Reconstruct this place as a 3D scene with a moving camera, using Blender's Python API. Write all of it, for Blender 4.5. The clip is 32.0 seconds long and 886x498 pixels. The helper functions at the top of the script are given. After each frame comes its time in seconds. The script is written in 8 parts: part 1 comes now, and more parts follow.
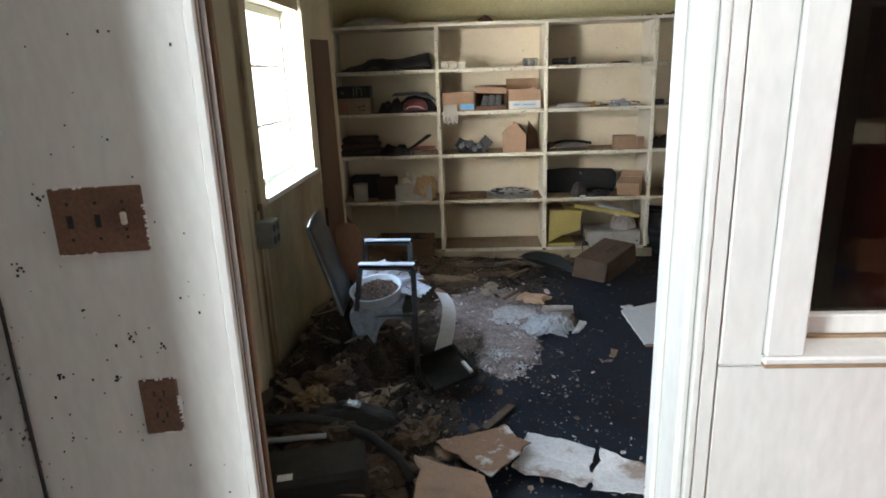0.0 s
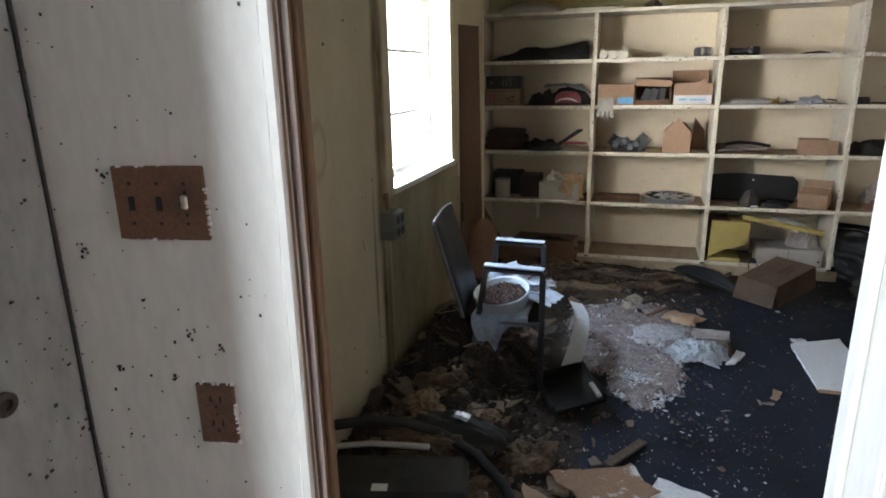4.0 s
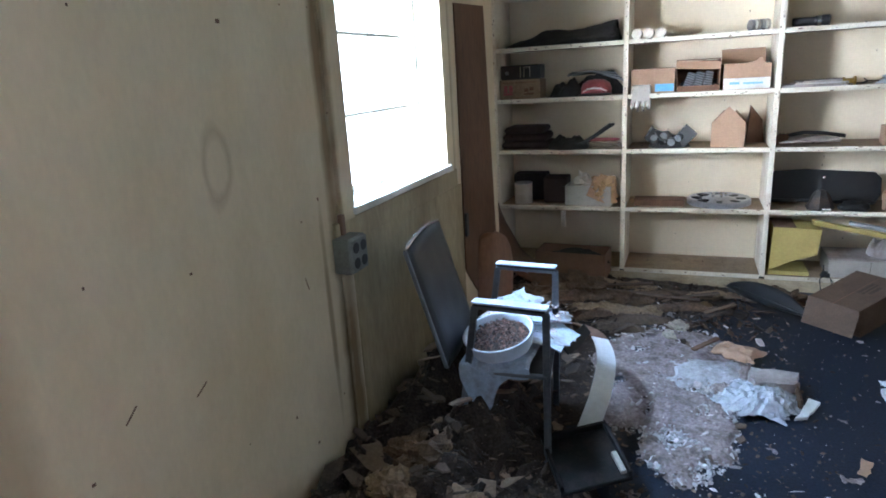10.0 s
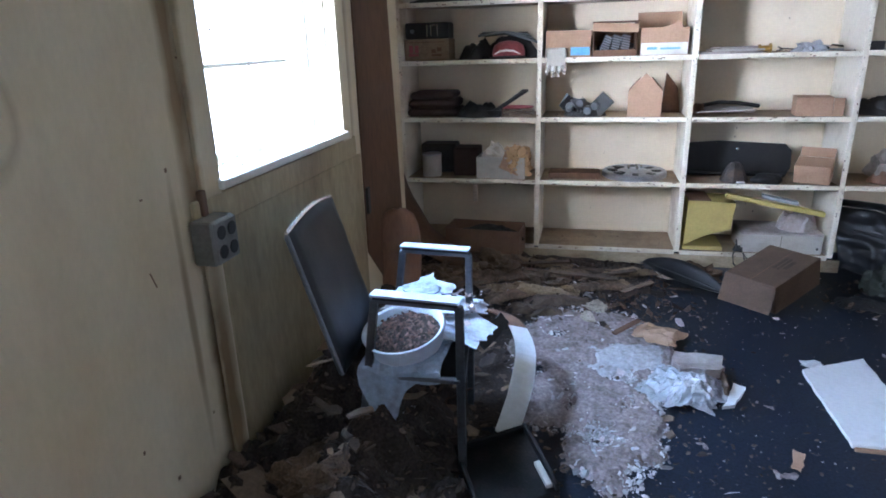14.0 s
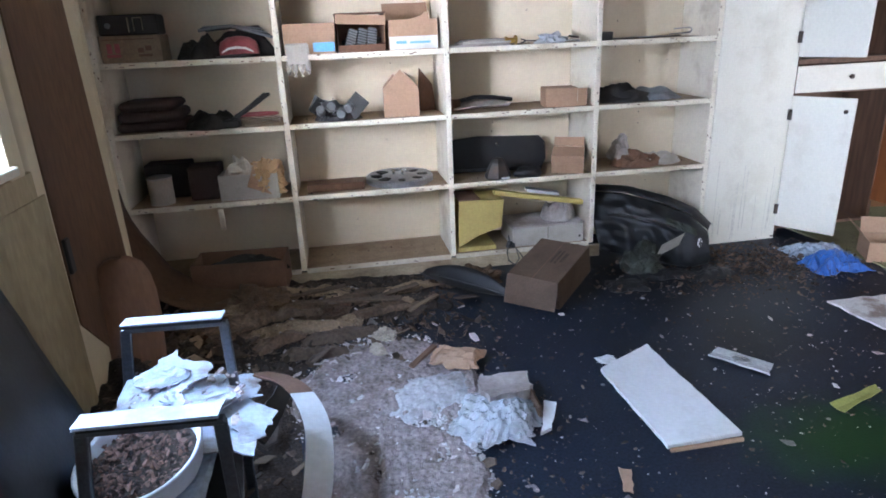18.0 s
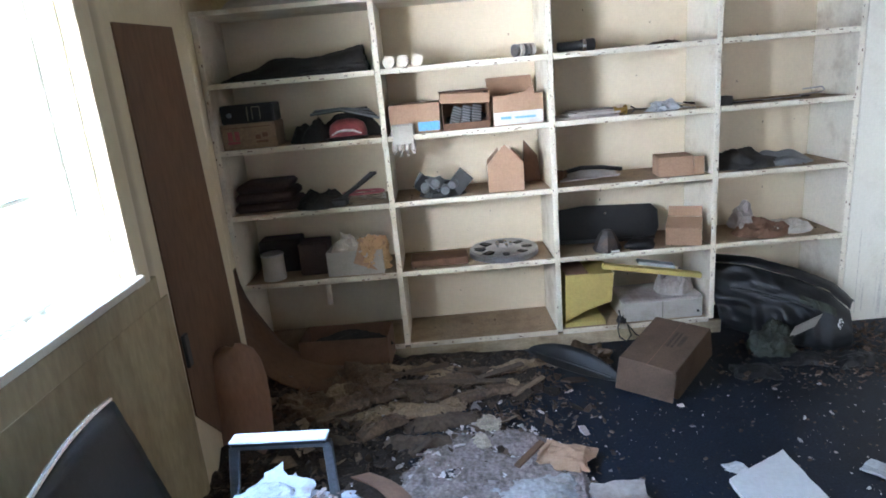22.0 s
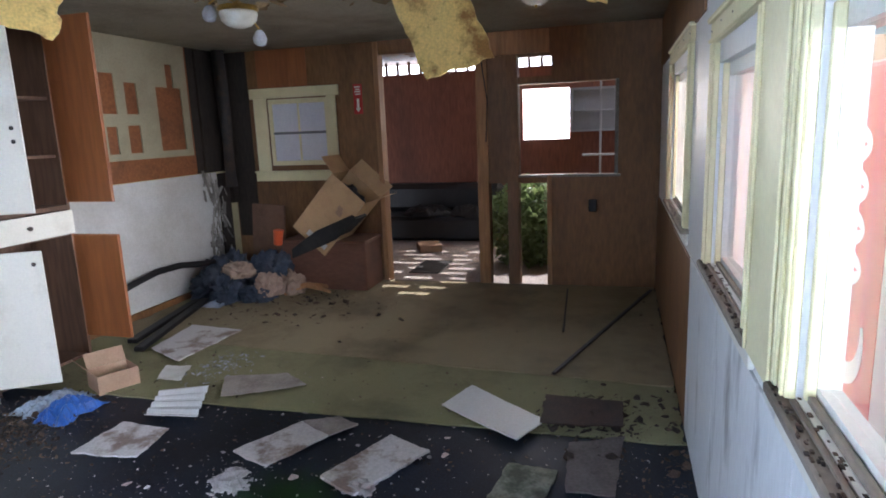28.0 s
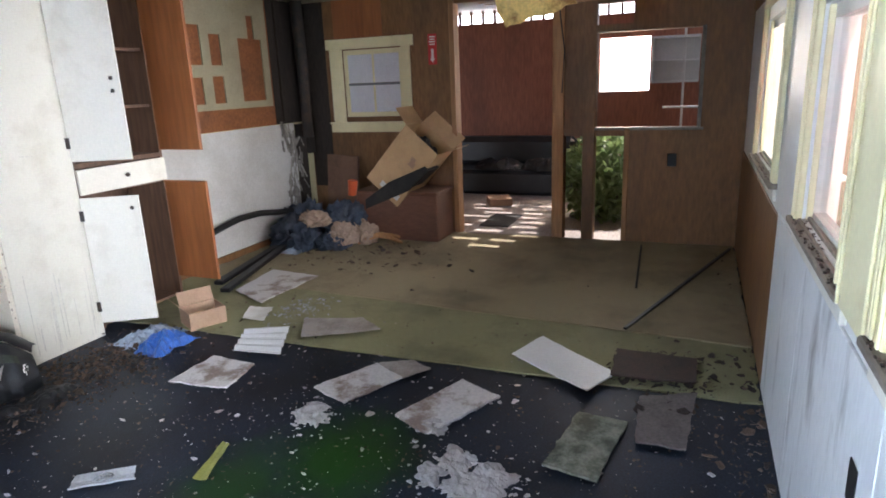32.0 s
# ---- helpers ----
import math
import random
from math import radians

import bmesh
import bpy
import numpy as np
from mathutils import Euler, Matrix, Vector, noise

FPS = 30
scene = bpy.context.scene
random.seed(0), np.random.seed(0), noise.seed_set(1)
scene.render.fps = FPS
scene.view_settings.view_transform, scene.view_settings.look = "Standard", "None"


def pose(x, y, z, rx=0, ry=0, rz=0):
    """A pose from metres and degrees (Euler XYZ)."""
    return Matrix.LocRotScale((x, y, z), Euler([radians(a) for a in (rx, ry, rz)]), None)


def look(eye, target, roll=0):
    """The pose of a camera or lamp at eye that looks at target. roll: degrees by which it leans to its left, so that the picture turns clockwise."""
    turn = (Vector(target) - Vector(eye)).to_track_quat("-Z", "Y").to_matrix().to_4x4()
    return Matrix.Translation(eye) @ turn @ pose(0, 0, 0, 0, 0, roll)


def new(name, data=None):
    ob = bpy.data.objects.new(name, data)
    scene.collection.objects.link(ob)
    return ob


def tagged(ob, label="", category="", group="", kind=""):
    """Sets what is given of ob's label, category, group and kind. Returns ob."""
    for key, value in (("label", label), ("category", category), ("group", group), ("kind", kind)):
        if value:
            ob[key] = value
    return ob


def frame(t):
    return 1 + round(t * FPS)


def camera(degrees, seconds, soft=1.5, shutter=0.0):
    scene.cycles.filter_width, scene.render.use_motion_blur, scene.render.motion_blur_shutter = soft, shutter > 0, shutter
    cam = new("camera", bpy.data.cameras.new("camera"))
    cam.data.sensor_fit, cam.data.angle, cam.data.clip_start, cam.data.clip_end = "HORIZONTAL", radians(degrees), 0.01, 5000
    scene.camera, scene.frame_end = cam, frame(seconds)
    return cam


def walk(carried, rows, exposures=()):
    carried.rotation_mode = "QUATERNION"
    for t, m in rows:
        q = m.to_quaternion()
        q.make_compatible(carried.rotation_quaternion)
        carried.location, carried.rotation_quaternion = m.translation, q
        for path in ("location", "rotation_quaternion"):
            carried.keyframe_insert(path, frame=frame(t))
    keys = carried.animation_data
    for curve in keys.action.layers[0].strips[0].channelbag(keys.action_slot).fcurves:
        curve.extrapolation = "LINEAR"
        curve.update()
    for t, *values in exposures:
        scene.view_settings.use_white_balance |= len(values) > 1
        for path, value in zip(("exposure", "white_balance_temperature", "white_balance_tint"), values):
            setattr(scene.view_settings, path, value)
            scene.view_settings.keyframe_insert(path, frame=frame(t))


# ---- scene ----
cam = camera(71.1, 32.0, soft=1.8)
PATH = [
    (0, (1.146, -1.653, 1.706), (1.044, 0.269, 1.164), -2.0),
    (0.5, (1.125, -1.696, 1.711), (1.171, 0.244, 1.23), -2.1),
    (1, (1.103, -1.669, 1.711), (1.014, 0.278, 1.262), 0.7),
    (1.5, (1.147, -1.588, 1.683), (0.818, 0.321, 1.186), -2.1),
    (2, (1.211, -1.527, 1.696), (0.876, 0.37, 1.159), -0.8),
    (2.5, (1.236, -1.48, 1.686), (0.74, 0.376, 1.132), -1.2),
    (4.5, (1.201, -1.291, 1.638), (0.569, 0.529, 1.102), -1.1),
    (5, (1.209, -1.177, 1.586), (0.368, 0.555, 1.047), -3.1),
    (5.5, (1.225, -1.11, 1.556), (0.292, 0.552, 0.953), -5.6),
    (6, (1.222, -1.05, 1.534), (0.176, 0.544, 0.93), -8.0),
    (6.5, (1.234, -0.995, 1.548), (0.053, 0.503, 0.945), -6.6),
    (7, (1.259, -0.976, 1.566), (0.098, 0.55, 0.996), -6.4),
    (7.5, (1.28, -0.974, 1.563), (0.12, 0.54, 0.959), -6.2),
    (8, (1.287, -0.926, 1.559), (0.246, 0.674, 0.961), -4.2),
    (8.5, (1.299, -0.857, 1.581), (0.434, 0.852, 1.005), -3.0),
    (9, (1.32, -0.767, 1.587), (0.536, 0.974, 0.993), -4.0),
    (9.5, (1.329, -0.72, 1.598), (0.58, 1.041, 1.014), -3.4),
    (10, (1.289, -0.634, 1.602), (0.563, 1.148, 1.058), -3.5),
    (10.5, (1.251, -0.601, 1.609), (0.573, 1.211, 1.103), -2.5),
    (11, (1.22, -0.563, 1.592), (0.569, 1.251, 1.056), -2.5),
    (11.5, (1.223, -0.551, 1.59), (0.545, 1.24, 1.013), -2.5),
    (12, (1.221, -0.569, 1.592), (0.566, 1.255, 1.098), -4.2),
    (12.5, (1.217, -0.511, 1.577), (0.529, 1.289, 1.043), -5.0),
    (13, (1.192, -0.428, 1.562), (0.439, 1.352, 1.049), -4.2),
    (13.5, (1.17, -0.335, 1.531), (0.512, 1.477, 0.996), -2.8),
    (14, (1.194, -0.24, 1.514), (0.747, 1.602, 0.875), -1.8),
    (14.5, (1.218, -0.158, 1.488), (0.787, 1.687, 0.849), -2.9),
    (16.5, (1.186, 0.043, 1.464), (1.007, 1.936, 0.844), -0.6),
    (17, (1.183, 0.123, 1.487), (1.085, 1.997, 0.795), -2.3),
    (17.5, (1.132, 0.228, 1.488), (1.173, 2.106, 0.801), -2.8),
    (18, (1.121, 0.298, 1.493), (1.427, 2.157, 0.822), -2.4),
    (18.5, (1.125, 0.314, 1.54), (1.523, 2.169, 0.908), -3.3),
    (19, (1.113, 0.311, 1.556), (1.468, 2.178, 0.933), -3.6),
    (19.5, (1.098, 0.309, 1.558), (1.538, 2.18, 1.005), -4.4),
    (20, (1.127, 0.325, 1.57), (1.642, 2.154, 0.945), -2.7),
    (20.5, (1.174, 0.362, 1.6), (1.6, 2.222, 1.002), -2.8),
    (21, (1.183, 0.392, 1.607), (1.445, 2.272, 0.979), -4.8),
    (21.5, (1.164, 0.42, 1.648), (1.33, 2.323, 1.055), -4.4),
    (22, (1.134, 0.455, 1.695), (1.127, 2.38, 1.154), -5.2),
    (22.5, (1.103, 0.463, 1.713), (1.017, 2.381, 1.153), -4.7),
    (23, (1.089, 0.451, 1.745), (1.007, 2.386, 1.249), -4.2),
    (23.5, (1.074, 0.459, 1.756), (0.998, 2.404, 1.298), -5.0),
    (24, (1.102, 0.468, 1.728), (1.192, 2.418, 1.296), -6.2),
    (24.5, (1.176, 0.433, 1.659), (1.515, 2.368, 1.286), -3.1),
    (25, (1.198, 0.449, 1.663), (1.87, 2.288, 1.253), -2.1),
    (25.5, (1.252, 0.419, 1.69), (2.273, 2.093, 1.292), -1.2),
    (26, (1.268, 0.358, 1.653), (2.559, 1.85, 1.324), -1.1),
    (26.5, (1.28, 0.269, 1.699), (2.765, 1.57, 1.378), -1.7),
    (28.5, (1.266, 0.139, 1.647), (3.204, 0.483, 1.29), -1.8),
    (29, (1.268, 0.129, 1.648), (3.227, 0.384, 1.335), -1.5),
    (29.5, (1.261, 0.137, 1.64), (3.204, 0.44, 1.277), -2.5),
    (30, (1.268, 0.131, 1.631), (3.201, 0.429, 1.214), -3.2),
    (30.5, (1.247, 0.138, 1.633), (3.159, 0.443, 1.13), -2.6),
    (31, (1.239, 0.153, 1.631), (3.119, 0.595, 1.109), -3.0),
    (31.5, (1.219, 0.169, 1.641), (3.074, 0.729, 1.144), -3.2),
    (32, (1.215, 0.185, 1.637), (3.0, 0.924, 1.12), -2.3),
]
walk(cam, [(t, look(eye, target, roll)) for t, eye, target, roll in PATH], exposures=[(0.0, -0.42, 6700, 10), (5.0, -0.38, 6500, 12), (7.0, -0.33, 6400, 12), (8.0, -0.2, 6300, 13), (9.0, 0.4, 5700, 10), (10.0, 0.36, 5500, 11), (13.0, 0.28, 5450, 13), (14.0, 0.38, 5300, 16), (17.0, 0.4, 5530, 17), (20.0, 0.27, 5650, 16), (22.0, 0.38, 5600, 12), (25.0, 0.06, 5600, 12), (26.0, 0.0, 5500, 12), (28.0, 0.2, 5800, 17), (30.0, 0.18, 5800, 17), (31.0, 0.38, 5950, 17), (32.0, 0.6, 6100, 16)])

# ---- world, sun, lamps ----
SUN_EL, SUN_AZ = 66.0, 118.0
world = bpy.data.worlds.new("sky")
scene.world = world
world.use_nodes = True
wn = world.node_tree.nodes
sky = wn.new("ShaderNodeTexSky")
sky.sky_type, sky.sun_disc = "NISHITA", False
sky.sun_elevation, sky.sun_rotation = radians(SUN_EL), radians(SUN_AZ)
world.node_tree.links.new(sky.outputs[0], wn["Background"].inputs[0])
wn["Background"].inputs[1].default_value = 0.07


def sun_lamp():
    d = bpy.data.lights.new("sun", "SUN")
    d.energy, d.angle, d.color = 5.0, radians(0.5), (1.0, 0.95, 0.86)
    ob = new("sun", d)
    el, az = radians(SUN_EL), radians(SUN_AZ)
    way = Vector((math.sin(az) * math.cos(el), math.cos(az) * math.cos(el), math.sin(el)))
    ob.matrix_world = look((0, 0, 30), Vector((0, 0, 30)) - way)


def area_lamp(name, eye, target, w, h, watts, colour):
    d = bpy.data.lights.new(name, "AREA")
    d.shape, d.size, d.size_y, d.energy, d.color = "RECTANGLE", w, h, watts, colour
    ob = new(name, d)
    ob.matrix_world = look(eye, target)
    return ob


sun_lamp()
# sky light through the side window, the open porch front and the end room's window
area_lamp("window_skylight", (-0.70, 2.0, 1.62), (1.0, 2.0, 1.55), 2.4, 2.0, 250, (0.66, 0.82, 1.0))
area_lamp("window_skylight_high", (-0.62, 1.95, 2.75), (0.55, 1.95, 0.75), 1.6, 0.9, 260, (0.48, 0.70, 1.0))
area_lamp("window_skylight_southwest", (-1.0, 0.22, 1.60), (0.28, 2.0, 1.50), 1.5, 1.7, 640, (0.98, 0.97, 0.94))
area_lamp("window_skylight_northwest", (-1.1, 3.35, 1.75), (0.25, 1.85, 1.25), 1.4, 1.7, 560, (0.60, 0.78, 1.0))
area_lamp("porch_skylight", (-1.55, -3.65, 1.9), (1.3, -0.4, 1.2), 0.7, 2.0, 420, (0.85, 0.93, 1.0))
area_lamp("porch_south_skylight", (6.05, -3.6, 1.75), (6.15, 0.0, 1.35), 2.4, 2.2, 600, (1.0, 0.97, 0.90))
# added fill lamp under the closed porch ceiling, brightens the machines and window casings
area_lamp("porch_machine_fill", (3.55, -0.63, 2.54), (3.55, -0.63, 0), 3.6, 0.26, 44, (0.94, 0.97, 1.0))
area_lamp("end_room_skylight", (11.3, 1.25, 1.85), (8.0, 1.6, 1.0), 1.0, 1.0, 80, (1.0, 0.84, 0.62))
area_lamp("end_room_roof_light", (9.2, 2.0, 2.95), (9.2, 2.0, 0), 3.0, 4.0, 16, (0.95, 0.97, 1.0))

# ---- materials ----
def mat(name, base, stain=None, s1=1.5, s2=45.0, amount=0.5, rough=0.7, bump=0.15, metal=0.0, stretch=(1, 1, 1),
        low=0.45, high=0.7, spec=0.5, grit=0.25, vary=0.0, bump_d=0.004):
    """A surface with broad stains, fine grain and fine relief, in metres of the world."""
    m = bpy.data.materials.new(name)
    m.use_nodes = True
    n, l = m.node_tree.nodes, m.node_tree.links
    b = n["Principled BSDF"]
    b.inputs["Roughness"].default_value, b.inputs["Metallic"].default_value = rough, metal
    b.inputs["Specular IOR Level"].default_value = spec
    geo, mp = n.new("ShaderNodeNewGeometry"), n.new("ShaderNodeMapping")
    mp.inputs["Scale"].default_value = stretch
    l.new(geo.outputs["Position"], mp.inputs["Vector"])
    big, fine = n.new("ShaderNodeTexNoise"), n.new("ShaderNodeTexNoise")
    big.inputs["Scale"].default_value, big.inputs["Detail"].default_value, big.inputs["Roughness"].default_value = s1, 7, 0.65
    fine.inputs["Scale"].default_value, fine.inputs["Detail"].default_value = s2, 4
    for t in (big, fine):
        l.new(mp.outputs[0], t.inputs["Vector"])
    ramp = n.new("ShaderNodeMapRange")
    ramp.inputs["From Min"].default_value, ramp.inputs["From Max"].default_value, ramp.inputs["To Max"].default_value = low, high, amount
    l.new(big.outputs[0], ramp.inputs["Value"])
    mix = n.new("ShaderNodeMix")
    mix.data_type = "RGBA"
    mix.inputs["A"].default_value = (*base, 1)
    mix.inputs["B"].default_value = (*(stain or tuple(c * 0.5 for c in base)), 1)
    l.new(ramp.outputs[0], mix.inputs["Factor"])
    hsv = n.new("ShaderNodeHueSaturation")
    val = n.new("ShaderNodeMapRange")
    val.inputs["From Min"].default_value, val.inputs["From Max"].default_value = 0.3, 0.7
    val.inputs["To Min"].default_value, val.inputs["To Max"].default_value = 1 - grit, 1 + grit
    l.new(fine.outputs[0], val.inputs["Value"])
    value = val.outputs[0]
    if vary:
        info, vr, mu = n.new("ShaderNodeObjectInfo"), n.new("ShaderNodeMapRange"), n.new("ShaderNodeMath")
        vr.inputs["To Min"].default_value, vr.inputs["To Max"].default_value = 1 - vary, 1 + vary
        l.new(info.outputs["Random"], vr.inputs["Value"])
        mu.operation = "MULTIPLY"
        l.new(vr.outputs[0], mu.inputs[0])
        l.new(value, mu.inputs[1])
        value = mu.outputs[0]
    l.new(value, hsv.inputs["Value"])
    l.new(mix.outputs["Result"], hsv.inputs["Color"])
    l.new(hsv.outputs[0], b.inputs["Base Color"])
    if bump:
        bp = n.new("ShaderNodeBump")
        bp.inputs["Strength"].default_value, bp.inputs["Distance"].default_value = bump, bump_d
        l.new(fine.outputs[0], bp.inputs["Height"])
        l.new(bp.outputs[0], b.inputs["Normal"])
    return m


def islands(m, spread=0.5):
    """Lets each loose piece of a joined mesh take its own shade."""
    n, l = m.node_tree.nodes, m.node_tree.links
    hsv = n["Hue/Saturation/Value"]
    old = hsv.inputs["Value"].links[0].from_socket
    geo, vr, mu = n.new("ShaderNodeNewGeometry"), n.new("ShaderNodeMapRange"), n.new("ShaderNodeMath")
    vr.inputs["To Min"].default_value, vr.inputs["To Max"].default_value = 1 - spread, 1 + spread
    l.new(geo.outputs["Random Per Island"], vr.inputs["Value"])
    mu.operation = "MULTIPLY"
    l.new(vr.outputs[0], mu.inputs[0])
    l.new(old, mu.inputs[1])
    l.new(mu.outputs[0], hsv.inputs["Value"])
    return m


def glass_mat(name, tint=(1, 1, 1), rough=0.02):
    m = bpy.data.materials.new(name)
    m.use_nodes = True
    n, l = m.node_tree.nodes, m.node_tree.links
    n.remove(n["Principled BSDF"])
    tr, gl, mx, fr = n.new("ShaderNodeBsdfTransparent"), n.new("ShaderNodeBsdfGlossy"), n.new("ShaderNodeMixShader"), n.new("ShaderNodeLayerWeight")
    tr.inputs[0].default_value = (*tint, 1)
    gl.inputs["Roughness"].default_value = rough
    fr.inputs["Blend"].default_value = 0.06
    l.new(fr.outputs["Facing"], mx.inputs[0])
    l.new(tr.outputs[0], mx.inputs[1])
    l.new(gl.outputs[0], mx.inputs[2])
    l.new(mx.outputs[0], n["Material Output"].inputs[0])
    return m


M = {}
M["cream_wall"] = mat("cream_wall", (0.68, 0.59, 0.42), (0.40, 0.31, 0.17), 1.0, 60, 0.5, 0.75, 0.10, stretch=(1, 1, 0.5), grit=0.03)
M["north_wall"] = mat("north_wall", (0.62, 0.56, 0.33), (0.42, 0.34, 0.16), 1.0, 60, 0.5, 0.75, 0.12, grit=0.08)
M["white_wall"] = mat("white_wall", (0.75, 0.745, 0.71), (0.45, 0.42, 0.36), 1.6, 50, 0.35, 0.5, 0.12, stretch=(1, 1, 0.3), low=0.52, high=0.8, grit=0.05)
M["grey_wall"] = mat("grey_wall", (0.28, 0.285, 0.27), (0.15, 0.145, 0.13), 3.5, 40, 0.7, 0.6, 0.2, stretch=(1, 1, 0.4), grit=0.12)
M["white_paint"] = mat("white_paint", (0.74, 0.71, 0.62), (0.40, 0.33, 0.22), 3.0, 70, 0.5, 0.5, 0.06, low=0.5, high=0.78, grit=0.04)
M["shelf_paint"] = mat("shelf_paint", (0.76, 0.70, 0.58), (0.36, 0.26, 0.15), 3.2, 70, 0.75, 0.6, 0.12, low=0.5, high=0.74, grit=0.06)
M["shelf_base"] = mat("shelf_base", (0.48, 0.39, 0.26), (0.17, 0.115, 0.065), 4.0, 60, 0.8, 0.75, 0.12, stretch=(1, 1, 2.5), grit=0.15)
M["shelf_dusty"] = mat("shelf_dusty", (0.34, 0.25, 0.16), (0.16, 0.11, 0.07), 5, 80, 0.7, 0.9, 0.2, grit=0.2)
M["pale_yellow"] = mat("pale_yellow", (0.80, 0.73, 0.45), (0.56, 0.48, 0.22), 2.5, 60, 0.5, 0.5, 0.03, grit=0.03)
M["dark_wood"] = mat("dark_wood", (0.16, 0.09, 0.055), (0.06, 0.035, 0.025), 2.0, 30, 0.7, 0.6, 0.25, stretch=(1, 1, 0.12), grit=0.25)
M["brown_wall"] = mat("brown_wall", (0.215, 0.105, 0.038), (0.075, 0.041, 0.020), 1.3, 40, 0.7, 0.6, 0.2, stretch=(1, 1, 0.25), grit=0.2)
M["red_wall"] = mat("red_wall", (0.27, 0.095, 0.05), (0.14, 0.055, 0.035), 1.3, 30, 0.7, 0.65, 0.2, stretch=(1, 1, 0.2), grit=0.2)
M["jamb_wood"] = mat("jamb_wood", (0.33, 0.22, 0.125), (0.13, 0.08, 0.045), 2.0, 40, 0.6, 0.6, 0.2, stretch=(1, 1, 0.1), grit=0.15)
M["dark_steel"] = mat("dark_steel", (0.16, 0.17, 0.19), (0.08, 0.07, 0.06), 8, 120, 0.5, 0.35, 0.1, metal=0.8, grit=0.15)
M["raw_wood"] = mat("raw_wood", (0.40, 0.205, 0.09), (0.17, 0.085, 0.04), 2.0, 40, 0.6, 0.7, 0.25, stretch=(1, 1, 0.1), grit=0.2)
M["orange_wood"] = mat("orange_wood", (0.33, 0.115, 0.036), (0.16, 0.055, 0.022), 2.0, 30, 0.6, 0.45, 0.15, stretch=(1, 1, 0.1), grit=0.15)
M["plate_wood"] = mat("plate_wood", (0.17, 0.085, 0.05), (0.07, 0.035, 0.025), 9, 120, 0.6, 0.55, 0.2, grit=0.2)
M["panel_wood"] = mat("panel_wood", (0.13, 0.068, 0.036), (0.05, 0.027, 0.017), 2.5, 40, 0.7, 0.75, 0.25, stretch=(1, 1, 0.3), grit=0.2)
M["floor"] = mat("floor", (0.014, 0.020, 0.033), (0.004, 0.004, 0.005), 1.2, 90, 0.8, 0.45, 0.2, grit=0.4, spec=0.2)


def blotch(m, spots, colour, scale=4.0):
    """Adds stains with a place and shape of their own: (x, y, z, rx, ry, rz, strength, ring)."""
    n, l = m.node_tree.nodes, m.node_tree.links
    b = n["Principled BSDF"]
    old = b.inputs["Base Color"].links[0].from_socket
    geo, nz = n.new("ShaderNodeNewGeometry"), n.new("ShaderNodeTexNoise")
    nz.inputs["Scale"].default_value, nz.inputs["Detail"].default_value = scale, 5
    l.new(geo.outputs["Position"], nz.inputs["Vector"])
    total = None
    for x, y, z, rx, ry, rz, strength, ring in spots:
        mp, ln, ad, mr = n.new("ShaderNodeMapping"), n.new("ShaderNodeVectorMath"), n.new("ShaderNodeMath"), n.new("ShaderNodeMapRange")
        mp.vector_type = "TEXTURE"
        mp.inputs["Location"].default_value, mp.inputs["Scale"].default_value = (x, y, z), (rx, ry, rz)
        l.new(geo.outputs["Position"], mp.inputs["Vector"])
        ln.operation = "LENGTH"
        l.new(mp.outputs[0], ln.inputs[0])
        ad.operation = "MULTIPLY_ADD"
        l.new(nz.outputs[0], ad.inputs[0])
        ad.inputs[1].default_value = 0.8
        l.new(ln.outputs["Value"], ad.inputs[2])
        value = ad.outputs[0]
        if ring:
            sb, ab = n.new("ShaderNodeMath"), n.new("ShaderNodeMath")
            sb.operation, ab.operation = "SUBTRACT", "ABSOLUTE"
            sb.inputs[1].default_value = 1.2
            l.new(value, sb.inputs[0])
            l.new(sb.outputs[0], ab.inputs[0])
            value = ab.outputs[0]
            lo, hi = 0.0, 0.28
        else:
            lo, hi = 0.7, 1.4
        mr.inputs["From Min"].default_value, mr.inputs["From Max"].default_value = lo, hi
        mr.inputs["To Min"].default_value, mr.inputs["To Max"].default_value = strength, 0.0
        l.new(value, mr.inputs["Value"])
        if total is None:
            total = mr.outputs[0]
        else:
            mx = n.new("ShaderNodeMath")
            mx.operation = "MAXIMUM"
            l.new(total, mx.inputs[0])
            l.new(mr.outputs[0], mx.inputs[1])
            total = mx.outputs[0]
    mix = n.new("ShaderNodeMix")
    mix.data_type = "RGBA"
    l.new(total, mix.inputs["Factor"])
    l.new(old, mix.inputs["A"])
    mix.inputs["B"].default_value = (*colour, 1)
    l.new(mix.outputs["Result"], b.inputs["Base Color"])
    return m


blotch(M["floor"], [(3.35, 1.60, 0, 0.50, 0.42, 1, 0.95, 0), (2.95, 1.95, 0, 0.55, 0.3, 1, 0.7, 0)], (0.012, 0.050, 0.006), 9)
blotch(M["cream_wall"], [(0.06, 0.745, 1.385, 0.4, 0.060, 0.115, 0.32, 1), (0.06, 1.34, 0.45, 0.4, 0.06, 0.65, 0.95, 0), (0.06, 1.32, 1.6, 0.4, 0.05, 1.0, 0.9, 0), (0.06, 1.23, 0.75, 0.4, 0.02, 0.5, 0.7, 0), (0.06, 1.40, 1.0, 0.4, 0.10, 0.12, 0.8, 0),
                        (0.06, 0.02, 0.9, 0.4, 0.10, 0.7, 0.4, 0), (0.06, 0.55, 0.1, 0.4, 0.5, 0.25, 0.5, 0), (0.06, 2.62, 1.6, 0.4, 0.05, 0.9, 0.5, 0)], (0.20, 0.13, 0.06), 6)
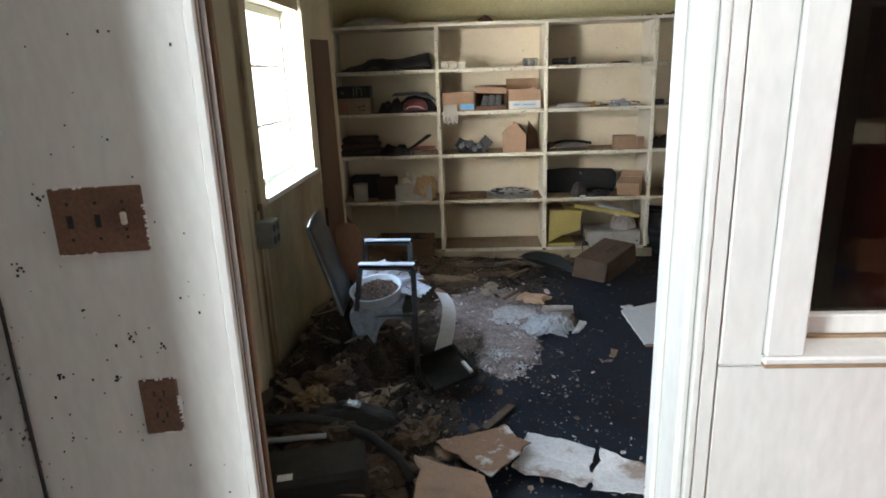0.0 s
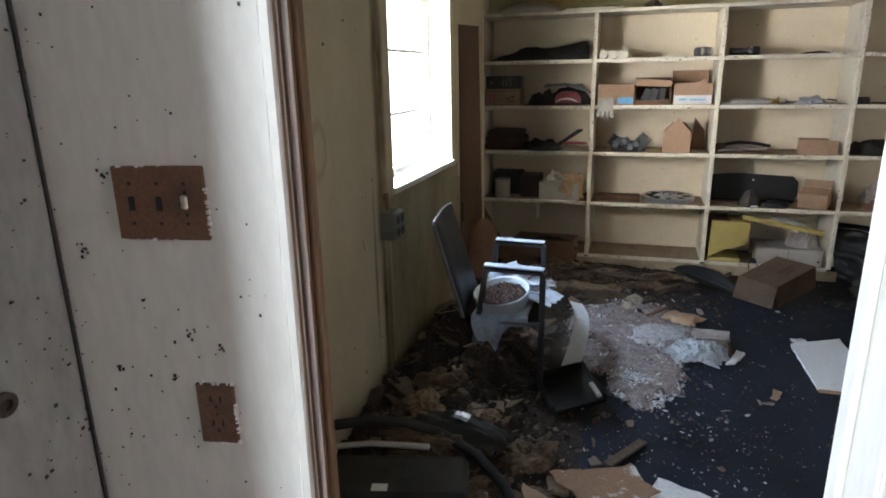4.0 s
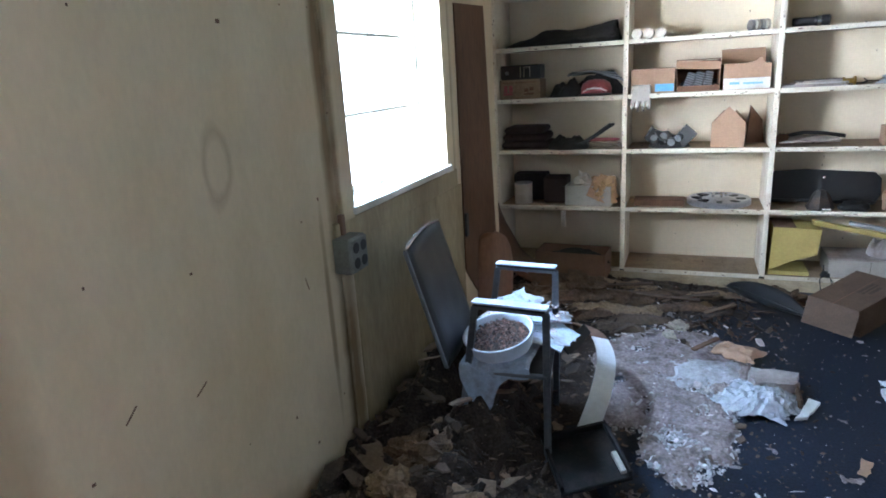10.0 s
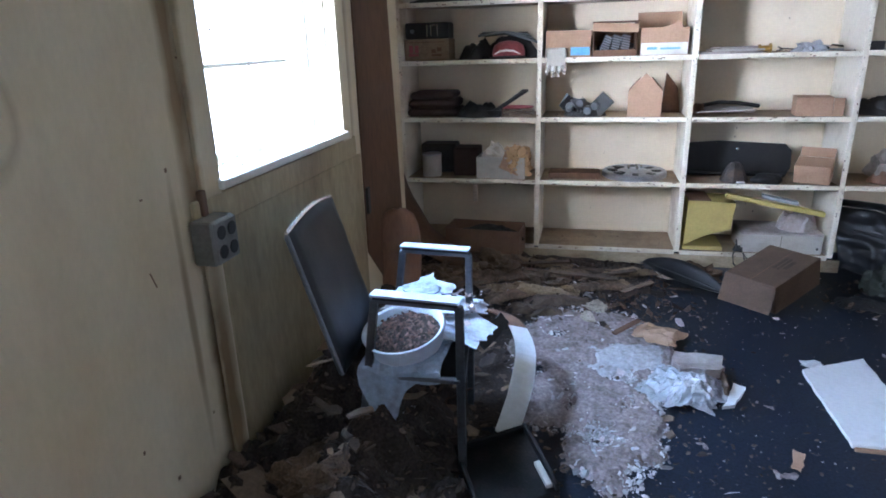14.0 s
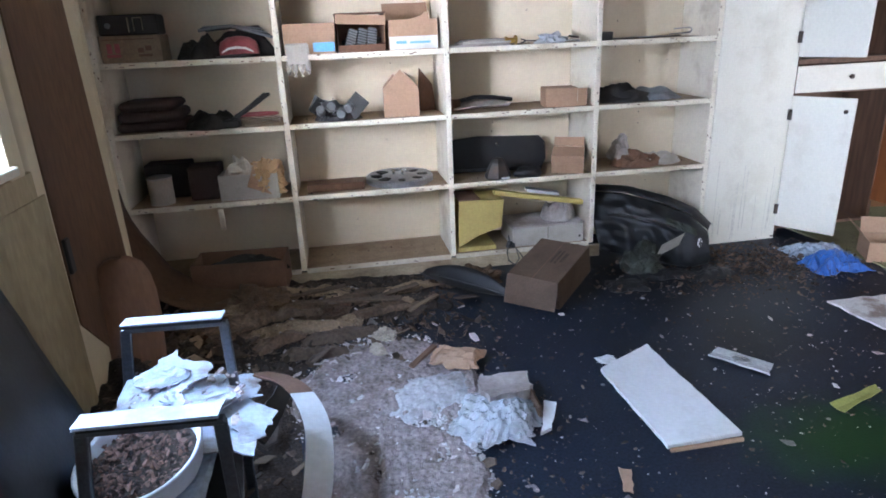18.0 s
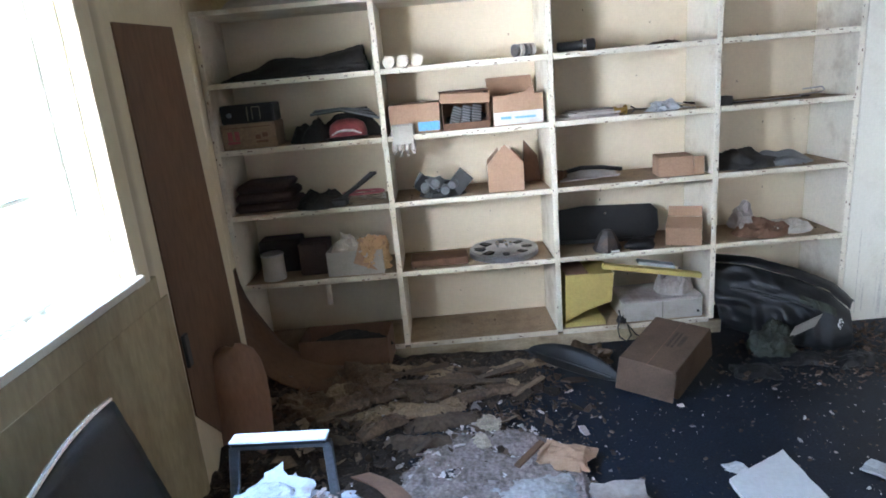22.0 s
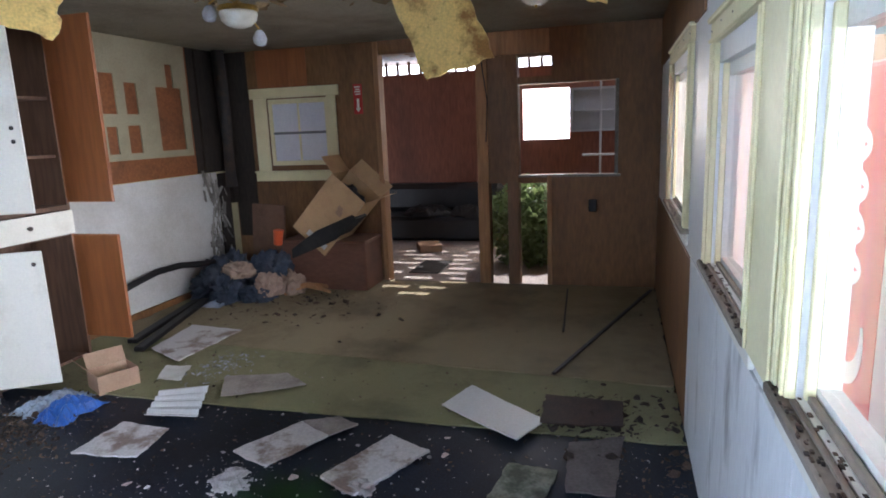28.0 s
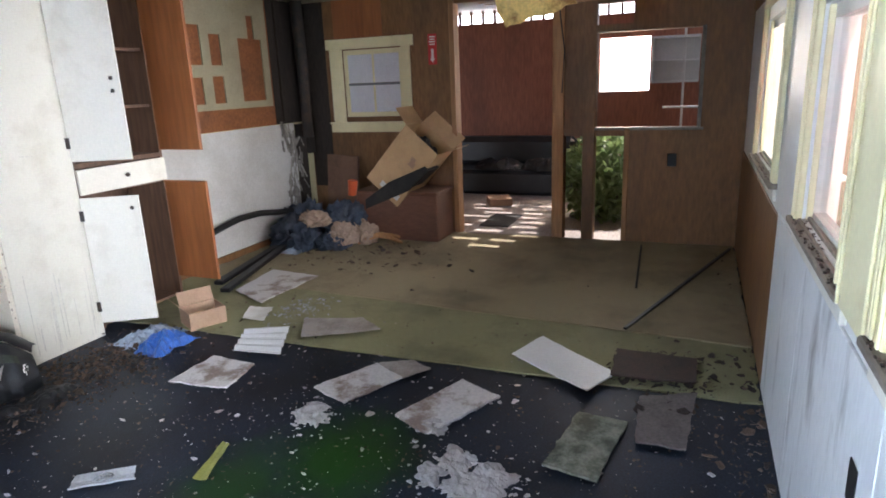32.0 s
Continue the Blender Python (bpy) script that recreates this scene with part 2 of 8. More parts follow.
M["carpet_light"] = mat("carpet_light", (0.26, 0.25, 0.135), (0.10, 0.088, 0.05), 1.6, 300, 0.6, 0.95, 0.5, grit=0.3)
M["carpet_dark"] = mat("carpet_dark", (0.29, 0.24, 0.145), (0.10, 0.078, 0.048), 1.3, 300, 0.7, 0.95, 0.5, grit=0.3)
M["soot"] = mat("sooty_board", (0.030, 0.021, 0.015), (0.006, 0.005, 0.004), 3.0, 40, 0.8, 0.85, 0.3, stretch=(1, 1, 0.3), grit=0.3)
M["card_tan"] = mat("tan_card", (0.56, 0.36, 0.185), (0.36, 0.215, 0.11), 5, 90, 0.5, 0.8, 0.1, grit=0.06)
M["chest_brown"] = mat("chest_brown", (0.17, 0.075, 0.045), (0.075, 0.034, 0.022), 3, 50, 0.6, 0.6, 0.15, stretch=(1, 0.3, 1), grit=0.15)
M["streak_grey"] = mat("dirty_streaks", (0.62, 0.59, 0.53), (0.45, 0.41, 0.35), 8, 60, 0.6, 0.8, 0.1, grit=0.2)
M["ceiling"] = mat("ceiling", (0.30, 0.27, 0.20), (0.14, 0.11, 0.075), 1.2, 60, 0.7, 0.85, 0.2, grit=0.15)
M["fibre_tile"] = mat("fibre_tile", (0.82, 0.58, 0.19), (0.28, 0.12, 0.03), 4.0, 80, 0.9, 0.9, 0.3, low=0.5, high=0.62, grit=0.15)
M["card"] = mat("card", (0.40, 0.255, 0.165), (0.26, 0.16, 0.10), 5, 90, 0.5, 0.85, 0.1, grit=0.08)
M["card_dark"] = mat("card_dark", (0.18, 0.10, 0.062), (0.09, 0.05, 0.032), 5, 90, 0.6, 0.85, 0.1, grit=0.12)
M["paper"] = mat("paper", (0.68, 0.68, 0.66), (0.40, 0.36, 0.30), 5, 80, 0.6, 0.8, 0.1, grit=0.07)
M["white_board"] = mat("white_board", (0.72, 0.73, 0.74), (0.46, 0.42, 0.38), 6, 60, 0.4, 0.45, 0.08, low=0.55, high=0.8, grit=0.05)
M["tile_back"] = mat("tile_back", (0.40, 0.36, 0.34), (0.17, 0.13, 0.11), 4, 60, 0.85, 0.8, 0.2, grit=0.12)
M["vinyl"] = mat("black_vinyl", (0.012, 0.014, 0.017), (0.035, 0.035, 0.035), 6, 90, 0.4, 0.42, 0.1, grit=0.2)
M["black"] = mat("black_plastic", (0.010, 0.010, 0.011), (0.028, 0.025, 0.022), 8, 120, 0.5, 0.5, 0.1, grit=0.25)
M["rubber"] = mat("dusty_rubber", (0.018, 0.017, 0.017), (0.055, 0.046, 0.038), 6, 120, 0.6, 0.75, 0.25, grit=0.3)
M["grey_plastic"] = mat("grey_plastic", (0.17, 0.18, 0.19), (0.08, 0.08, 0.08), 8, 100, 0.5, 0.5, 0.1, grit=0.12)
M["steel"] = mat("steel", (0.42, 0.43, 0.46), (0.22, 0.18, 0.15), 8, 120, 0.5, 0.38, 0.1, metal=0.9, grit=0.15)
M["chrome"] = mat("chrome", (0.72, 0.74, 0.78), (0.45, 0.43, 0.42), 9, 120, 0.4, 0.22, 0.05, metal=1.0, grit=0.1)
M["iron"] = mat("dark_iron", (0.05, 0.045, 0.042), (0.13, 0.075, 0.045), 10, 120, 0.6, 0.6, 0.2, metal=0.5, grit=0.25)
M["grey_box"] = mat("grey_box", (0.20, 0.20, 0.18), (0.10, 0.09, 0.07), 9, 90, 0.6, 0.5, 0.1, metal=0.3, grit=0.12)
M["porcelain"] = mat("white_plastic", (0.62, 0.68, 0.76), (0.35, 0.34, 0.33), 10, 80, 0.5, 0.35, 0.1, low=0.5, high=0.75, grit=0.06)
M["yellow"] = mat("yellow_card", (0.50, 0.40, 0.13), (0.38, 0.28, 0.10), 5, 80, 0.5, 0.7, 0.1, grit=0.08)
M["blue"] = mat("blue_plastic", (0.03, 0.12, 0.42), (0.02, 0.06, 0.2), 8, 80, 0.5, 0.4, 0.1, grit=0.15)
M["light_blue"] = mat("light_blue", (0.15, 0.42, 0.72), (0.3, 0.4, 0.5), 8, 80, 0.4, 0.6, 0.1, grit=0.1)
M["red"] = mat("red_plastic", (0.55, 0.03, 0.03), (0.32, 0.02, 0.02), 3, 60, 0.3, 0.35, 0.05, grit=0.06)
M["dull_red"] = mat("dull_red", (0.36, 0.09, 0.10), (0.14, 0.03, 0.03), 8, 60, 0.5, 0.4, 0.05, grit=0.15)
M["brass"] = mat("brass", (0.55, 0.36, 0.10), (0.3, 0.2, 0.08), 9, 60, 0.5, 0.35, 0.05, metal=0.9, grit=0.15)
M["denim"] = mat("denim_cloth", (0.035, 0.046, 0.070), (0.10, 0.10, 0.11), 4, 150, 0.6, 0.9, 0.4, grit=0.3)
M["tan_cloth"] = mat("tan_cloth", (0.36, 0.255, 0.19), (0.17, 0.11, 0.08), 5, 150, 0.6, 0.9, 0.4, grit=0.2)
M["insulation"] = mat("insulation", (0.13, 0.084, 0.052), (0.04, 0.026, 0.018), 5, 120, 0.8, 0.95, 0.6, grit=0.35, bump_d=0.01)
M["litter"] = islands(mat("litter", (0.09, 0.062, 0.045), (0.024, 0.016, 0.012), 6, 120, 0.7, 0.9, 0.4, grit=0.3), 0.75)
M["plaster"] = islands(mat("plaster_crumbs", (0.44, 0.385, 0.375), (0.20, 0.15, 0.13), 6, 100, 0.6, 0.9, 0.4, grit=0.15), 0.65)
M["mound"] = mat("mound", (0.045, 0.031, 0.023), (0.014, 0.010, 0.008), 4, 90, 0.8, 0.95, 0.8, grit=0.5, bump_d=0.012)
M["plaster_bed"] = mat("plaster_bed", (0.26, 0.215, 0.205), (0.075, 0.050, 0.040), 12, 70, 0.8, 0.95, 0.7, grit=0.35, bump_d=0.01)
M["film"] = mat("clear_film", (0.43, 0.45, 0.48), (0.26, 0.25, 0.25), 12, 60, 0.6, 0.16, 0.4, grit=0.1, bump_d=0.01)
M["foil"] = mat("foil", (0.55, 0.57, 0.6), (0.3, 0.3, 0.3), 14, 60, 0.5, 0.25, 0.5, metal=0.7, grit=0.1, bump_d=0.01)
M["cloth_white"] = mat("pale_cloth", (0.46, 0.43, 0.38), (0.28, 0.24, 0.19), 8, 150, 0.5, 0.9, 0.4, grit=0.1)
M["asphalt"] = mat("ground_soil", (0.10, 0.09, 0.07), (0.06, 0.08, 0.03), 0.6, 20, 0.7, 0.95, 0.5, grit=0.3)
M["leaf"] = islands(mat("leaf", (0.17, 0.21, 0.12), (0.07, 0.12, 0.05), 3, 30, 0.6, 0.3, 0.1, grit=0.2), 0.7)
M["bark"] = mat("bark", (0.12, 0.09, 0.06), None, 5, 60, 0.7, 0.9, 0.5)
M["raw_cream"] = mat("stained_plywood", (0.40, 0.33, 0.20), (0.17, 0.12, 0.065), 2.2, 50, 0.75, 0.75, 0.2, stretch=(1, 1, 0.3), grit=0.12)
M["paper_white"] = mat("wainscot_white", (0.60, 0.59, 0.57), (0.36, 0.33, 0.28), 1.5, 60, 0.5, 0.6, 0.1, grit=0.07)
M["pale_board"] = mat("pale_board", (0.36, 0.325, 0.22), (0.20, 0.16, 0.10), 2.0, 60, 0.5, 0.7, 0.1, grit=0.08)
M["orange_brown"] = mat("bare_brown_board", (0.25, 0.090, 0.030), (0.10, 0.04, 0.02), 2.0, 40, 0.7, 0.7, 0.2, grit=0.2)
M["plaster_grey"] = islands(mat("torn_board", (0.30, 0.28, 0.25), (0.14, 0.12, 0.10), 5, 60, 0.6, 0.9, 0.3, grit=0.2), 0.4)
M["arm_top"] = mat("armrest", (0.44, 0.50, 0.60), (0.2, 0.2, 0.22), 9, 80, 0.5, 0.3, 0.05, grit=0.08)
M["yellow_leaf"] = mat("yellow_leaf", (0.30, 0.30, 0.08), (0.16, 0.15, 0.04), 9, 80, 0.5, 0.7, 0.1, grit=0.15)
M["tile_white"] = mat("stained_tile", (0.64, 0.62, 0.62), (0.25, 0.18, 0.145), 4.5, 60, 0.9, 0.8, 0.2, low=0.49, high=0.60, grit=0.12)
M["tile_green"] = mat("mossy_tile", (0.24, 0.24, 0.19), (0.07, 0.075, 0.05), 8, 60, 0.9, 0.9, 0.3, low=0.42, high=0.6, grit=0.2)
M["paper_brown"] = mat("plastered_paper", (0.26, 0.15, 0.09), (0.60, 0.58, 0.56), 7, 60, 0.9, 0.85, 0.2, low=0.5, high=0.58, grit=0.12)
M["splinter"] = islands(mat("splinter", (0.20, 0.14, 0.095), (0.14, 0.09, 0.06), 6, 80, 0.6, 0.85, 0.2, grit=0.2), 0.6)
M["orange_plastic"] = mat("orange_plastic", (0.60, 0.10, 0.03), None, 9, 80, 0.3, 0.4, 0.05, grit=0.08)
M["insulation_bits"] = islands(mat("insulation_bits", (0.30, 0.22, 0.12), (0.12, 0.08, 0.05), 6, 80, 0.7, 0.95, 0.4, grit=0.25), 0.6)
M["glass"] = glass_mat("window_glass", (0.97, 0.98, 0.97))
M["dark_glass"] = glass_mat("dirty_dark_glass", (0.30, 0.28, 0.25), 0.12)
M["dusty_glass"] = mat("dusty_glass", (0.70, 0.70, 0.73), (0.5, 0.48, 0.55), 2, 40, 0.4, 0.3, 0.03, grit=0.05)


def glow(name, colour, strength):
    m = bpy.data.materials.new(name)
    m.use_nodes = True
    n, l = m.node_tree.nodes, m.node_tree.links
    n.remove(n["Principled BSDF"])
    e = n.new("ShaderNodeEmission")
    e.inputs[0].default_value, e.inputs[1].default_value = (*colour, 1), strength
    l.new(e.outputs[0], n["Material Output"].inputs[0])
    return m


M["bright_sky"] = glow("bright_overexposed_sky", (0.93, 0.97, 1.0), 6.0)
M["mat_brown"] = mat("brown_rubber", (0.045, 0.026, 0.022), (0.09, 0.06, 0.05), 7, 120, 0.5, 0.85, 0.25, grit=0.3)
M["olive_cloth"] = mat("olive_cloth", (0.045, 0.050, 0.038), (0.015, 0.015, 0.014), 6, 150, 0.7, 0.95, 0.3, grit=0.3)
M["paper_torn"] = mat("torn_paper", (0.56, 0.50, 0.42), (0.30, 0.22, 0.15), 7, 90, 0.6, 0.85, 0.2, grit=0.1)
M["card_floor"] = mat("damp_card", (0.115, 0.073, 0.047), (0.05, 0.032, 0.022), 5, 90, 0.6, 0.85, 0.1, grit=0.12)
M["plywood"] = mat("bent_plywood", (0.26, 0.14, 0.085), (0.14, 0.075, 0.045), 3, 60, 0.5, 0.6, 0.1, stretch=(1, 1, 0.3), grit=0.12)
M["film_blue"] = mat("dirty_film", (0.36, 0.44, 0.56), (0.16, 0.14, 0.13), 14, 60, 0.6, 0.22, 0.4, low=0.5, high=0.72, grit=0.12, bump_d=0.008)
M["plaster_sheeting"] = mat("dusty_sheeting", (0.40, 0.39, 0.40), (0.16, 0.13, 0.11), 12, 60, 0.8, 0.7, 0.4, grit=0.2, bump_d=0.008)
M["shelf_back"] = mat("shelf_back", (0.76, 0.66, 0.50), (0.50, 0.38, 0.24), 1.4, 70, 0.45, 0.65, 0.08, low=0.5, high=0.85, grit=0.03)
M["dirty_board"] = mat("dirty_board", (0.44, 0.49, 0.57), (0.20, 0.15, 0.12), 11, 70, 0.8, 0.5, 0.15, low=0.48, high=0.66, grit=0.1)
M["card_faded"] = mat("faded_card", (0.30, 0.22, 0.145), (0.13, 0.09, 0.06), 9, 90, 0.6, 0.85, 0.1, grit=0.12)
M["milk_glass"] = mat("milk_glass", (0.70, 0.68, 0.60), (0.4, 0.36, 0.3), 9, 60, 0.4, 0.2, 0.03, grit=0.05)
M["bowl_chips"] = islands(mat("bowl_chips", (0.11, 0.062, 0.046), (0.05, 0.03, 0.025), 8, 90, 0.6, 0.85, 0.2, grit=0.2), 0.9)
M["lath_dark"] = mat("damp_lath", (0.11, 0.075, 0.05), (0.05, 0.034, 0.025), 3, 60, 0.7, 0.85, 0.3, grit=0.25)
M["plaster_white"] = islands(mat("white_plaster", (0.46, 0.44, 0.44), (0.27, 0.235, 0.215), 6, 100, 0.5, 0.9, 0.4, grit=0.12), 0.35)
M["old_concrete"] = mat("old_concrete", (0.16, 0.15, 0.135), (0.08, 0.07, 0.06), 1.5, 60, 0.6, 0.9, 0.3, grit=0.2)
M["flake"] = islands(mat("rotten_flake", (0.075, 0.050, 0.034), (0.024, 0.017, 0.013), 6, 90, 0.7, 0.9, 0.4, grit=0.25), 0.8)
M["end_floor"] = mat("worn_boards", (0.42, 0.36, 0.32), (0.22, 0.18, 0.155), 2.0, 50, 0.7, 0.85, 0.3, stretch=(0.3, 1, 1), grit=0.2)
M["dado"] = mat("dado_board", (0.70, 0.71, 0.70), (0.13, 0.11, 0.09), 2.6, 50, 0.85, 0.55, 0.15, stretch=(1.4, 1, 0.35), low=0.54, high=0.70, grit=0.06)
M["sill_wood"] = mat("sill_wood", (0.25, 0.205, 0.155), (0.085, 0.065, 0.05), 5, 80, 0.75, 0.8, 0.25, stretch=(0.4, 1, 1), grit=0.2)
M["soaked"] = mat("soaked_board", (0.050, 0.026, 0.018), (0.012, 0.009, 0.008), 6, 70, 0.8, 0.7, 0.3, grit=0.35)
M["tile_dark"] = mat("soaked_tile", (0.15, 0.125, 0.12), (0.06, 0.048, 0.042), 4, 60, 0.85, 0.8, 0.2, grit=0.2)
M["tan_debris"] = mat("tan_insulation", (0.27, 0.19, 0.12), (0.10, 0.065, 0.042), 7, 90, 0.8, 0.95, 0.5, grit=0.3, bump_d=0.008)
M["pale_debris"] = mat("pale_insulation", (0.42, 0.36, 0.29), (0.20, 0.15, 0.11), 8, 90, 0.7, 0.95, 0.5, grit=0.2, bump_d=0.008)
M["rot_board"] = mat("rotten_board", (0.15, 0.098, 0.062), (0.045, 0.030, 0.021), 6, 70, 0.8, 0.9, 0.4, grit=0.3, bump_d=0.006)
M["fascia"] = mat("scuffed_black_plastic", (0.007, 0.008, 0.010), (0.036, 0.036, 0.032), 7, 110, 0.5, 0.5, 0.2, low=0.52, high=0.75, grit=0.3)
M["tray_plastic"] = mat("tray_plastic", (0.006, 0.006, 0.007), (0.045, 0.034, 0.026), 9, 130, 0.6, 0.6, 0.2, grit=0.4, spec=0.25)
M["card_print"] = mat("card_print", (0.055, 0.035, 0.026), (0.10, 0.065, 0.045), 9, 120, 0.6, 0.9, 0.1, grit=0.3)
M["sign_white"] = mat("sign_white", (0.82, 0.82, 0.82), None, 3, 60, 0.1, 0.4, 0.03, grit=0.04)


# ---- helpers of this place ----
def box(bm, x0, x1, y0, y1, z0, z1, bevel=0.0, m=None):
    made = bmesh.ops.create_cube(bm, size=1.0)["verts"]
    for v in made:
        v.co = Vector((x0 + (v.co.x + 0.5) * (x1 - x0), y0 + (v.co.y + 0.5) * (y1 - y0), z0 + (v.co.z + 0.5) * (z1 - z0)))
        if m:
            v.co = m @ v.co
    if bevel:
        edges = list({e for v in made for e in v.link_edges})
        bmesh.ops.bevel(bm, geom=edges, offset=bevel, segments=1, affect="EDGES")
    return bm


def boxes(*rows, bevel=0.0):
    bm = bmesh.new()
    for r in rows:
        box(bm, *r, bevel=bevel)
    return bm


def mesh(bm, name, smooth=False):
    me = bpy.data.meshes.new(name)
    bmesh.ops.recalc_face_normals(bm, faces=bm.faces)
    if smooth:
        for f in bm.faces:
            f.smooth = True
    bm.to_mesh(me)
    bm.free()
    return me


def part(name, bm, material, parent, label="", smooth=False):
    """One mesh under a thing or part; the coordinates are those of the thing."""
    ob = new(name, mesh(bm, name, smooth))
    ob.data.materials.append(M[material])
    ob.parent = parent
    return tagged(ob, label)


def thing(name, m, label, category, group=""):
    ob = new(name)
    ob.empty_display_size = 0.1
    ob.matrix_basis = m
    return tagged(ob, label, category, group)


def solid(name, bm, material, label, category, m=None, group="", kind="", smooth=False):
    """A thing of one mesh."""
    ob = new(name, mesh(bm, name, smooth))
    ob.data.materials.append(M[material])
    if m:
        ob.matrix_basis = m
    return tagged(ob, label, category, group, kind)


def structure(name, bm, material, label="", smooth=False):
    return solid(name, bm, material, label, "", kind="structure", smooth=smooth)


def slab(rows, axis, a, b, holes):
    """A wall from a to b across axis, over the span rows = (u0, u1, z0, z1), with openings (u0, u1, z0, z1)."""
    u0, u1, z0, z1 = rows
    us = sorted({u0, u1, *(v for h in holes for v in h[:2])})
    zs = sorted({z0, z1, *(v for h in holes for v in h[2:])})
    bm = bmesh.new()
    for i in range(len(us) - 1):
        for j in range(len(zs) - 1):
            cu, cz = (us[i] + us[i + 1]) / 2, (zs[j] + zs[j + 1]) / 2
            if any(h[0] < cu < h[1] and h[2] < cz < h[3] for h in holes):
                continue
            if axis == "y":
                box(bm, us[i], us[i + 1], a, b, zs[j], zs[j + 1])
            else:
                box(bm, a, b, us[i], us[i + 1], zs[j], zs[j + 1])
    bmesh.ops.remove_doubles(bm, verts=bm.verts, dist=1e-4)
    return bm


def prism(points, depth, bm=None, m=None):
    """A flat outline in x and z, drawn out along y from 0 to depth."""
    bm = bm or bmesh.new()
    front = [bm.verts.new((x, 0, z)) for x, z in points]
    back = [bm.verts.new((x, depth, z)) for x, z in points]
    bm.faces.new(front)
    bm.faces.new(back[::-1])
    for i in range(len(points)):
        j = (i + 1) % len(points)
        bm.faces.new((front[i], back[i], back[j], front[j]))
    if m:
        for v in front + back:
            v.co = m @ v.co
    return bm


def tube(path, r, sides=8, bm=None):
    """A round bar along points."""
    bm = bm or bmesh.new()
    pts = [Vector(p) for p in path]
    rings = []
    for i, p in enumerate(pts):
        d = (pts[min(i + 1, len(pts) - 1)] - pts[max(i - 1, 0)]).normalized()
        q = d.to_track_quat("Z", "Y")
        rr = r[i] if isinstance(r, (list, tuple)) else r
        rings.append([bm.verts.new(p + q @ Vector((rr * math.cos(2 * math.pi * k / sides), rr * math.sin(2 * math.pi * k / sides), 0))) for k in range(sides)])
    for a, b in zip(rings, rings[1:]):
        for k in range(sides):
            bm.faces.new((a[k], a[(k + 1) % sides], b[(k + 1) % sides], b[k]))
    bm.faces.new(rings[0][::-1])
    bm.faces.new(rings[-1])
    return bm


def lathe(profile, sides=24, bm=None, m=None):
    """A turned shape from (radius, height) pairs."""
    bm = bm or bmesh.new()
    rings = []
    for r, z in profile:
        rings.append([bm.verts.new((r * math.cos(2 * math.pi * k / sides), r * math.sin(2 * math.pi * k / sides), z)) for k in range(sides)])
    for a, b in zip(rings, rings[1:]):
        for k in range(sides):
            bm.faces.new((a[k], a[(k + 1) % sides], b[(k + 1) % sides], b[k]))
    bm.faces.new(rings[0][::-1])
    bm.faces.new(rings[-1])
    if m:
        for ring in rings:
            for v in ring:
                v.co = m @ v.co
    return bm


def sheet(corners, z, thick=0.006, n=8, wave=0.01, seed=0, ragged=0.0):
    """A thin board or paper with four floor corners, slightly warped, with thickness."""
    rnd = random.Random(seed)
    a, b, c, d = (Vector((*p, 0)) for p in corners)
    bm = bmesh.new()
    top, low = {}, {}
    for i in range(n + 1):
        for j in range(n + 1):
            u, v = i / n, j / n
            p = (a * (1 - u) + b * u) * (1 - v) + (d * (1 - u) + c * u) * v
            if ragged and (i in (0, n) or j in (0, n)):
                f = Vector((p.x * 13 + seed, p.y * 13, seed * 3.1))
                p += ragged * Vector((1.7 * noise.noise(f) + 0.8 * noise.noise(f * 4) + rnd.uniform(-0.2, 0.2), 1.7 * noise.noise(f + Vector((5, 9, 2))) + 0.8 * noise.noise(f * 4 + Vector((3, 1, 7))) + rnd.uniform(-0.2, 0.2), 0))
            h = z + wave * (0.5 + 0.5 * noise.noise(Vector((p.x * 3 + seed, p.y * 3, seed * 1.7)))) * (0.4 + 1.6 * abs(v - 0.5))
            top[i, j] = bm.verts.new((p.x, p.y, h + thick))
            low[i, j] = bm.verts.new((p.x, p.y, h))
    for i in range(n):
        for j in range(n):
            bm.faces.new((top[i, j], top[i + 1, j], top[i + 1, j + 1], top[i, j + 1]))
            bm.faces.new((low[i, j], low[i, j + 1], low[i + 1, j + 1], low[i + 1, j]))
    for k in range(n):
        for p, q in (((k, 0), (k + 1, 0)), ((n, k), (n, k + 1)), ((k + 1, n), (k, n)), ((0, k + 1), (0, k))):
            bm.faces.new((top[p], low[p], low[q], top[q]))
    return bm


def lump(rx, ry, rz, seed, rough=0.35, detail=3, base=True):
    """A crumpled heap with a flat foot."""
    bm = bmesh.new()
    bmesh.ops.create_icosphere(bm, subdivisions=detail, radius=1.0)
    for v in bm.verts:
        p = v.co.copy()
        k = 1 + rough * noise.noise(p * 1.7 + Vector((seed, 0, 0))) + rough * 0.6 * noise.noise(p * 4.5 + Vector((0, seed, 0)))
        p = p * k
        if base and p.z < -0.25:
            p.z = -0.25
        v.co = Vector((p.x * rx, p.y * ry, (p.z + (0.25 if base else 0)) * rz))
    return bm


def ridged(p):
    """Sharp creases between flat facets, about 0 to 1."""
    return 1 - abs(2 * noise.noise(p)) + 0.5 * (1 - abs(2 * noise.noise(p * 2.1 + Vector((7, 3, 1))))) - 0.75


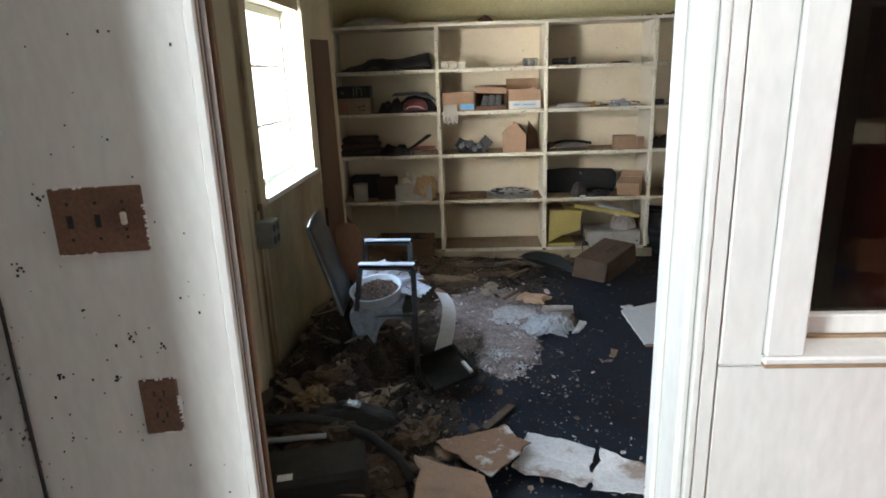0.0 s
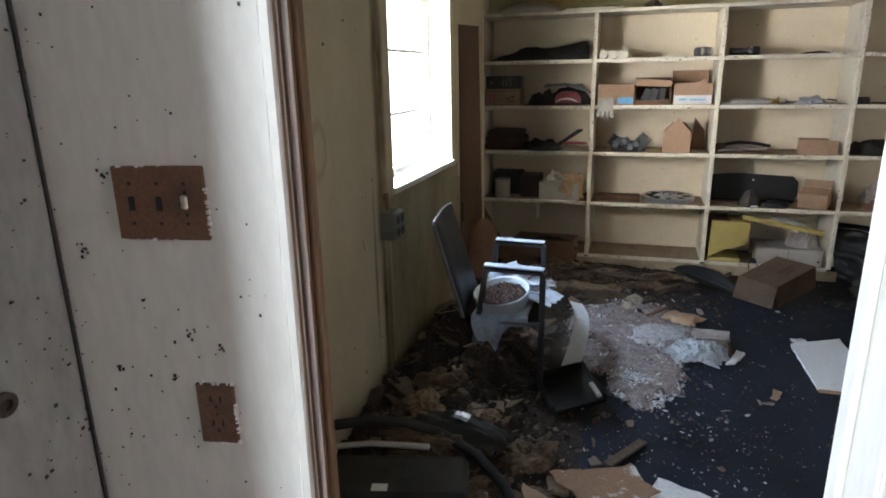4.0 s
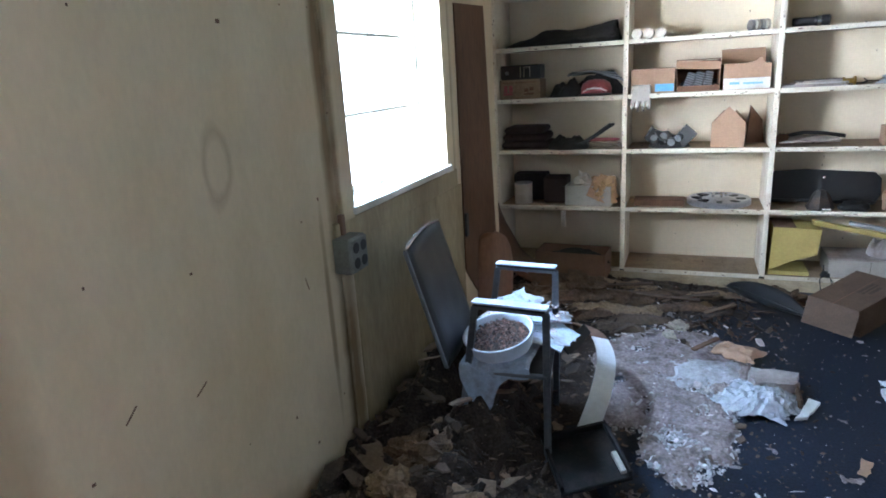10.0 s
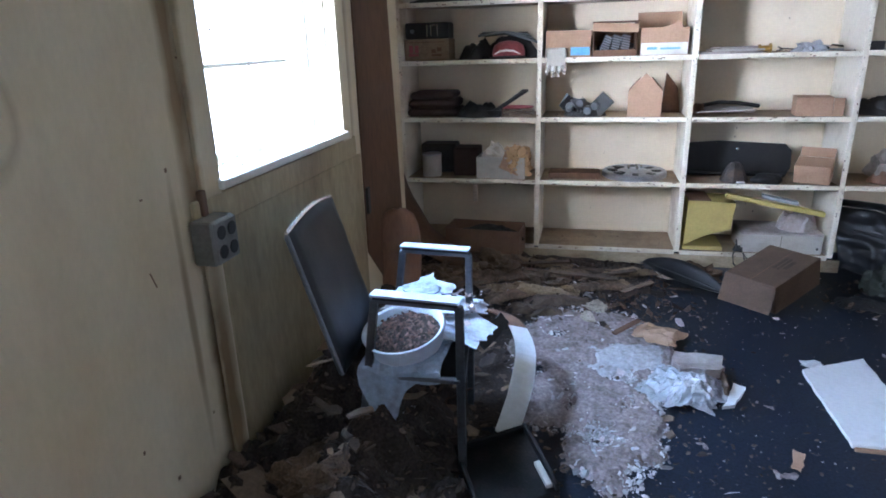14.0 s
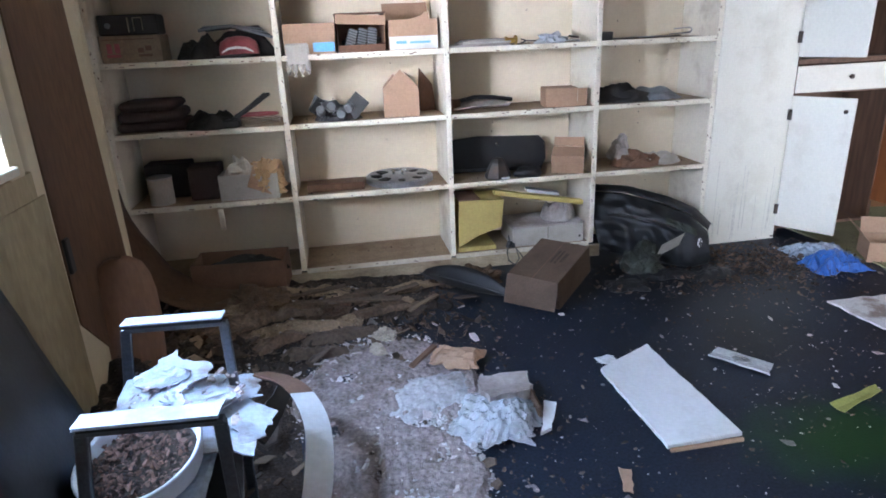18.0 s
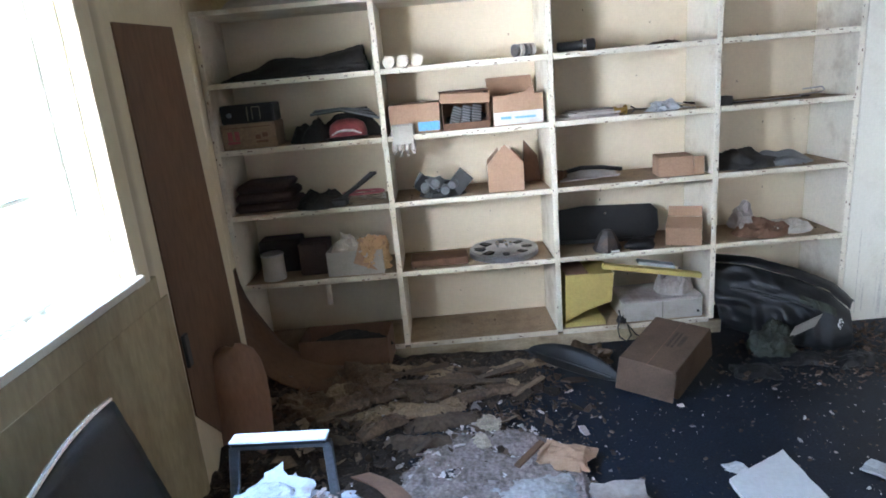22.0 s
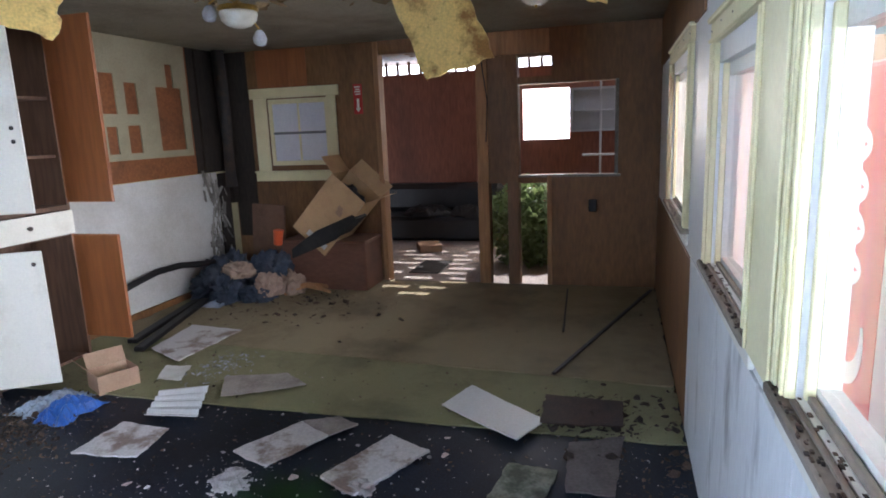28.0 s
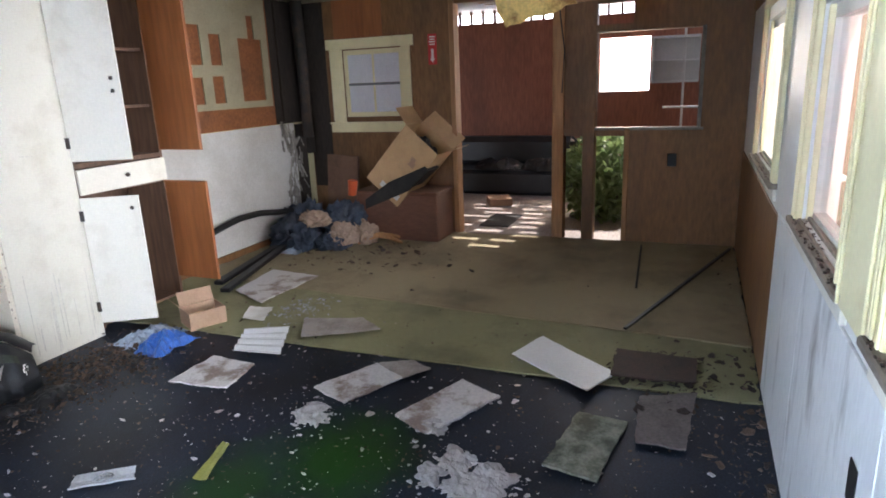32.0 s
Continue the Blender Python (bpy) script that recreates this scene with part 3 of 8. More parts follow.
def skin(grid, off):
    """A shell over a grid of points, as thick as the vector off."""
    bm = bmesh.new()
    g = [[(bm.verts.new(p), bm.verts.new(p + off)) for p in row] for row in grid]
    n, m = len(g) - 1, len(g[0]) - 1
    for i in range(n):
        for j in range(m):
            for k in (0, 1):
                bm.faces.new((g[i][j][k], g[i + 1][j][k], g[i + 1][j + 1][k], g[i][j + 1][k]))
    for i in range(n):
        for j in (0, m):
            bm.faces.new((g[i][j][0], g[i + 1][j][0], g[i + 1][j][1], g[i][j][1]))
    for j in range(m):
        for i in (0, n):
            bm.faces.new((g[i][j][0], g[i][j + 1][0], g[i][j + 1][1], g[i][j][1]))
    return bm


def along(pts, u):
    """A point at the share u of a line through points."""
    k = min(int(u * (len(pts) - 1)), len(pts) - 2)
    return Vector(pts[k]).lerp(Vector(pts[k + 1]), u * (len(pts) - 1) - k)


def crumpled(corners, z, lift, seed, n=26, crease=7.0, ragged=0.02, thick=0.003, arch=0.5):
    """A creased sheet with torn edges, lying between four floor corners and rising by lift."""
    a, b, c, d = (Vector((*p, 0)) for p in corners)
    mid = (a + b + c + d) / 4
    grid = []
    for i in range(n + 1):
        row = []
        for j in range(n + 1):
            u, v = i / n, j / n
            p = (a * (1 - u) + b * u) * (1 - v) + (d * (1 - u) + c * u) * v
            rim = min(u, 1 - u, v, 1 - v)
            f = Vector((p.x * 11 + seed, p.y * 11, seed * 1.3))
            p = p + (p - mid).normalized() * ragged * (1.6 * noise.noise(f) + 1.0 * noise.noise(f * 3.7)) * max(0.0, 1 - rim * 7)
            h = lift * (arch * math.sin(math.pi * u) * math.sin(math.pi * v) + (1 - arch) * max(0.0, 0.45 + 0.55 * ridged(Vector((p.x * crease, p.y * crease, seed)))) + 0.18 * noise.noise(Vector((p.x * 31, p.y * 31, seed))) * min(1, rim * 9))
            row.append(Vector((p.x, p.y, z + thick + max(0.0, h) * min(1.0, 0.25 + rim * 6))))
        grid.append(row)
    return skin(grid, Vector((0, 0, -thick)))


def wad(rx, ry, rz, seed, detail=5, crease=2.2, depth=0.42):
    """A crumpled heap of cloth or film with sharp folds and a flat foot."""
    bm = bmesh.new()
    bmesh.ops.create_icosphere(bm, subdivisions=detail, radius=1.0)
    for v in bm.verts:
        p = v.co.copy()
        k = 0.85 + depth * 0.5 * ridged(p * crease + Vector((seed, 0, 0))) + depth * 0.25 * ridged(p * crease * 2.6 + Vector((0, seed, 0))) + 0.35 * noise.noise(p * 1.1 + Vector((0, 0, seed)))
        p = p * k
        v.co = Vector((p.x * rx, p.y * ry, (max(p.z, -0.25) + 0.25) * rz))
    return bm


# ---- the large structure ----
CEIL = 2.56
YI, YO = -0.22, -0.475          # inner and outer face of the front wall
YN = 4.44                       # north wall
XE = 7.56                       # end wall, room side
DOOR = (0.60, 1.575)
WIN_A, WIN_B, WIN_C = (1.90, 2.66), (3.14, 3.98), (4.95, 6.20)

structure("ground", boxes((-250, 250, -250, 250, -0.40, -0.18)), "asphalt")
structure("floor", boxes((-0.25, 7.62, -0.46, 4.6, -0.14, 0.0)), "floor")
structure("floor_end_room", boxes((7.62, 11.6, -1.2, 5.2, -0.14, -0.004)), "end_floor")
structure("floor_porch", boxes((-0.6, 7.6, -3.4, -0.46, -0.14, -0.006)), "old_concrete")

# front wall: two skins with the door and three windows through them
holes = [(*DOOR, -0.2, 2.06), (*WIN_A, 1.06, 1.86), (*WIN_B, 1.06, 1.86), (*WIN_C, 1.06, 1.96)]
structure("wall_front_inner", slab((1.70, 7.56, 0.0, CEIL), "y", -0.30, YI, holes[1:]), "white_wall")
LEFT = pose(0.632, -0.440, 0, 0, 0, 10)   # the narrow wall beside the door stands askew
structure("wall_front_left", box(bmesh.new(), -0.66, -0.022, 0.0, 0.165, -0.01, CEIL, 0, LEFT), "white_wall")
structure("wall_front_outer", slab((0.60, 7.56, -0.01, CEIL), "y", YO, -0.302, [holes[0], (1.80, 2.20, 1.135, 1.86), (2.20, 4.70, 0.30, 1.86), holes[3]]), "white_wall")

# side wall with its window, and the recess beside the shelving
SIDE_WIN = (1.45, 2.47, 1.12, 2.12)
structure("wall_west", slab((-0.30, 3.42, 0.0, CEIL), "x", -0.16, 0.06, [SIDE_WIN]), "cream_wall")
structure("wall_west_recess", boxes((-0.26, -0.125, 3.42, 4.6, 0, CEIL)), "cream_wall")
structure("wall_north", boxes((-0.26, 7.56, YN, 4.6, 0, CEIL)), "north_wall")
END_HOLES = [(3.21, 3.94, 1.30, 2.03), (1.56, 2.60, -0.2, 2.42), (0.85, 1.44, -0.2, 1.07), (0.80, 1.14, 2.11, 2.30), (0.20, 1.13, 1.15, 2.04)]
structure("wall_end", slab((-0.30, 4.6, 0.0, CEIL), "x", XE, XE + 0.12, END_HOLES), "brown_wall")
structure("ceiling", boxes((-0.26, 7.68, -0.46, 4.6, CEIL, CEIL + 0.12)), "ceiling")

# end room behind
structure("wall_end_room_north", boxes((7.68, 11.6, 5.2, 5.3, -0.01, 2.7)), "brown_wall")
structure("wall_end_room_south", boxes((7.68, 11.6, -1.3, -1.2, -0.01, 2.7)), "brown_wall")
structure("wall_end_room_back", slab((-1.3, 5.3, -0.01, 2.5), "x", 10.9, 11.0, [(0.88, 1.58, 1.42, 2.17)]), "red_wall")
structure("wall_end_room_west", slab((-1.3, 5.3, 2.6, 2.9), "x", 7.69, 7.75, []), "brown_wall")

for k in range(34):
    structure("trim_back_slat", boxes((10.92, 10.95, -1.2 + 0.19 * k, -1.16 + 0.19 * k, 2.501, 2.69)), "dark_wood")
structure("backdrop_west", boxes((-3.05, -3.0, -1.2, 12, -0.17, 7)), "bright_sky")
structure("backdrop_east", boxes((12.6, 12.65, -1.5, 6.0, -0.17, 5)), "bright_sky")

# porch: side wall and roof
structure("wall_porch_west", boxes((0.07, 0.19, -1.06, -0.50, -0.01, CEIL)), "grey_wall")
# unseen wall behind the camera, its length set to limit the porch lamps' light
structure("wall_unseen_south", boxes((0.35, 4.95, -2.75, -2.6, -0.01, CEIL)), "grey_wall")
structure("wall_porch_east", boxes((7.4, 7.56, -3.4, YO - 0.002, -0.01, 2.27)), "dark_wood")
# added wall, out of view, keeps the window lamps' spill off the porch
structure("wall_spill_blocker", boxes((-2.9, 0.07, -1.16, -1.06, -0.17, 3.4)), "white_wall")
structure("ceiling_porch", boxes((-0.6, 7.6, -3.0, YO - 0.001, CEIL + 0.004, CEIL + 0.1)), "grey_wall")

# ---- door frame, window frames and wall fittings of the front wall ----
def door_frame():
    t = tagged(thing("door_1", pose(0, 0, 0), "", ""), "bare brown wooden door frame with a white weather strip, door missing", "door frame", kind="structure")
    def askew(name, r, bevel, material, label=""):
        return part(name, box(bmesh.new(), *r, bevel, LEFT), material, t, label)
    askew("jamb", (-0.0215, 0.0, 0.0125, 0.165, 0.0, 2.06), 0.003, "jamb_wood", "worn brown wooden jamb with bare patches")
    askew("jamb_edge", (-0.0215, 0.001, -0.004, 0.012, 0.0, 2.06), 0.004, "white_wall", "white-painted jamb edge")
    askew("stop", (0.0005, 0.012, 0.096, 0.114, 0.0, 2.05), 0.003, "jamb_wood")
    askew("weather_strip", (0.0005, 0.009, 0.047, 0.059, 0.0, 2.05), 0.002, "sign_white", "white weather strip")
    askew("groove", (0.0005, 0.003, 0.024, 0.0265, 0.0, 2.05), 0.0, "white_wall", "thin pale paint line")
    askew("groove", (0.0003, 0.002, 0.034, 0.040, 0.0, 2.05), 0.0, "dark_wood", "dark groove beside the strip")
    askew("strike_patch", (0.0005, 0.002, 0.116, 0.150, 1.205, 1.325), 0.0, "orange_wood", "bare patch where the strike plate was")
    part("jamb", boxes((1.562, 1.575, YO - 0.004, -0.288, 0.0, 2.06), bevel=0.003), "white_wall", t, "white-painted jamb")
    part("stop", boxes((1.549, 1.5618, -0.375, -0.335, 0.0, 2.05), bevel=0.003), "white_wall", t)
    part("head", boxes((0.60, 1.575, YO - 0.004, -0.288, 2.06, 2.085), bevel=0.003), "raw_wood", t)
    for x0, x1, d in ((1.566, 1.580, 0.012), (1.582, 1.598, 0.02), (1.600, 1.631, 0.014)):
        part("casing", boxes((x0, x1, YO - d, YO - 0.001, 0.0, 2.15), bevel=0.003), "white_wall", t)


def window(name, u0, u1, z0, z1, panes, lit="pale_yellow"):
    """A window of the front wall: inner casing, deep reveal, sill, outer frame and glass."""
    t = tagged(thing(name, pose(0, 0, 0), "", ""), "white and pale yellow painted wooden window in the front wall", "window", kind="structure")
    f = "white_paint"
    for a, b in ((u0 - 0.075, u0 - 0.001), (u1 + 0.001, u1 + 0.075)):
        part("casing", boxes((a, b, YI, YI + 0.022, z0 - 0.03, z1 + 0.08), bevel=0.004), lit, t)
    for a, b in ((u0 - 0.072, u0 - 0.058), (u0 - 0.018, u0 - 0.004), (u1 + 0.004, u1 + 0.018), (u1 + 0.058, u1 + 0.072)):
        part("casing_bead", boxes((a, b, YI + 0.0225, YI + 0.031, z0 - 0.002, z1 + 0.078), bevel=0.003), lit, t)
    part("casing_cap", boxes((u0 - 0.105, u1 + 0.105, YI, YI + 0.040, z1 + 0.161, z1 + 0.182), bevel=0.005), lit, t)
    part("casing_bead", boxes((u0 - 0.085, u1 + 0.085, YI + 0.0265, YI + 0.036, z1 + 0.083, z1 + 0.097), bevel=0.003), lit, t)
    nails = bmesh.new()
    for k in range(5):
        x = u0 - 0.06 + (u1 - u0 + 0.12) * k / 4
        box(nails, x - 0.003, x + 0.003, YI + 0.0265, YI + 0.029, z1 + 0.124 + 0.008 * (k % 2), z1 + 0.130 + 0.008 * (k % 2))
    part("nail", nails, "iron", t)
    part("casing", boxes((u0 - 0.09, u1 + 0.09, YI, YI + 0.026, z1 + 0.081, z1 + 0.16), bevel=0.004), lit, t)
    part("window_sill", boxes((u0 - 0.10, u1 + 0.10, -0.31, YI + 0.045, z0 - 0.032, z0 - 0.004), bevel=0.006), "sill_wood", t, "dusty wooden sill with peeling paint")
    part("apron", boxes((u0 - 0.08, u1 + 0.08, YI + 0.001, YI + 0.02, z0 - 0.10, z0 - 0.036), bevel=0.003), f, t)
    fr = part("window_frame", boxes((u0 + 0.001, u0 + 0.045, -0.30, -0.255, z0, z1 - 0.001), (u1 - 0.016, u1 - 0.001, -0.30, -0.255, z0, z1 - 0.001),
                                    (u0 + 0.045, u1 - 0.016, -0.30, -0.255, z0, z0 + 0.03), (u0 + 0.045, u1 - 0.016, -0.30, -0.255, z1 - 0.05, z1 - 0.001)), f, t)
    part("stop", boxes((u0 + 0.001, u0 + 0.018, -0.254, -0.232, z0, z1 - 0.001), bevel=0.003), lit, t)
    part("stop", boxes((u1 - 0.018, u1 - 0.001, -0.254, -0.232, z0, z1 - 0.001), bevel=0.003), lit, t)
    part("sill_track", boxes((u0 + 0.02, u1 - 0.02, -0.252, -0.236, z0 - 0.003, z0 + 0.014), bevel=0.002), "sill_wood", t)
    part("sill_track", boxes((u0 + 0.02, u1 - 0.02, -0.214, -0.202, z0 - 0.003, z0 + 0.006), bevel=0.002), "sill_wood", t)
    rr = random.Random(int(u0 * 100))
    bm = bmesh.new()
    for _ in range(120):
        x, y, q = rr.uniform(u0 - 0.08, u1 + 0.08), rr.choice((-0.226, -0.190)) + rr.gauss(0, 0.006), rr.uniform(0.002, 0.007)
        box(bm, x - q, x + q * rr.uniform(0.5, 2), y - q * 0.6, y + q * 0.6, z0 - 0.004, z0 - 0.004 + q * rr.uniform(0.3, 1.2))
    part("sill_dirt", bm, "litter", t, "crumbs and dirt on the sill")
    step = (u1 - u0 - 0.061) / panes
    for i in range(panes):
        g = part("pane", boxes((u0 + 0.045 + i * step + 0.002, u0 + 0.045 + (i + 1) * step - 0.002, -0.280, -0.276, z0 + 0.031, z1 - 0.051)), "glass", fr)
        g.visible_shadow = False
    for a, b in ((u0 - 0.09, u0 - 0.002), (u1 + 0.002, u1 + 0.09))[:{"window_1": 0, "window_2": 0}.get(name, 2)]:
        part("outer_casing", boxes((a, b, YO - 0.022, YO - 0.001, z0 - 0.02, z1 + 0.09), bevel=0.004), "white_wall", t)
    part("outer_casing", boxes((u0 - 0.10, u1 + 0.10 if name == "window_3" else u1, YO - 0.026, YO - 0.001, z1 + 0.091, z1 + 0.18), bevel=0.004), "white_wall", t)
    if name == "window_3":
        part("outer_sill", boxes((u0 - 0.14, u1 + 0.14, YO - 0.045, -0.43, z0 + 0.024, z0 + 0.05), bevel=0.005), "white_wall", t, "white sill with flaking, dirty edge")
    if name == "window_1":
        part("outer_sill", boxes((1.718, 2.19, YO - 0.022, -0.31, 1.124, 1.140), bevel=0.004), "white_wall", t, "white sill with flaking, dirty edge")
        # brown strip: the bare dirty edge, with the sill's shadow line in its colour
        part("outer_sill_edge", boxes((1.722, 2.19, YO - 0.020, YO - 0.002, 1.116, 1.1235), bevel=0.001), "jamb_wood", t, "bare dirty sill edge and the shadow line under it")
        part("sill_gap", boxes((1.83, 2.19, -0.405, -0.362, 1.1405, 1.147), bevel=0.0), "jamb_wood", t, "dark gap under the sash")
        part("outer_rail", boxes((1.802, 2.19, -0.40, -0.36, 1.1475, 1.192), bevel=0.004), "white_wall", t)
        part("outer_stile", boxes((1.802, 1.842, -0.40, -0.36, 1.1925, z1 - 0.002), bevel=0.004), "white_wall", t)
        part("outer_casing", boxes((1.722, 1.798, YO - 0.018, YO - 0.001, 1.1405, 2.3), bevel=0.004), "white_wall", t)
        g = part("outer_pane", boxes((1.8425, 2.19, -0.382, -0.378, 1.1925, z1 - 0.002)), "dark_glass", t, "dirty dark pane")
        g.visible_shadow = False


door_frame()
window("window_1", *WIN_A, 1.06, 1.86, 1)
window("window_2", *WIN_B, 1.06, 1.86, 1)
window("window_3", *WIN_C, 1.06, 1.96, 2)
structure("trim_outer_board", boxes((1.636, 1.720, YO - 0.010, YO - 0.001, 1.119, 2.3), bevel=0.003), "white_wall")
structure("trim_outer_ledge", boxes((1.636, 2.18, YO - 0.008, YO - 0.001, 0.0, 1.1145), bevel=0.002), "white_wall")
structure("trim_post_bead", boxes((2.752, 2.766, YI + 0.0315, YI + 0.04, 1.03, 1.93), (3.034, 3.048, YI + 0.0315, YI + 0.04, 1.03, 1.93), bevel=0.003), "pale_yellow")
structure("trim_front_post", boxes((2.74, 3.06, YI + 0.001, YI + 0.03, 1.02, 2.03), bevel=0.004), "pale_yellow")
structure("trim_dado_gap", prism([(2.594, 0.0), (2.616, 0.0), (2.611, 0.45), (2.606, 0.95), (2.600, 0.95), (2.600, 0.45)], 0.004, m=Matrix(((1, 0, 0, 0), (0, 0, 1, YI + 0.0125), (0, 1, 0, 0), (0, 0, 0, 1)))), "black")
structure("trim_dado", boxes((1.60, 2.60, YI + 0.001, YI + 0.012, 0.0, 0.95), (2.606, 3.72, YI + 0.001, YI + 0.012, 0.0, 0.95), (3.726, 4.62, YI + 0.001, YI + 0.012, 0.0, 0.95), bevel=0.002), "dado")
structure("trim_dado_brown", boxes((4.63, 7.55, YI + 0.001, YI + 0.012, 0.0, 0.93), bevel=0.002), "brown_wall")
structure("trim_front_upper", boxes((4.45, 7.55, YI + 0.001, YI + 0.01, 2.13, CEIL - 0.002), bevel=0.0), "brown_wall")
solid("outlet_slot", boxes((2.72, 2.79, YI + 0.012, YI + 0.016, 0.62, 0.73), bevel=0.002), "black", "dark empty outlet hole in the white dado", "outlet")


def plate(name, x0, x1, z0, z1, label, marks):
    t = thing(name, LEFT, label, "wall plate")
    part("plate", boxes((x0, x1, -0.007, -0.0005, z0, z1), bevel=0.0025), "plate_wood", t)
    for x, z, w, h, d in marks:
        part("slot", boxes((x - w / 2, x + w / 2, -0.0085, -0.0072, z - h / 2, z + h / 2)), "black", t)
    return t


SWITCH, SOCKET = (-0.319, -0.145, 1.383, 1.517), (-0.216, -0.138, 0.967, 1.097)
p = plate("switch_plate", *SWITCH, "brown wood-look triple switch plate with a single broken white toggle",
          [(x, 1.45 + dz, w, h, 0) for x in (-0.286, -0.234) for dz, w, h in ((0.0, 0.011, 0.026), (0.036, 0.006, 0.006), (-0.036, 0.006, 0.006))]
          + [(-0.183, 1.45 + dz, 0.006, 0.006, 0) for dz in (0.036, 0.020, -0.020, -0.036)])
part("toggle", boxes((-0.190, -0.178, -0.016, -0.0073, 1.440, 1.466), bevel=0.003), "paper_torn", p, "broken off-white toggle")
plate("outlet_plate", *SOCKET, "brown wood-look socket plate with chipped corner",
      [(-0.177 + dx, 1.032 + dz, w, h, 0) for q in (0.026, -0.026) for dx, dz, w, h in ((-0.010, q + 0.006, 0.004, 0.012), (0.010, q + 0.006, 0.004, 0.012), (0.0, q - 0.010, 0.006, 0.006))] + [(-0.177, 1.032, 0.004, 0.004, 0)])

bm = bmesh.new()
rnd = random.Random(8)
for x0, x1, z0, z1 in (SWITCH, SOCKET):
    for _ in range(34):
        s = rnd.uniform(0.0008, 0.0030)
        x, z = (rnd.uniform(x0, x1), rnd.choice((z0, z0, z1))) if rnd.random() < 0.5 else (x1, rnd.uniform(z0, z0 + 0.7 * (z1 - z0)))
        box(bm, x - s * rnd.uniform(0.6, 2), x + s, -0.0074, -0.0003, z - s, z + s * rnd.uniform(0.5, 1.5), 0, LEFT)
solid("paint_chips", bm, "sign_white", "white paint chips round the edges of the wall plates", "paint", kind="stuff")
# paint flakes, nail holes and dead insects on the pale walls
rnd = random.Random(5)
bm = bmesh.new()
for k in range(120):
    x, z = -0.45 + 0.40 * rnd.random() ** (2.2 if k % 3 else 1.0), rnd.uniform(0.5, 2.0)
    s = rnd.choice((0.0008, 0.001, 0.0013, 0.002))
    box(bm, x - s, x + s, -0.002, -0.0004, z - s * rnd.uniform(0.6, 2.2), z + s, 0, LEFT)
for x, z, n in ((-0.155, 1.165, 5), (-0.335, 1.50, 6), (-0.26, 1.10, 7), (-0.21, 1.20, 6), (-0.30, 1.26, 5), (-0.40, 1.36, 6), (-0.37, 1.12, 8)):
    for _ in range(n):
        s = rnd.uniform(0.0008, 0.0026)
        dx, dz = rnd.gauss(0, 0.005), rnd.gauss(0, 0.007)
        box(bm, x + dx - s, x + dx + s, -0.002, -0.0004, z + dz - s, z + dz + s * 1.6, 0, LEFT)
for _ in range(220):
    y, z = -0.52 - 0.46 * rnd.random() ** 1.6, rnd.uniform(0.5, 2.0)
    s = rnd.choice((0.0008, 0.0012, 0.0018, 0.003))
    box(bm, 0.1904, 0.192, y - s * rnd.uniform(0.5, 2), y + s, z - s, z + s * rnd.uniform(0.5, 1.5))
solid("wall_specks", bm, "black", "dark specks, nail holes and flaked spots on the pale wall", "stain", kind="stuff")
bm = bmesh.new()
for _ in range(45):
    y, z = rnd.uniform(0.0, 2.6), rnd.uniform(0.3, 1.9)
    s = rnd.choice((0.002, 0.003, 0.004))
    box(bm, 0.0604, 0.0618, y - s * rnd.uniform(0.5, 3), y + s, z - s * rnd.uniform(0.5, 2.5), z + s)
for y, z, a in ((1.10, 0.92, 20), (0.55, 0.80, -60), (0.32, 0.85, -50), (1.95, 1.0, 70), (2.2, 0.98, 80)):
    box(bm, 0.0604, 0.0618, -0.002, 0.002, -0.025, 0.025, m=pose(0, y, z, a))
solid("wall_nicks", bm, "dark_wood", "small nail holes and scratches in the cream wall", "stain", kind="stuff")
# porch side wall: battens, seam and the ring of a missing knob
structure("trim_porch_batten", boxes((0.1905, 0.194, -0.90, -0.76, 0, CEIL - 0.01), (0.1905, 0.193, -1.05, -0.91, 0, CEIL - 0.01), bevel=0.002), "grey_wall")
# dark strip for the corner's joint and the shadow line along it
structure("trim_corner_seam_shade", boxes((0.1905, 0.196, -0.531, -0.524, 0, CEIL - 0.01), bevel=0.001), "rubber")
solid("knob_ring", lathe([(0.011, 0), (0.022, 0), (0.022, 0.008), (0.011, 0.010), (0.011, 0.001)], 24), "iron", "dark ring of a missing door knob on the grey panel", "knob", pose(0.1945, -0.688, 1.13, 0, 90))

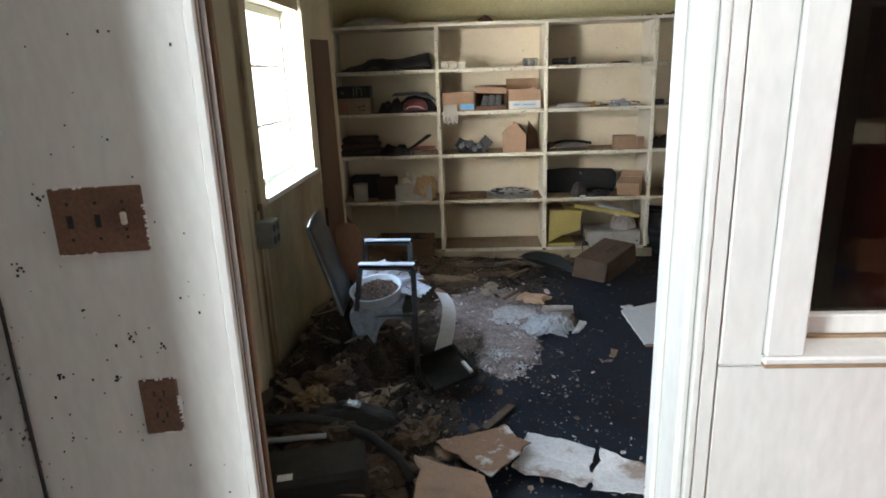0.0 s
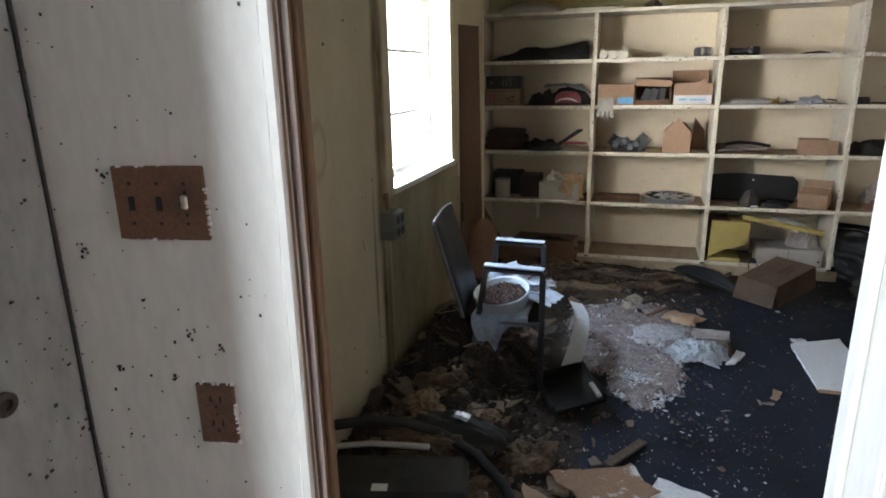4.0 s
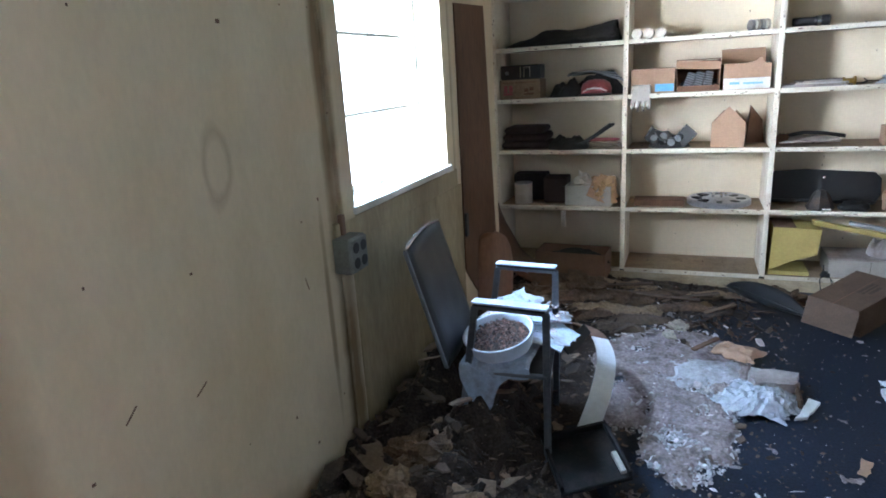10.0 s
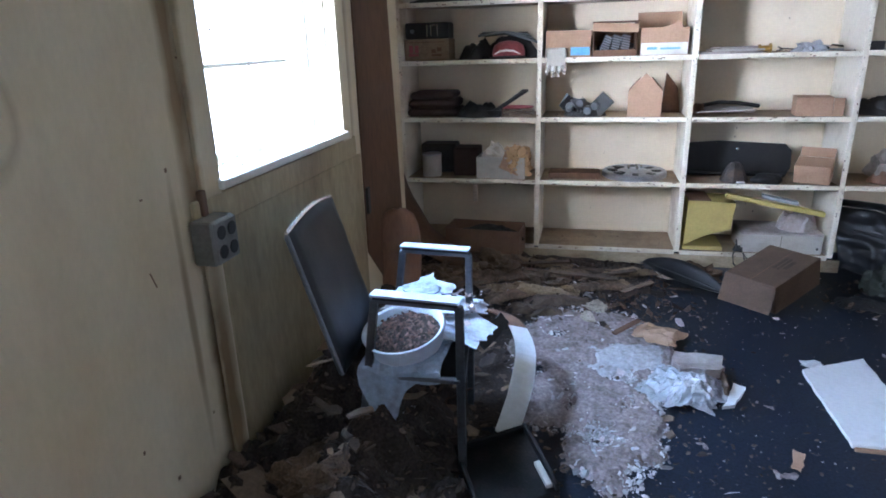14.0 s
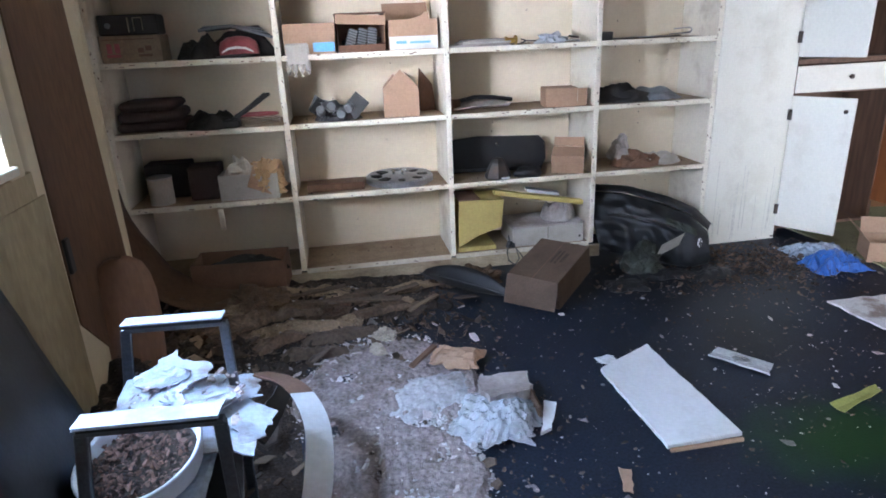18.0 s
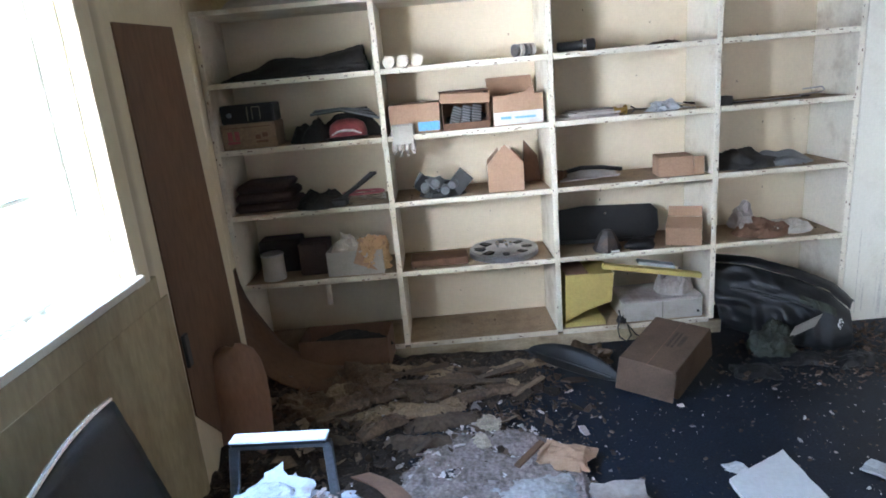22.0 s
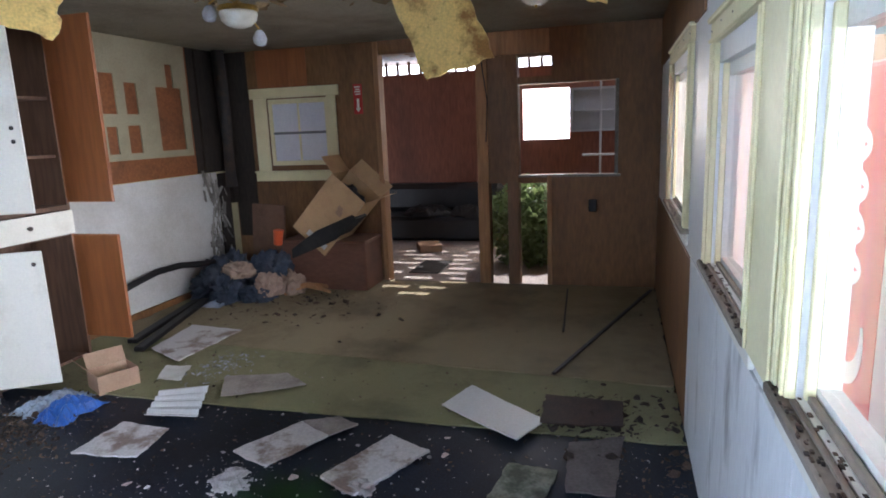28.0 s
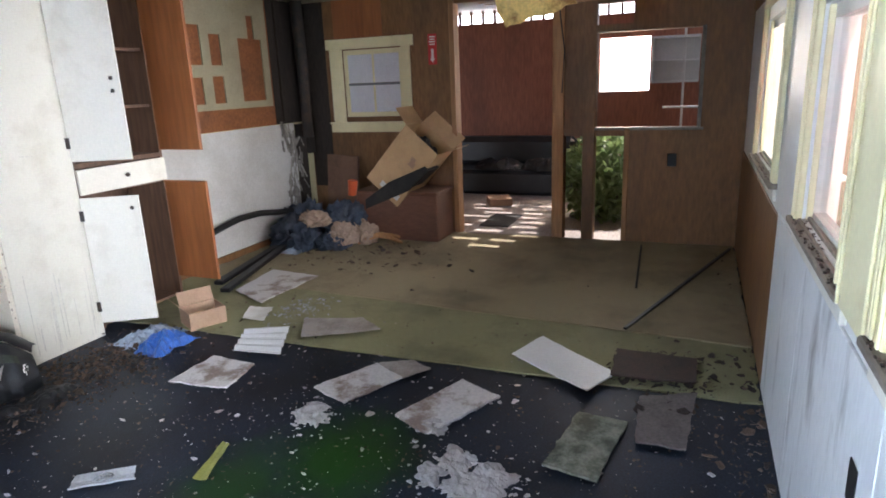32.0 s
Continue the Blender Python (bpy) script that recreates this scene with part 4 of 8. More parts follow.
# ---- side window and its surroundings ----
def side_window():
    y0, y1, z0, z1 = SIDE_WIN
    t = tagged(thing("window_4", pose(0, 0, 0), "", ""), "side window with cream casing, thin glazing bars and flaking putty", "window", kind="structure")
    part("casing", boxes((0.0605, 0.082, y0 - 0.10, y0 - 0.002, z0 - 0.04, z1 + 0.1), bevel=0.004), "cream_wall", t)
    part("casing", boxes((0.0605, 0.082, y1 + 0.002, y1 + 0.10, z0 - 0.04, z1 + 0.1), bevel=0.004), "cream_wall", t)
    part("casing", boxes((0.0605, 0.086, y0 - 0.11, y1 + 0.11, z1 + 0.101, z1 + 0.19), bevel=0.004), "cream_wall", t)
    part("window_sill", boxes((-0.15, 0.10, y0 - 0.02, y1 + 0.03, z0 - 0.026, z0 + 0.006), bevel=0.005), "white_paint", t, "white sill with peeling paint")
    fr = part("window_frame", boxes((-0.09, -0.05, y0 + 0.001, y0 + 0.045, z0 + 0.007, z1 - 0.001), (-0.09, -0.05, y1 - 0.045, y1 - 0.001, z0 + 0.007, z1 - 0.001),
                                    (-0.09, -0.05, y0 + 0.045, y1 - 0.045, z0 + 0.007, z0 + 0.045), (-0.09, -0.05, y0 + 0.045, y1 - 0.045, z1 - 0.05, z1 - 0.001), bevel=0.003), "white_paint", t)
    part("stop", boxes((-0.048, -0.02, y1 - 0.022, y1 - 0.001, z0 + 0.007, z1 - 0.001), (-0.018, 0.03, y1 - 0.014, y1 - 0.001, z0 + 0.007, z1 - 0.001), bevel=0.002), "white_paint", t)
    rr = random.Random(3)
    for k in (1, 2):
        z = z0 + (z1 - z0) * k / 3
        part("glazing_bar", boxes((-0.078, -0.064, y0 + 0.045, y1 - 0.045, z - 0.009, z + 0.009), bevel=0.003), "white_paint", fr)
    part("glazing_bar", boxes((-0.077, -0.065, (y0 + y1) / 2 - 0.008, (y0 + y1) / 2 + 0.008, z0 + 0.045, z1 - 0.05), bevel=0.003), "white_paint", fr)
    bm = bmesh.new()
    for _ in range(70):
        y = rr.uniform(y0 + 0.03, y1 - 0.03)
        s = rr.uniform(0.003, 0.012)
        box(bm, -0.04, -0.04 + s, y, y + s * 1.6, z0 + 0.006, z0 + 0.006 + s * rr.uniform(0.5, 2))
    part("paint_flakes", bm, "white_paint", t, "curled paint flakes on the sill")


side_window()
structure("trim_window_apron", boxes((0.0605, 0.079, 1.30, 2.62, 0.99, 1.085), bevel=0.004), "raw_cream")
structure("wall_lower_panel", boxes((0.0604, 0.068, 1.42, 2.70, 0.0, 0.985), bevel=0.002), "raw_cream")
structure("wall_bare_panel", prism([(2.72, 0.45), (2.95, 0.22), (3.37, 0.22), (3.25, 1.985), (2.73, 1.965)], 0.008, m=Matrix(((0, 1, 0, 0.061), (1, 0, 0, 0), (0, 0, 1, 0), (0, 0, 0, 1)))), "panel_wood")
structure("trim_recess_strip", boxes((-0.124, -0.11, 3.6, 3.98, 0.0, CEIL - 0.01), (0.045, 0.064, 3.421, 3.445, 0.0, CEIL - 0.01), bevel=0.003), "cream_wall")
solid("wall_latch", boxes((0.069, 0.085, 2.72, 2.76, 0.66, 0.80), bevel=0.004), "black", "small black metal latch on the bare panel", "latch")


def outlet_box():
    t = thing("outlet_box", pose(0.069, 1.27, 0.90), "grey metal surface-mounted box with four sockets", "outlet")
    part("body", boxes((0, 0.075, 0, 0.125, 0, 0.135), bevel=0.006), "grey_box", t)
    part("cover", boxes((0.0755, 0.082, 0.004, 0.121, 0.004, 0.131), bevel=0.004), "grey_box", t)
    for y in (0.035, 0.09):
        for z in (0.038, 0.097):
            part("socket", lathe([(0.021, 0), (0.021, 0.002), (0.004, 0.0022)], 16, m=pose(0.082, y, z, 0, 90)), "black", t)
    part("conduit", boxes((0.0, 0.022, 0.055, 0.08, 0.136, 0.215), bevel=0.004), "dark_wood", t)
    part("conduit", boxes((0.0, 0.010, 0.045, 0.12, -0.9, -0.001), bevel=0.003), "cream_wall", t)


outlet_box()

# ---- north wall east of the cabinet ----
structure("trim_wainscot", boxes((4.862, 7.20, YN - 0.014, YN - 0.001, 0.08, 1.265), bevel=0.003), "paper_white")
structure("wall_north_brown", boxes((4.862, 7.55, YN - 0.006, YN - 0.0005, 1.27, CEIL - 0.003), bevel=0.0), "orange_brown")
structure("baseboard", boxes((4.862, 7.4, YN - 0.022, YN - 0.001, 0.0, 0.076), bevel=0.003), "brown_wall")
PEG = [(5.72, 5.89, 1.88, 2.23), (6.00, 6.15, 1.88, 2.16), (5.99, 6.145, 1.53, 1.78), (5.74, 5.86, 1.53, 1.77), (6.40, 6.76, 1.535, 2.14), (6.56, 6.66, 2.138, 2.36)]
structure("wall_pegboard", slab((4.87, 6.86, 1.47, CEIL - 0.004), "y", YN - 0.02, YN - 0.007, PEG), "pale_board")
structure("wall_burnt_corner", boxes((6.90, 7.55, YN - 0.013, YN - 0.0065, 1.27, CEIL - 0.004)), "soot")
structure("wall_burnt_end", boxes((XE - 0.006, XE - 0.0005, 4.16, YN - 0.014, 0.5, CEIL - 0.004)), "soot")
solid("stove_pipe", tube([(7.28, 4.30, 1.1), (7.28, 4.30, 1.9), (7.26, 4.30, 2.55)], 0.065, 14), "iron", "dark sooty stove pipe in the corner", "pipe", smooth=True)
structure("trim_corner_boards", boxes((7.0, 7.12, YN - 0.045, YN - 0.015, 1.3, CEIL - 0.01), (7.42, 7.53, YN - 0.06, YN - 0.01, 0.9, CEIL - 0.01), (7.20, 7.40, YN - 0.03, YN - 0.012, 0.1, 1.25), bevel=0.004), "soot")
rnd = random.Random(21)
bm = bmesh.new()
for _ in range(110):
    z = rnd.uniform(0.12, 1.24)
    x, w, h = 7.10 + rnd.gauss(0, 0.07) + 0.05 * math.sin(z * 9), rnd.uniform(0.004, 0.018), rnd.uniform(0.03, 0.10)
    box(bm, -w, w, -0.002, 0.002, -h, h, 0, pose(x, YN - 0.022 - rnd.uniform(0, 0.03), z, rnd.uniform(-14, 14), rnd.uniform(-35, 35), rnd.uniform(-30, 30)))
solid("wainscot_shreds", bm, "plaster_grey", "torn grey shreds at the broken edge of the wainscot", "debris", kind="stuff")

# ---- end wall ----
def end_window():
    t = tagged(thing("window_5", pose(XE, 0, 0), "", ""), "small four-pane window with a broad pale yellow-green casing", "window", kind="structure")
    part("casing", boxes((-0.022, -0.001, 3.10, 3.209, 1.24, 2.04), (-0.022, -0.001, 3.941, 4.10, 1.24, 2.04), bevel=0.004), "pale_yellow", t)
    part("casing", boxes((-0.026, -0.001, 3.06, 4.14, 2.041, 2.15), bevel=0.004), "pale_yellow", t)
    part("window_sill", boxes((-0.05, 0.1, 3.06, 4.14, 1.225, 1.245), bevel=0.004), "pale_yellow", t)
    part("apron", boxes((-0.024, -0.001, 3.06, 4.14, 1.13, 1.222), bevel=0.004), "pale_yellow", t)
    fr = part("window_frame", boxes((0.02, 0.06, 3.211, 3.25, 1.301, 2.029), (0.02, 0.06, 3.90, 3.939, 1.301, 2.029), (0.02, 0.06, 3.25, 3.90, 1.301, 1.35), (0.02, 0.06, 3.25, 3.90, 1.98, 2.029)), "pale_yellow", t)
    part("glazing_bar", boxes((0.025, 0.055, 3.25, 3.90, 1.645, 1.67)), "grey_plastic", fr)
    part("glazing_bar", boxes((0.027, 0.053, 3.57, 3.585, 1.35, 1.98)), "pale_yellow", fr)
    for y0, y1 in ((3.252, 3.568), (3.587, 3.898)):
        for z0, z1 in ((1.352, 1.644), (1.672, 1.978)):
            part("pane", boxes((0.038, 0.042, y0, y1, z0, z1)), "dusty_glass", fr, "dusty lilac-white pane")


end_window()
structure("trim_end_panel", boxes((XE - 0.012, XE - 0.001, 3.42, 4.03, 2.155, CEIL - 0.004), bevel=0.002), "orange_wood")


def end_frames():
    t = tagged(thing("door_2", pose(XE, 0, 0), "", ""), "bare wooden posts round the open end doorway", "door frame", kind="structure")
    part("post", boxes((-0.03, 0.12, 2.585, 2.64, 0.0, CEIL - 0.01), bevel=0.004), "raw_wood", t)
    part("post", boxes((-0.03, 0.12, 1.44, 1.555, 0.0, CEIL - 0.01), bevel=0.004), "raw_wood", t)
    part("stud", boxes((-0.014, 0.134, 1.135, 1.25, 0.0, CEIL - 0.01), bevel=0.004), "brown_wall", t)
    part("stud", boxes((-0.02, 0.10, 0.80, 0.848, 0.0, 1.14), bevel=0.004), "raw_wood", t)
    part("plank", boxes((-0.02, 0.06, 0.82, 1.42, 2.33, CEIL - 0.01), bevel=0.004), "raw_wood", t)
    part("trim", boxes((-0.012, 0.03, 0.14, 1.19, 1.125, 1.15), (-0.012, 0.03, 0.165, 0.199, 1.151, 2.05), bevel=0.003), "plaster_grey", t)
    s = thing("arrow_sign", pose(XE - 0.003, 2.84, 1.83), "red fire extinguisher sign with a white arrow", "sign")
    part("panel", boxes((-0.003, 0, -0.05, 0.05, 0, 0.31), bevel=0.001), "red", s)
    arrow = prism([(-0.03, 0.06), (0, 0.02), (0.03, 0.06), (0.014, 0.06), (0.014, 0.16), (-0.014, 0.16), (-0.014, 0.06)], 0.001,
                  m=Matrix(((0, -1, 0, -0.0035), (1, 0, 0, 0), (0, 0, 1, 0), (0, 0, 0, 1))))
    part("arrow", arrow, "sign_white", s)
    bm = bmesh.new()
    for z, w in ((0.20, 0.06), (0.225, 0.07), (0.25, 0.05), (0.275, 0.065)):
        box(bm, -0.0042, -0.0032, -w / 2, w / 2, z, z + 0.012)
    part("lettering", bm, "sign_white", s)


end_frames()
solid("switch_box", boxes((XE - 0.03, XE - 0.001, 0.36, 0.44, 0.78, 0.90), bevel=0.004), "black", "small dark switch box on the brown end wall", "outlet")

# ---- shelving ----
COLS = (-0.10, 0.85, 1.80, 2.735, 3.525)
LEVELS = (0.10, 0.565, 0.99, 1.37, 1.737, 2.115)


def shelving():
    t = thing("shelving_unit", pose(0, 4.0, 0), "built-in cream-painted wooden wall shelving with peeling edges, half full", "shelf")
    for i, x in enumerate(COLS):
        part("upright", boxes((x - 0.016, x + 0.016, 0, 0.42, 0.10, LEVELS[-1] - 0.014), bevel=0.002), "shelf_paint", t)
    for c in range(4):
        a, b = COLS[c] + 0.017, COLS[c + 1] - 0.017
        for k, z in enumerate(LEVELS[:-1]):
            if (c, k) in ((3, 0),):
                continue
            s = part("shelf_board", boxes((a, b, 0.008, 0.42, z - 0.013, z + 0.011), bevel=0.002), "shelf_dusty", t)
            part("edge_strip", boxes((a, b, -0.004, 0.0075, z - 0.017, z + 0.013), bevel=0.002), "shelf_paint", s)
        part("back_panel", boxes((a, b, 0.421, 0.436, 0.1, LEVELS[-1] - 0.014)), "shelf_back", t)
    part("top_board", boxes((COLS[0] - 0.016, COLS[4] + 0.02, -0.006, 0.436, LEVELS[-1] - 0.013, LEVELS[-1] + 0.013), bevel=0.002), "shelf_paint", t)
    part("base_board", boxes((0.62, 2.80, 0.004, 0.03, 0.0, 0.082), bevel=0.003), "shelf_base", t, "dirty base board")
    return t


shelving()

# ---- cabinet and pilaster ----
structure("wall_pilaster", boxes((3.545, 4.10, 4.0, 4.43, 0.0, CEIL)), "white_paint")
rnd = random.Random(88)
bm = bmesh.new()
for _ in range(16):
    x, z0, w = rnd.uniform(3.58, 4.08), rnd.uniform(0.02, 0.12), rnd.uniform(0.0008, 0.0025)
    box(bm, x - w, x + w, 3.9985, 3.9995, z0, z0 + rnd.uniform(0.12, 0.55))
box(bm, -0.045, 0.045, -0.0015, -0.0005, -0.002, 0.002, 0, pose(3.80, 4.0, 1.30, 0, 4, 0))
solid("pilaster_streaks", bm, "streak_grey", "grey dirty streaks and a scratch on the white pilaster", "stain", kind="stuff")


def cabinet():
    t = thing("tall_cabinet", pose(4.10, 4.0, 0), "tall white-painted built-in cabinet with doors hanging open, dark wood inside", "cabinet")
    for nm, r in (("back_panel", (0.004, 0.75, 0.40, 0.43, 0.05, CEIL - 0.01)), ("side_panel", (0.73, 0.755, 0.0, 0.40, 0.05, CEIL - 0.01)), ("side_panel", (0.004, 0.02, 0.0, 0.40, 0.05, CEIL - 0.01)),
                  ("shelf", (0.02, 0.73, 0.02, 0.40, 0.06, 0.08)), ("shelf", (0.02, 0.73, 0.02, 0.40, 0.985, 1.0)), ("shelf", (0.02, 0.73, 0.0, 0.40, 1.18, 1.21)),
                  ("shelf", (0.02, 0.73, 0.03, 0.40, 1.55, 1.57)), ("shelf", (0.02, 0.73, 0.03, 0.40, 1.95, 1.97))):
        part(nm, boxes(r), "dark_wood", t)
    d = part("drawer", boxes((0.004, 0.755, -0.02, 0.0, 1.0, 1.17), bevel=0.004), "white_paint", t)
    part("knob", lathe([(0.006, 0), (0.006, 0.015), (0.016, 0.02), (0.014, 0.03), (0.004, 0.033)], 12, m=Matrix.Translation((0.38, -0.02, 1.09)) @ pose(0, 0, 0, 90)), "iron", d)
    for z0, z1, w, a, mt, hinge in ((1.23, 2.55, 0.39, -64, "white_paint", 0.0), (0.10, 0.985, 0.37, -58, "white_paint", 0.0)):
        m = pose(hinge, -0.006, 0, 0, 0, a)
        bm = bmesh.new()
        box(bm, 0, w, -0.018, 0, z0, z1, 0.003, m)
        d = part("door", bm, mt, t, "white-painted plywood door standing open")
        for z in (z0 + 0.12, z1 - 0.12):
            bm = bmesh.new()
            box(bm, -0.014, 0.012, -0.024, -0.0185, z - 0.035, z + 0.035, 0, m)
            part("hinge", bm, "iron", d)
        for z in ((z0 + 0.52, z0 + 0.44) if z0 > 1 else (z1 - 0.08,)):
            part("knob", lathe([(0.005, 0), (0.005, 0.012), (0.014, 0.017), (0.003, 0.028)], 10, m=m @ pose(w - 0.045, -0.018, z, 90)), "iron", d)
    for z0, z1 in ((1.23, 2.50), (0.22, 0.99)):
        m = pose(0.752, -0.006, 0, 0, 0, 90)
        bm = bmesh.new()
        box(bm, -0.40, 0, -0.002, 0.018, z0, z1, 0.003, m)
        d = part("door", bm, "orange_wood", t, "bare orange plywood back of an open door")
    return t


cabinet()

# ---- makers of small things ----
def tub(w, d, h, t):
    """An open box as one shell: outside, rim and inside."""
    bm = bmesh.new()
    ring = lambda e, z: [bm.verts.new((x, y, z)) for x, y in ((e, e), (w - e, e), (w - e, d - e), (e, d - e))]
    rings = [ring(0, 0.0005), ring(0, h), ring(t, h), ring(t, t)]
    for a, b in zip(rings, rings[1:]):
        for k in range(4):
            bm.faces.new((a[k], a[(k + 1) % 4], b[(k + 1) % 4], b[k]))
    bm.faces.new(rings[0][::-1])
    bm.faces.new(rings[-1])
    return bm


def carton(label, m, w, d, h, material="card", flaps=(), closed=True, tape=False, name="cardboard_box", t=0.004):
    """A cardboard box with walls; flaps: (side, angle) with side n, s, e, w, the angle from upright outwards."""
    ob = thing(name, m, label, "box")
    part("body", boxes((0, w, 0, d, 0.0005, h), bevel=0.003) if closed else tub(w, d, h, t), material, ob)
    for side, a in flaps:
        f = {"s": (pose(0, 0, h, a, 0, 0), w, min(d, w) / 2), "n": (pose(w, d, h, a, 0, 180), w, min(d, w) / 2),
             "e": (pose(w, 0, h, a, 0, 90), d, w / 2), "w": (pose(0, d, h, a, 0, -90), d, w / 2)}[side]
        bm = bmesh.new()
        box(bm, 0.004, f[1] - 0.004, 0, t, 0.001, f[2] * 0.95, 0, f[0])
        part("flap", bm, material, ob)
    if tape:
        part("tape", boxes((w * 0.1, w * 0.9, d * 0.42, d * 0.58, h, h + 0.0012)), "card_dark", ob)
    return ob


def chips(n, spot, size, seed, thick=0.3, flat=35, lift=0.0):
    """Many irregular flakes as one mesh; spot(rnd) gives x, y, z."""
    rr = random.Random(seed)
    verts, faces = [], []
    for _ in range(n):
        x, y, z = spot(rr)
        s = size[0] * (size[1] / size[0]) ** (rr.random() ** 1.8)
        k = rr.choice((4, 5, 5, 6))
        m = pose(x, y, z, rr.uniform(-flat, flat), rr.uniform(-flat, flat), rr.uniform(0, 360))
        long = rr.uniform(0.35, 1.0)
        h = max(0.0012, s * thick * rr.uniform(0.3, 1))
        base = len(verts)
        ring = []
        for i in range(k):
            a = 2 * math.pi * i / k + rr.uniform(-0.35, 0.35)
            r = s * rr.uniform(0.65, 1.15)
            ring.append((r * math.cos(a), r * math.sin(a) * long))
        zz = [m @ Vector((*p, -h / 2)) for p in ring]
        tt = [m @ Vector((p[0] * 0.85, p[1] * 0.85, h / 2)) for p in ring]
        down = min(v.z for v in zz + tt) - (z if lift is None else z - s * 0.15)
        for v in zz + tt:
            verts.append((v.x, v.y, v.z - down))
        faces.append([base + i for i in range(k)][::-1])
        faces.append([base + k + i for i in range(k)])
        for i in range(k):
            j = (i + 1) % k
            faces.append([base + i, base + j, base + k + j, base + k + i])
    me = bpy.data.meshes.new("chips")
    me.from_pydata(verts, [], faces)
    return me


def stuff(name, me, material, label, category="debris"):
    ob = new(name, me)
    ob.data.materials.append(M[material])
    return tagged(ob, label, category, kind="stuff")


def cloth(w, d, h, seed, n=22, fold=9.0, edge=0.012):
    """A heap of folded cloth or sheet, thick at the edge."""
    bm = bmesh.new()
    g = {}
    for i in range(n + 1):
        for j in range(n + 1):
            u, v = i / n * 2 - 1, j / n * 2 - 1
            r = max(0.0, 1 - (abs(u) ** 2.4 + abs(v) ** 2.4)) ** 0.5
            w1 = 1 + 0.10 * noise.noise(Vector((u * 3 + seed, v * 3, 7)))
            q = 0.55 + 0.45 * noise.noise(Vector((u * 1.6 + seed, v * 1.6, 0))) + 0.28 * noise.noise(Vector((u * fold * 0.4, v * fold + seed, 3))) + 0.14 * noise.noise(Vector((u * 9, v * 9 + seed, 5)))
            su, sv = (u * math.sqrt(1 - v * v / 2) * w1, v * math.sqrt(1 - u * u / 2) * w1)
            g[i, j] = bm.verts.new((su * w / 2, sv * d / 2, edge * 0.3 + max(0.0, h * r * max(0.15, q))))
    for i in range(n):
        for j in range(n):
            bm.faces.new((g[i, j], g[i + 1, j], g[i + 1, j + 1], g[i, j + 1]))
    rim = [g[i, 0] for i in range(n + 1)] + [g[n, j] for j in range(1, n + 1)] + [g[i, n] for i in range(n - 1, -1, -1)] + [g[0, j] for j in range(n - 1, 0, -1)]
    low = [bm.verts.new((v.co.x * 0.98, v.co.y * 0.98, 0)) for v in rim]
    for k in range(len(rim)):
        q = (k + 1) % len(rim)
        bm.faces.new((rim[k], low[k], low[q], rim[q]))
    bm.faces.new(low)
    return bm


def draped(pts, w, n=26, seed=0, rough=0.02, thick=0.02):
    """A thick soft sheet that follows a line of (x, y, z) and is w wide on either side of it, sagging."""
    bm = bmesh.new()
    rows = []
    pts = [Vector(p) for p in pts]
    for i in range(n + 1):
        s_ = i / n * (len(pts) - 1)
        k = min(int(s_), len(pts) - 2)
        p = pts[k].lerp(pts[k + 1], s_ - k)
        d = (pts[k + 1] - pts[k]).normalized()
        side = Vector((d.y, -d.x, 0)).normalized()
        row = []
        for j in range(15):
            v = j / 7 - 1
            q = p + side * v * w * (1 + 0.25 * noise.noise(Vector((i * 0.2, j * 0.3, seed))))
            q.z = max(0.004, q.z * (1 - 0.6 * v * v) + rough * noise.noise(Vector((i * 0.35, j * 0.5, seed + 3))) + 0.4 * rough * noise.noise(Vector((i * 1.1, j * 1.1, seed + 5))))
            row.append((bm.verts.new(q), bm.verts.new((q.x, q.y, max(0.001, q.z - thick)))))
        rows.append(row)
    for a, b in zip(rows, rows[1:]):
        for p, q, r_, s_ in zip(a, a[1:], b[1:], b):
            bm.faces.new((p[0], q[0], r_[0], s_[0]))
            bm.faces.new((p[1], s_[1], r_[1], q[1]))
        for k in (0, -1):
            bm.faces.new((a[k][0], b[k][0], b[k][1], a[k][1]))
    for a in (rows[0], rows[-1]):
        for p, q in zip(a, a[1:]):
            bm.faces.new((p[0], p[1], q[1], q[0]))
    return bm


L1, L2, L3, L4, L5 = (z + 0.012 for z in (LEVELS[4], LEVELS[3], LEVELS[2], LEVELS[1], LEVELS[0]))
TOP = LEVELS[5] + 0.014

# ---- on the shelves, first bay ----
for k, (z0, z1, z2, z3) in enumerate(((0.02, 0.035, 0.045, 0.055), (0.04, 0.08, 0.085, 0.095), (0.03, 0.115, 0.10, 0.15))):
    solid("rubber_mat", draped([(-0.03 + 0.05 * k, 4.19, z0), (0.25, 4.2, z1), (0.50, 4.19, z2), (0.79 - 0.01 * k, 4.2, z3)], 0.15, 28, 3 * k + 1, 0.012, 0.02), "rubber", "black rubber mat lying in a stack on the shelf", "mat", pose(0, 0, L1), group="stacked mats", smooth=True)
c = carton("worn printed cardboard box with faded red and black print", pose(-0.075, 4.05, L2, 0, 0, 1), 0.31, 0.22, 0.14, "card_faded")
part("print", boxes((0.03, 0.10, -0.002, -0.0005, 0.03, 0.045), (0.035, 0.06, -0.002, -0.0005, 0.05, 0.10), (0.075, 0.10, -0.002, -0.0005, 0.05, 0.10)), "dull_red", c)
part("print", boxes((0.19, 0.26, -0.002, -0.0005, 0.03, 0.042), (0.19, 0.22, -0.002, -0.0005, 0.05, 0.075), (0.23, 0.26, -0.002, -0.0005, 0.06, 0.085), (0.02, 0.28, -0.002, -0.0005, 0.118, 0.122)), "plate_wood", c)
